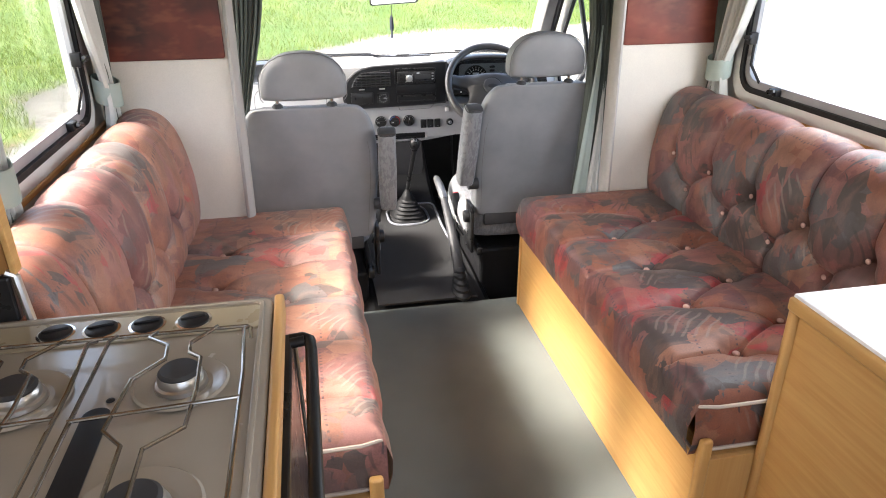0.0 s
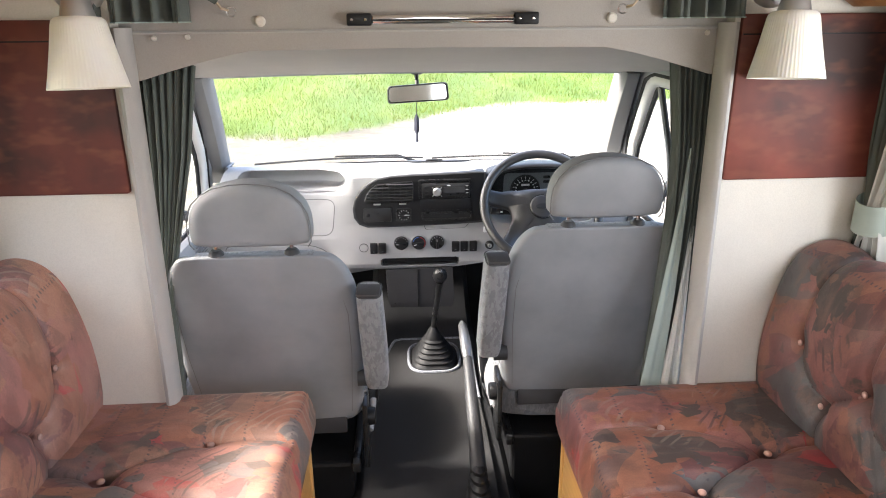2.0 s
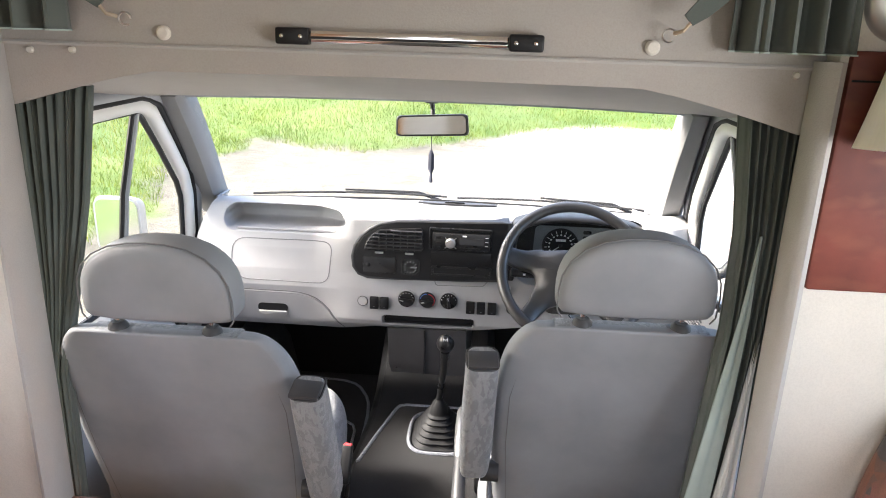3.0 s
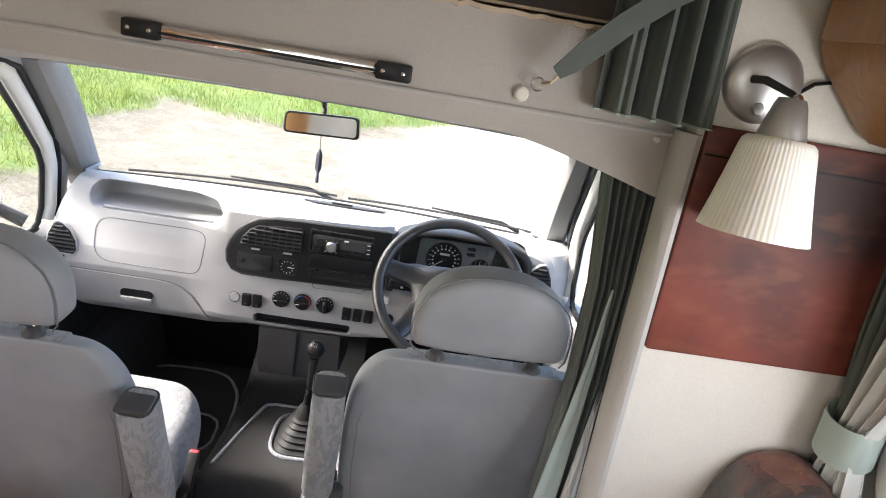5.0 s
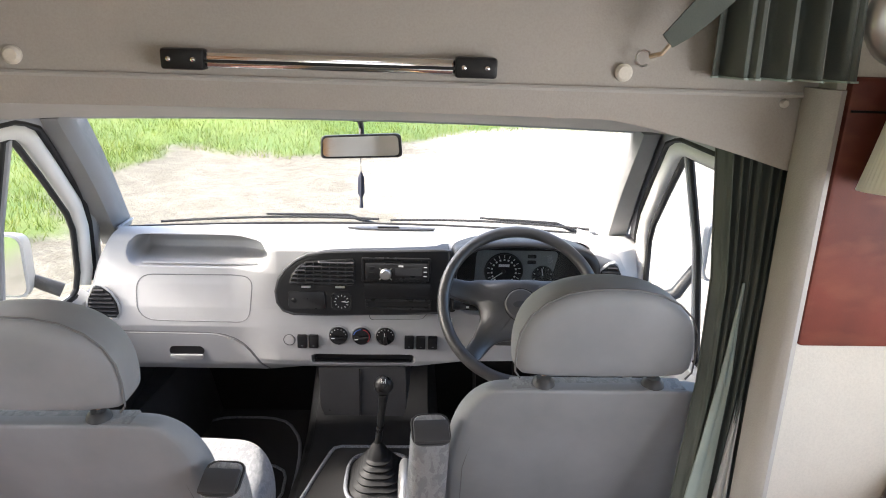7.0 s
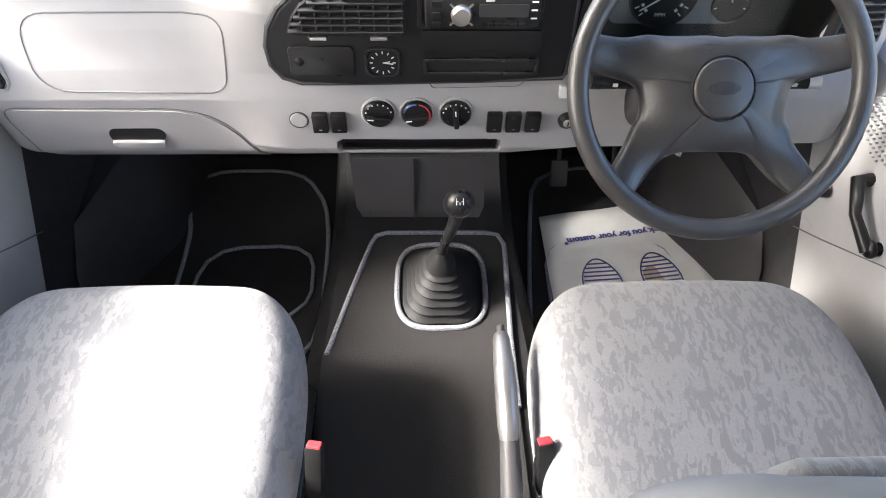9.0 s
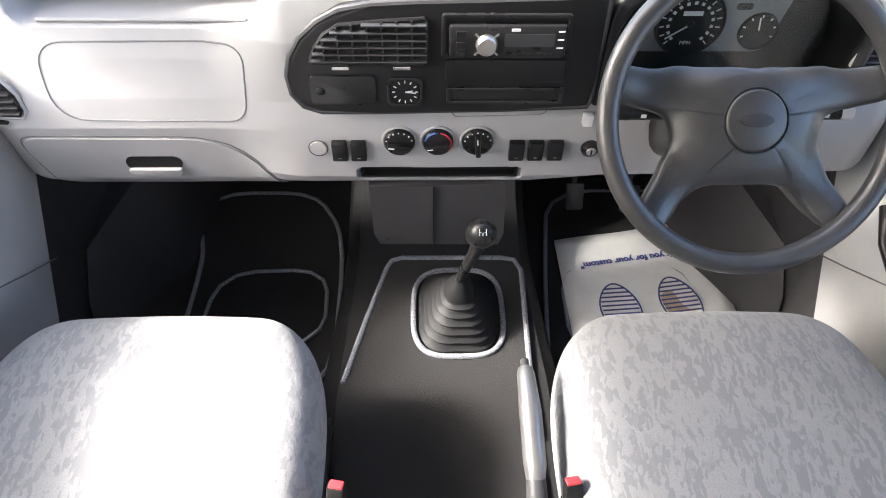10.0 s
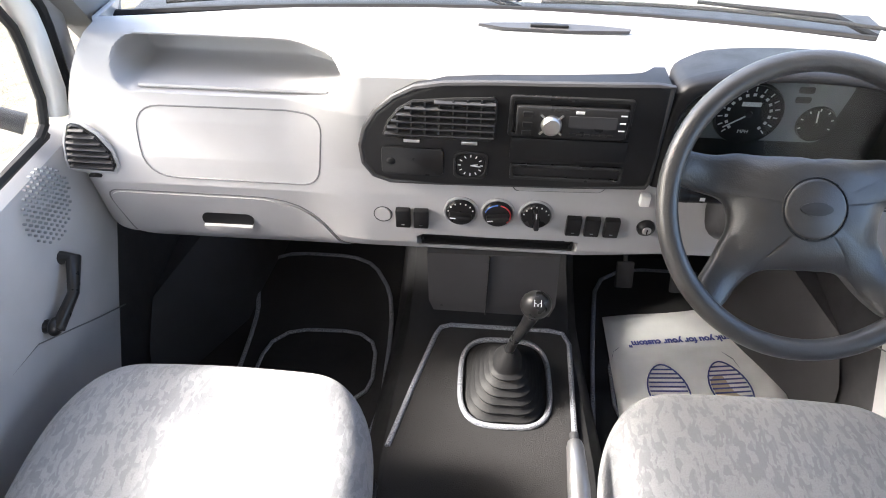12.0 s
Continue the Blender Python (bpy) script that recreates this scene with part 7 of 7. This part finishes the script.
def cab_floor():
    tm = thing("tunnel_mat", (0, 0.5, 0.013), "black tunnel mat with grey bound edge", "floor mat")
    path = [(-0.222, 0.006), (-0.224, 0.40), (-0.224, 0.76), (-0.218, 0.785), (-0.179, 0.945), (-0.138, 1.100), (-0.126, 1.126), (-0.10, 1.136), (0.16, 1.134), (0.194, 1.126), (0.208, 1.09), (0.198, 0.80), (0.20, 0.40), (0.196, 0.006)]
    part("mat_carpet", slab(path, 0.008, pose(0, 0, 0.013)), MAT, tm)
    part("mat_edging", tube([(x, y, 0.021) for x, y in path[2:-2]] + [(0.198, 0.62, 0.021)], 0.0065, 8), EDGING, tm, "grey bound edging", True)
    m1 = outline_mat("footwell_mat", soften([(-0.268, 0.80), (-0.275, 1.35), (-0.380, 1.54), (-0.685, 1.54), (-0.705, 1.38), (-0.670, 1.25), (-0.675, 0.75)], 2), -0.123, "black passenger footwell mat with grey bound edge")
    pad = soften([(-0.300, 0.97), (-0.312, 1.215), (-0.612, 1.205), (-0.635, 0.90)], 2)
    part("heel_pad", slab(pad, 0.002, pose(0, 0, -0.1145)), RUBBER, m1)
    part("pad_edging", tube([(x, y, -0.111) for x, y in pad], 0.0055, 8, True), EDGING, m1, "", True)
    m2 = outline_mat("footwell_mat", soften([(0.262, 0.79), (0.300, 1.20), (0.350, 1.545), (0.80, 1.545), (0.82, 0.75), (0.30, 0.74)], 2), -0.123, "black driver's footwell mat with grey bound edge")
    pad = soften([(0.335, 0.90), (0.345, 1.24), (0.70, 1.24), (0.72, 0.90)], 2)
    part("pad_edging", tube([(x, y, -0.111) for x, y in pad], 0.0055, 8, True), EDGING, m2, "", True)
    # wheel-arch humps beside the footwells
    for s in (-1, 1):
        part_ = loft([[(s * 0.86, 0.95, -0.125), (s * 0.70, 1.25, -0.125), (s * 0.66, 1.62, -0.125), (s * 0.90, 1.62, -0.125)], [(s * 0.86, 1.0, 0.02), (s * 0.73, 1.28, 0.06), (s * 0.70, 1.62, 0.06), (s * 0.90, 1.62, 0.06)], [(s * 0.87, 1.10, 0.10), (s * 0.78, 1.35, 0.16), (s * 0.76, 1.62, 0.16), (s * 0.90, 1.62, 0.16)]])
        tagged(part("wheel_arch", part_, DARK_GREY, None, "", True), "black rubber-covered wheel arch in the footwell", "wheel arch", kind="structure")
    # paper floor sheet
    pp = thing("paper_mat", (0.58, 1.2, -0.11), "white paper floor sheet printed with blue shoe soles", "paper mat")
    z = -0.109
    a, b, c, d = Vector((0.342, 1.317, z)), Vector((0.800, 1.395, z + 0.004)), Vector((0.80, 0.96, z)), Vector((0.345, 0.90, z))
    vs = []
    for i in range(13):
        for j in range(13):
            p = a.lerp(b, i / 12).lerp(d.lerp(c, i / 12), j / 12)
            vs.append((p.x, p.y, p.z + 0.003 * math.sin(i * 0.9) * math.sin(j * 0.7 + 1) + 0.003))
    sh = sheet("sheet", vs, grid_faces(13, 13), PAPER, pp)
    sh.modifiers.new("thickness", "SOLIDIFY").thickness = 0.0008
    words("printed_words", "\"Thank you for your custom\"", 0.029, pose(0.572, 1.240, z + 0.0085, 0, 0, 189), INK, pp, "blue printed words", 0.0011)
    for cx, cy, rot in ((0.487, 1.075, 4), (0.655, 1.098, 8)):
        out = []
        for k in range(28):
            t = 2 * math.pi * k / 28
            w = 0.055 * (1.0 - 0.18 * math.cos(t + math.pi / 2) ** 2)
            out.append((w * math.cos(t), 0.12 * math.sin(t) * 0.75))
        m = pose(cx, cy - 0.02, z + 0.0085, 0, 0, rot)
        sole = part("sole_print", tube([m @ Vector((x, y, 0)) for x, y in out], 0.0022, 5, True), INK, pp, "blue printed shoe sole")
        for k in range(-5, 6):
            yy = k * 0.0145
            w = 0.050 * math.sqrt(max(0.05, 1 - (yy / 0.088) ** 2))
            part("sole_bar", box(-w, w, yy - 0.0022, yy + 0.0022, -0.0006, 0.0006, 0.0, m=m), INK, sole)
    part("dirt_mark", slab(soften([(0.62, 1.02), (0.60, 1.10), (0.64, 1.13), (0.66, 1.06), (0.71, 1.04), (0.69, 1.0)], 3), 0.0006, pose(0, 0, z + 0.0072)), CARD, pp, "brown dirt smear")
    # gear lever
    g = thing("gear_lever", (0.04, 0.95, 0.02), "gear lever with a ribbed black rubber boot and grey-edged surround", "gear lever")
    ringo = [(0.040 + 0.108 * (abs(math.cos(t)) ** 0.6) * np.sign(math.cos(t)), 0.958 + 0.132 * (abs(math.sin(t)) ** 0.6) * np.sign(math.sin(t)), 0.024) for t in np.linspace(0, 2 * math.pi, 49)[:-1]]
    part("boot_edging", tube(ringo, 0.0068, 8, True), EDGING, g, "grey bound edging", True)
    prof = []
    for k in range(6):
        r = 0.098 - k * 0.011
        h = 0.022 + k * 0.019
        prof += [(r, h), (r + 0.002, h + 0.008), (r - 0.006, h + 0.013), (r - 0.008, h + 0.016)]
    prof += [(0.034, 0.138), (0.026, 0.160), (0.016, 0.178), (0.012, 0.185), (0, 0.185)]
    bm = lathe(prof, 40)
    for v in bm.verts:
        k = max(0.0, 1 - (v.co.z - 0.02) / 0.13)
        t = math.atan2(v.co.y, v.co.x)
        q = 1 + 0.20 * (0.35 + 0.65 * k) * (1 - math.cos(4 * t)) / 2 - 0.05 * k
        v.co.x, v.co.y = v.co.x * q * 0.95 + 0.038, v.co.y * q * (1.18 + 0.05 * k) + 0.955 - 0.20 * max(0, v.co.z - 0.02)
    part("boot", bm, RUBBER, g, "ribbed black rubber boot", True)
    knob = Vector((0.061, 0.785, 0.468))
    part("stick", tube([(0.038, 0.925, 0.175), (0.044, 0.90, 0.24), (0.055, 0.835, 0.36), (0.060, 0.792, 0.440)], [0.011, 0.011, 0.012, 0.015], 12), BLACK_SATIN, g, "", True)
    kn = part("knob", ball(knob, 0.029, 0.026, 0.034, 20, m=pose(0, 0, 0, 25)), BLACK_SATIN, g, "black gear knob with a shift pattern", True)
    pm = Matrix.Translation(knob + Vector((0, -0.020, 0.024))) @ pose(0, 0, 0, 42)
    for x in (-0.006, 0.0, 0.006):
        part("shift_line", box(x - 0.0006, x + 0.0006, -0.006, 0.006, -0.001, 0.0015, 0.0, m=pm), WHITE_MARK, kn)
    part("shift_line", box(-0.006, 0.006, -0.0006, 0.0006, -0.001, 0.0016, 0.0, m=pm), WHITE_MARK, kn)
    # handbrake
    hb = thing("handbrake", (0.12, 0.10, 0.02), "raised handbrake lever with a black gaiter", "handbrake")
    part("lever", tube([(0.135, 0.08, 0.10), (0.133, 0.20, 0.20), (0.131, 0.34, 0.285), (0.130, 0.42, 0.325)], [0.026, 0.022, 0.018, 0.015], 12), DARK_GREY, hb, "", True)
    part("grip", tube([(0.130, 0.40, 0.316), (0.130, 0.42, 0.327), (0.129, 0.50, 0.350), (0.128, 0.565, 0.358), (0.128, 0.575, 0.358)], [0.015, 0.0185, 0.0185, 0.015, 0.012], 14), BRAKE_METAL, hb, "grey metal-coloured grip", True)
    part("release_button", cyl((0.128, 0.572, 0.358), (0.128, 0.592, 0.360), 0.0075, n=12, bev=0.002), DARK_GREY, hb, "", True)
    rings = []
    for k in range(11):
        t = k / 10
        w = 0.050 - 0.028 * t + (0.006 if k % 2 else 0.0)
        c = Vector((0.135, 0.045 + 0.05 * t, 0.018 + 0.10 * t))
        rings.append([c + Vector((w * 0.75 * math.cos(a), w * 1.5 * math.sin(a), -0.4 * w * math.sin(a) * t)) for a in np.linspace(0, 2 * math.pi, 17)[:-1]])
    part("gaiter", loft(rings), RUBBER, hb, "ribbed black gaiter", True)
    # pedals
    for x, y, w in ((0.400, 1.40, 0.052), (0.560, 1.39, 0.056), (0.700, 1.43, 0.045)):
        p = thing("pedal", (x, y, -0.02), "black rubber-faced pedal on a steel arm", "pedal", "pedals")
        part("pad", box(-w / 2, w / 2, -0.008, 0.008, -0.040, 0.040, 0.006, 2, m=pose(x, y, -0.005, -28)), DARK_GREY, p, "", True)
        part("arm", tube([(x, y + 0.01, 0.0), (x, y + 0.10, 0.16), (x, y + 0.12, 0.40)], 0.007, 8), DARK_GREY, p, "", True)


def mirror():
    root = thing("rear_view_mirror", (-0.01, 0.90, 1.15), "rear-view mirror on a stalk with a hanging dark tag", "mirror")
    c = Vector((-0.007, 0.895, 1.146))
    m = Matrix.Translation(c) @ pose(0, 0, 0, 86, -3, -6)
    rings = []
    for z, k in ((-0.030, 0.55), (-0.022, 0.90), (0.0, 1.0), (0.010, 1.0), (0.013, 0.97)):
        rings.append([m @ Vector((x * k, y * k, z)) for x, y in quad_outline((-0.110, 0.030), (0.110, 0.034), (0.114, -0.032), (-0.114, -0.034), 0.016)])
    part("housing", loft(rings), BLACK_SATIN, root, "", True)
    part("mirror_glass", slab(quad_outline((-0.103, 0.024), (0.103, 0.028), (0.106, -0.026), (-0.106, -0.028), 0.014), 0.001, m @ Matrix.Translation((0, 0, 0.0135))), MIRROR, root, "silvered glass")
    part("stalk", tube([c + Vector((-0.002, 0.02, 0.01)), c + Vector((-0.003, 0.035, 0.045)), c + Vector((-0.004, 0.005, 0.072))], [0.008, 0.007, 0.009], 10), BLACK, root, "", True)
    part("mount", box(-0.030, 0.010, 0.880, 0.915, 1.212, 1.226, 0.004), BLACK, root, "", True)
    part("tag_cord", tube([c + Vector((-0.005, 0.03, -0.01)), c + Vector((-0.006, 0.055, -0.09))], 0.0012, 5), DARK_GREY, root)
    part("tag", loft([[(-0.013 + w * a, 0.952, z), (-0.013, 0.948, z), (-0.013 + w, 0.952, z), (-0.013, 0.956, z)] for z, w, a in ((1.062, 0.002, -1), (1.045, 0.009, -1), (1.0, 0.010, -1), (0.985, 0.004, -1), (0.955, 0.006, -1))]), TAG, root, "dark hanging tag")


cab_floor()
mirror()
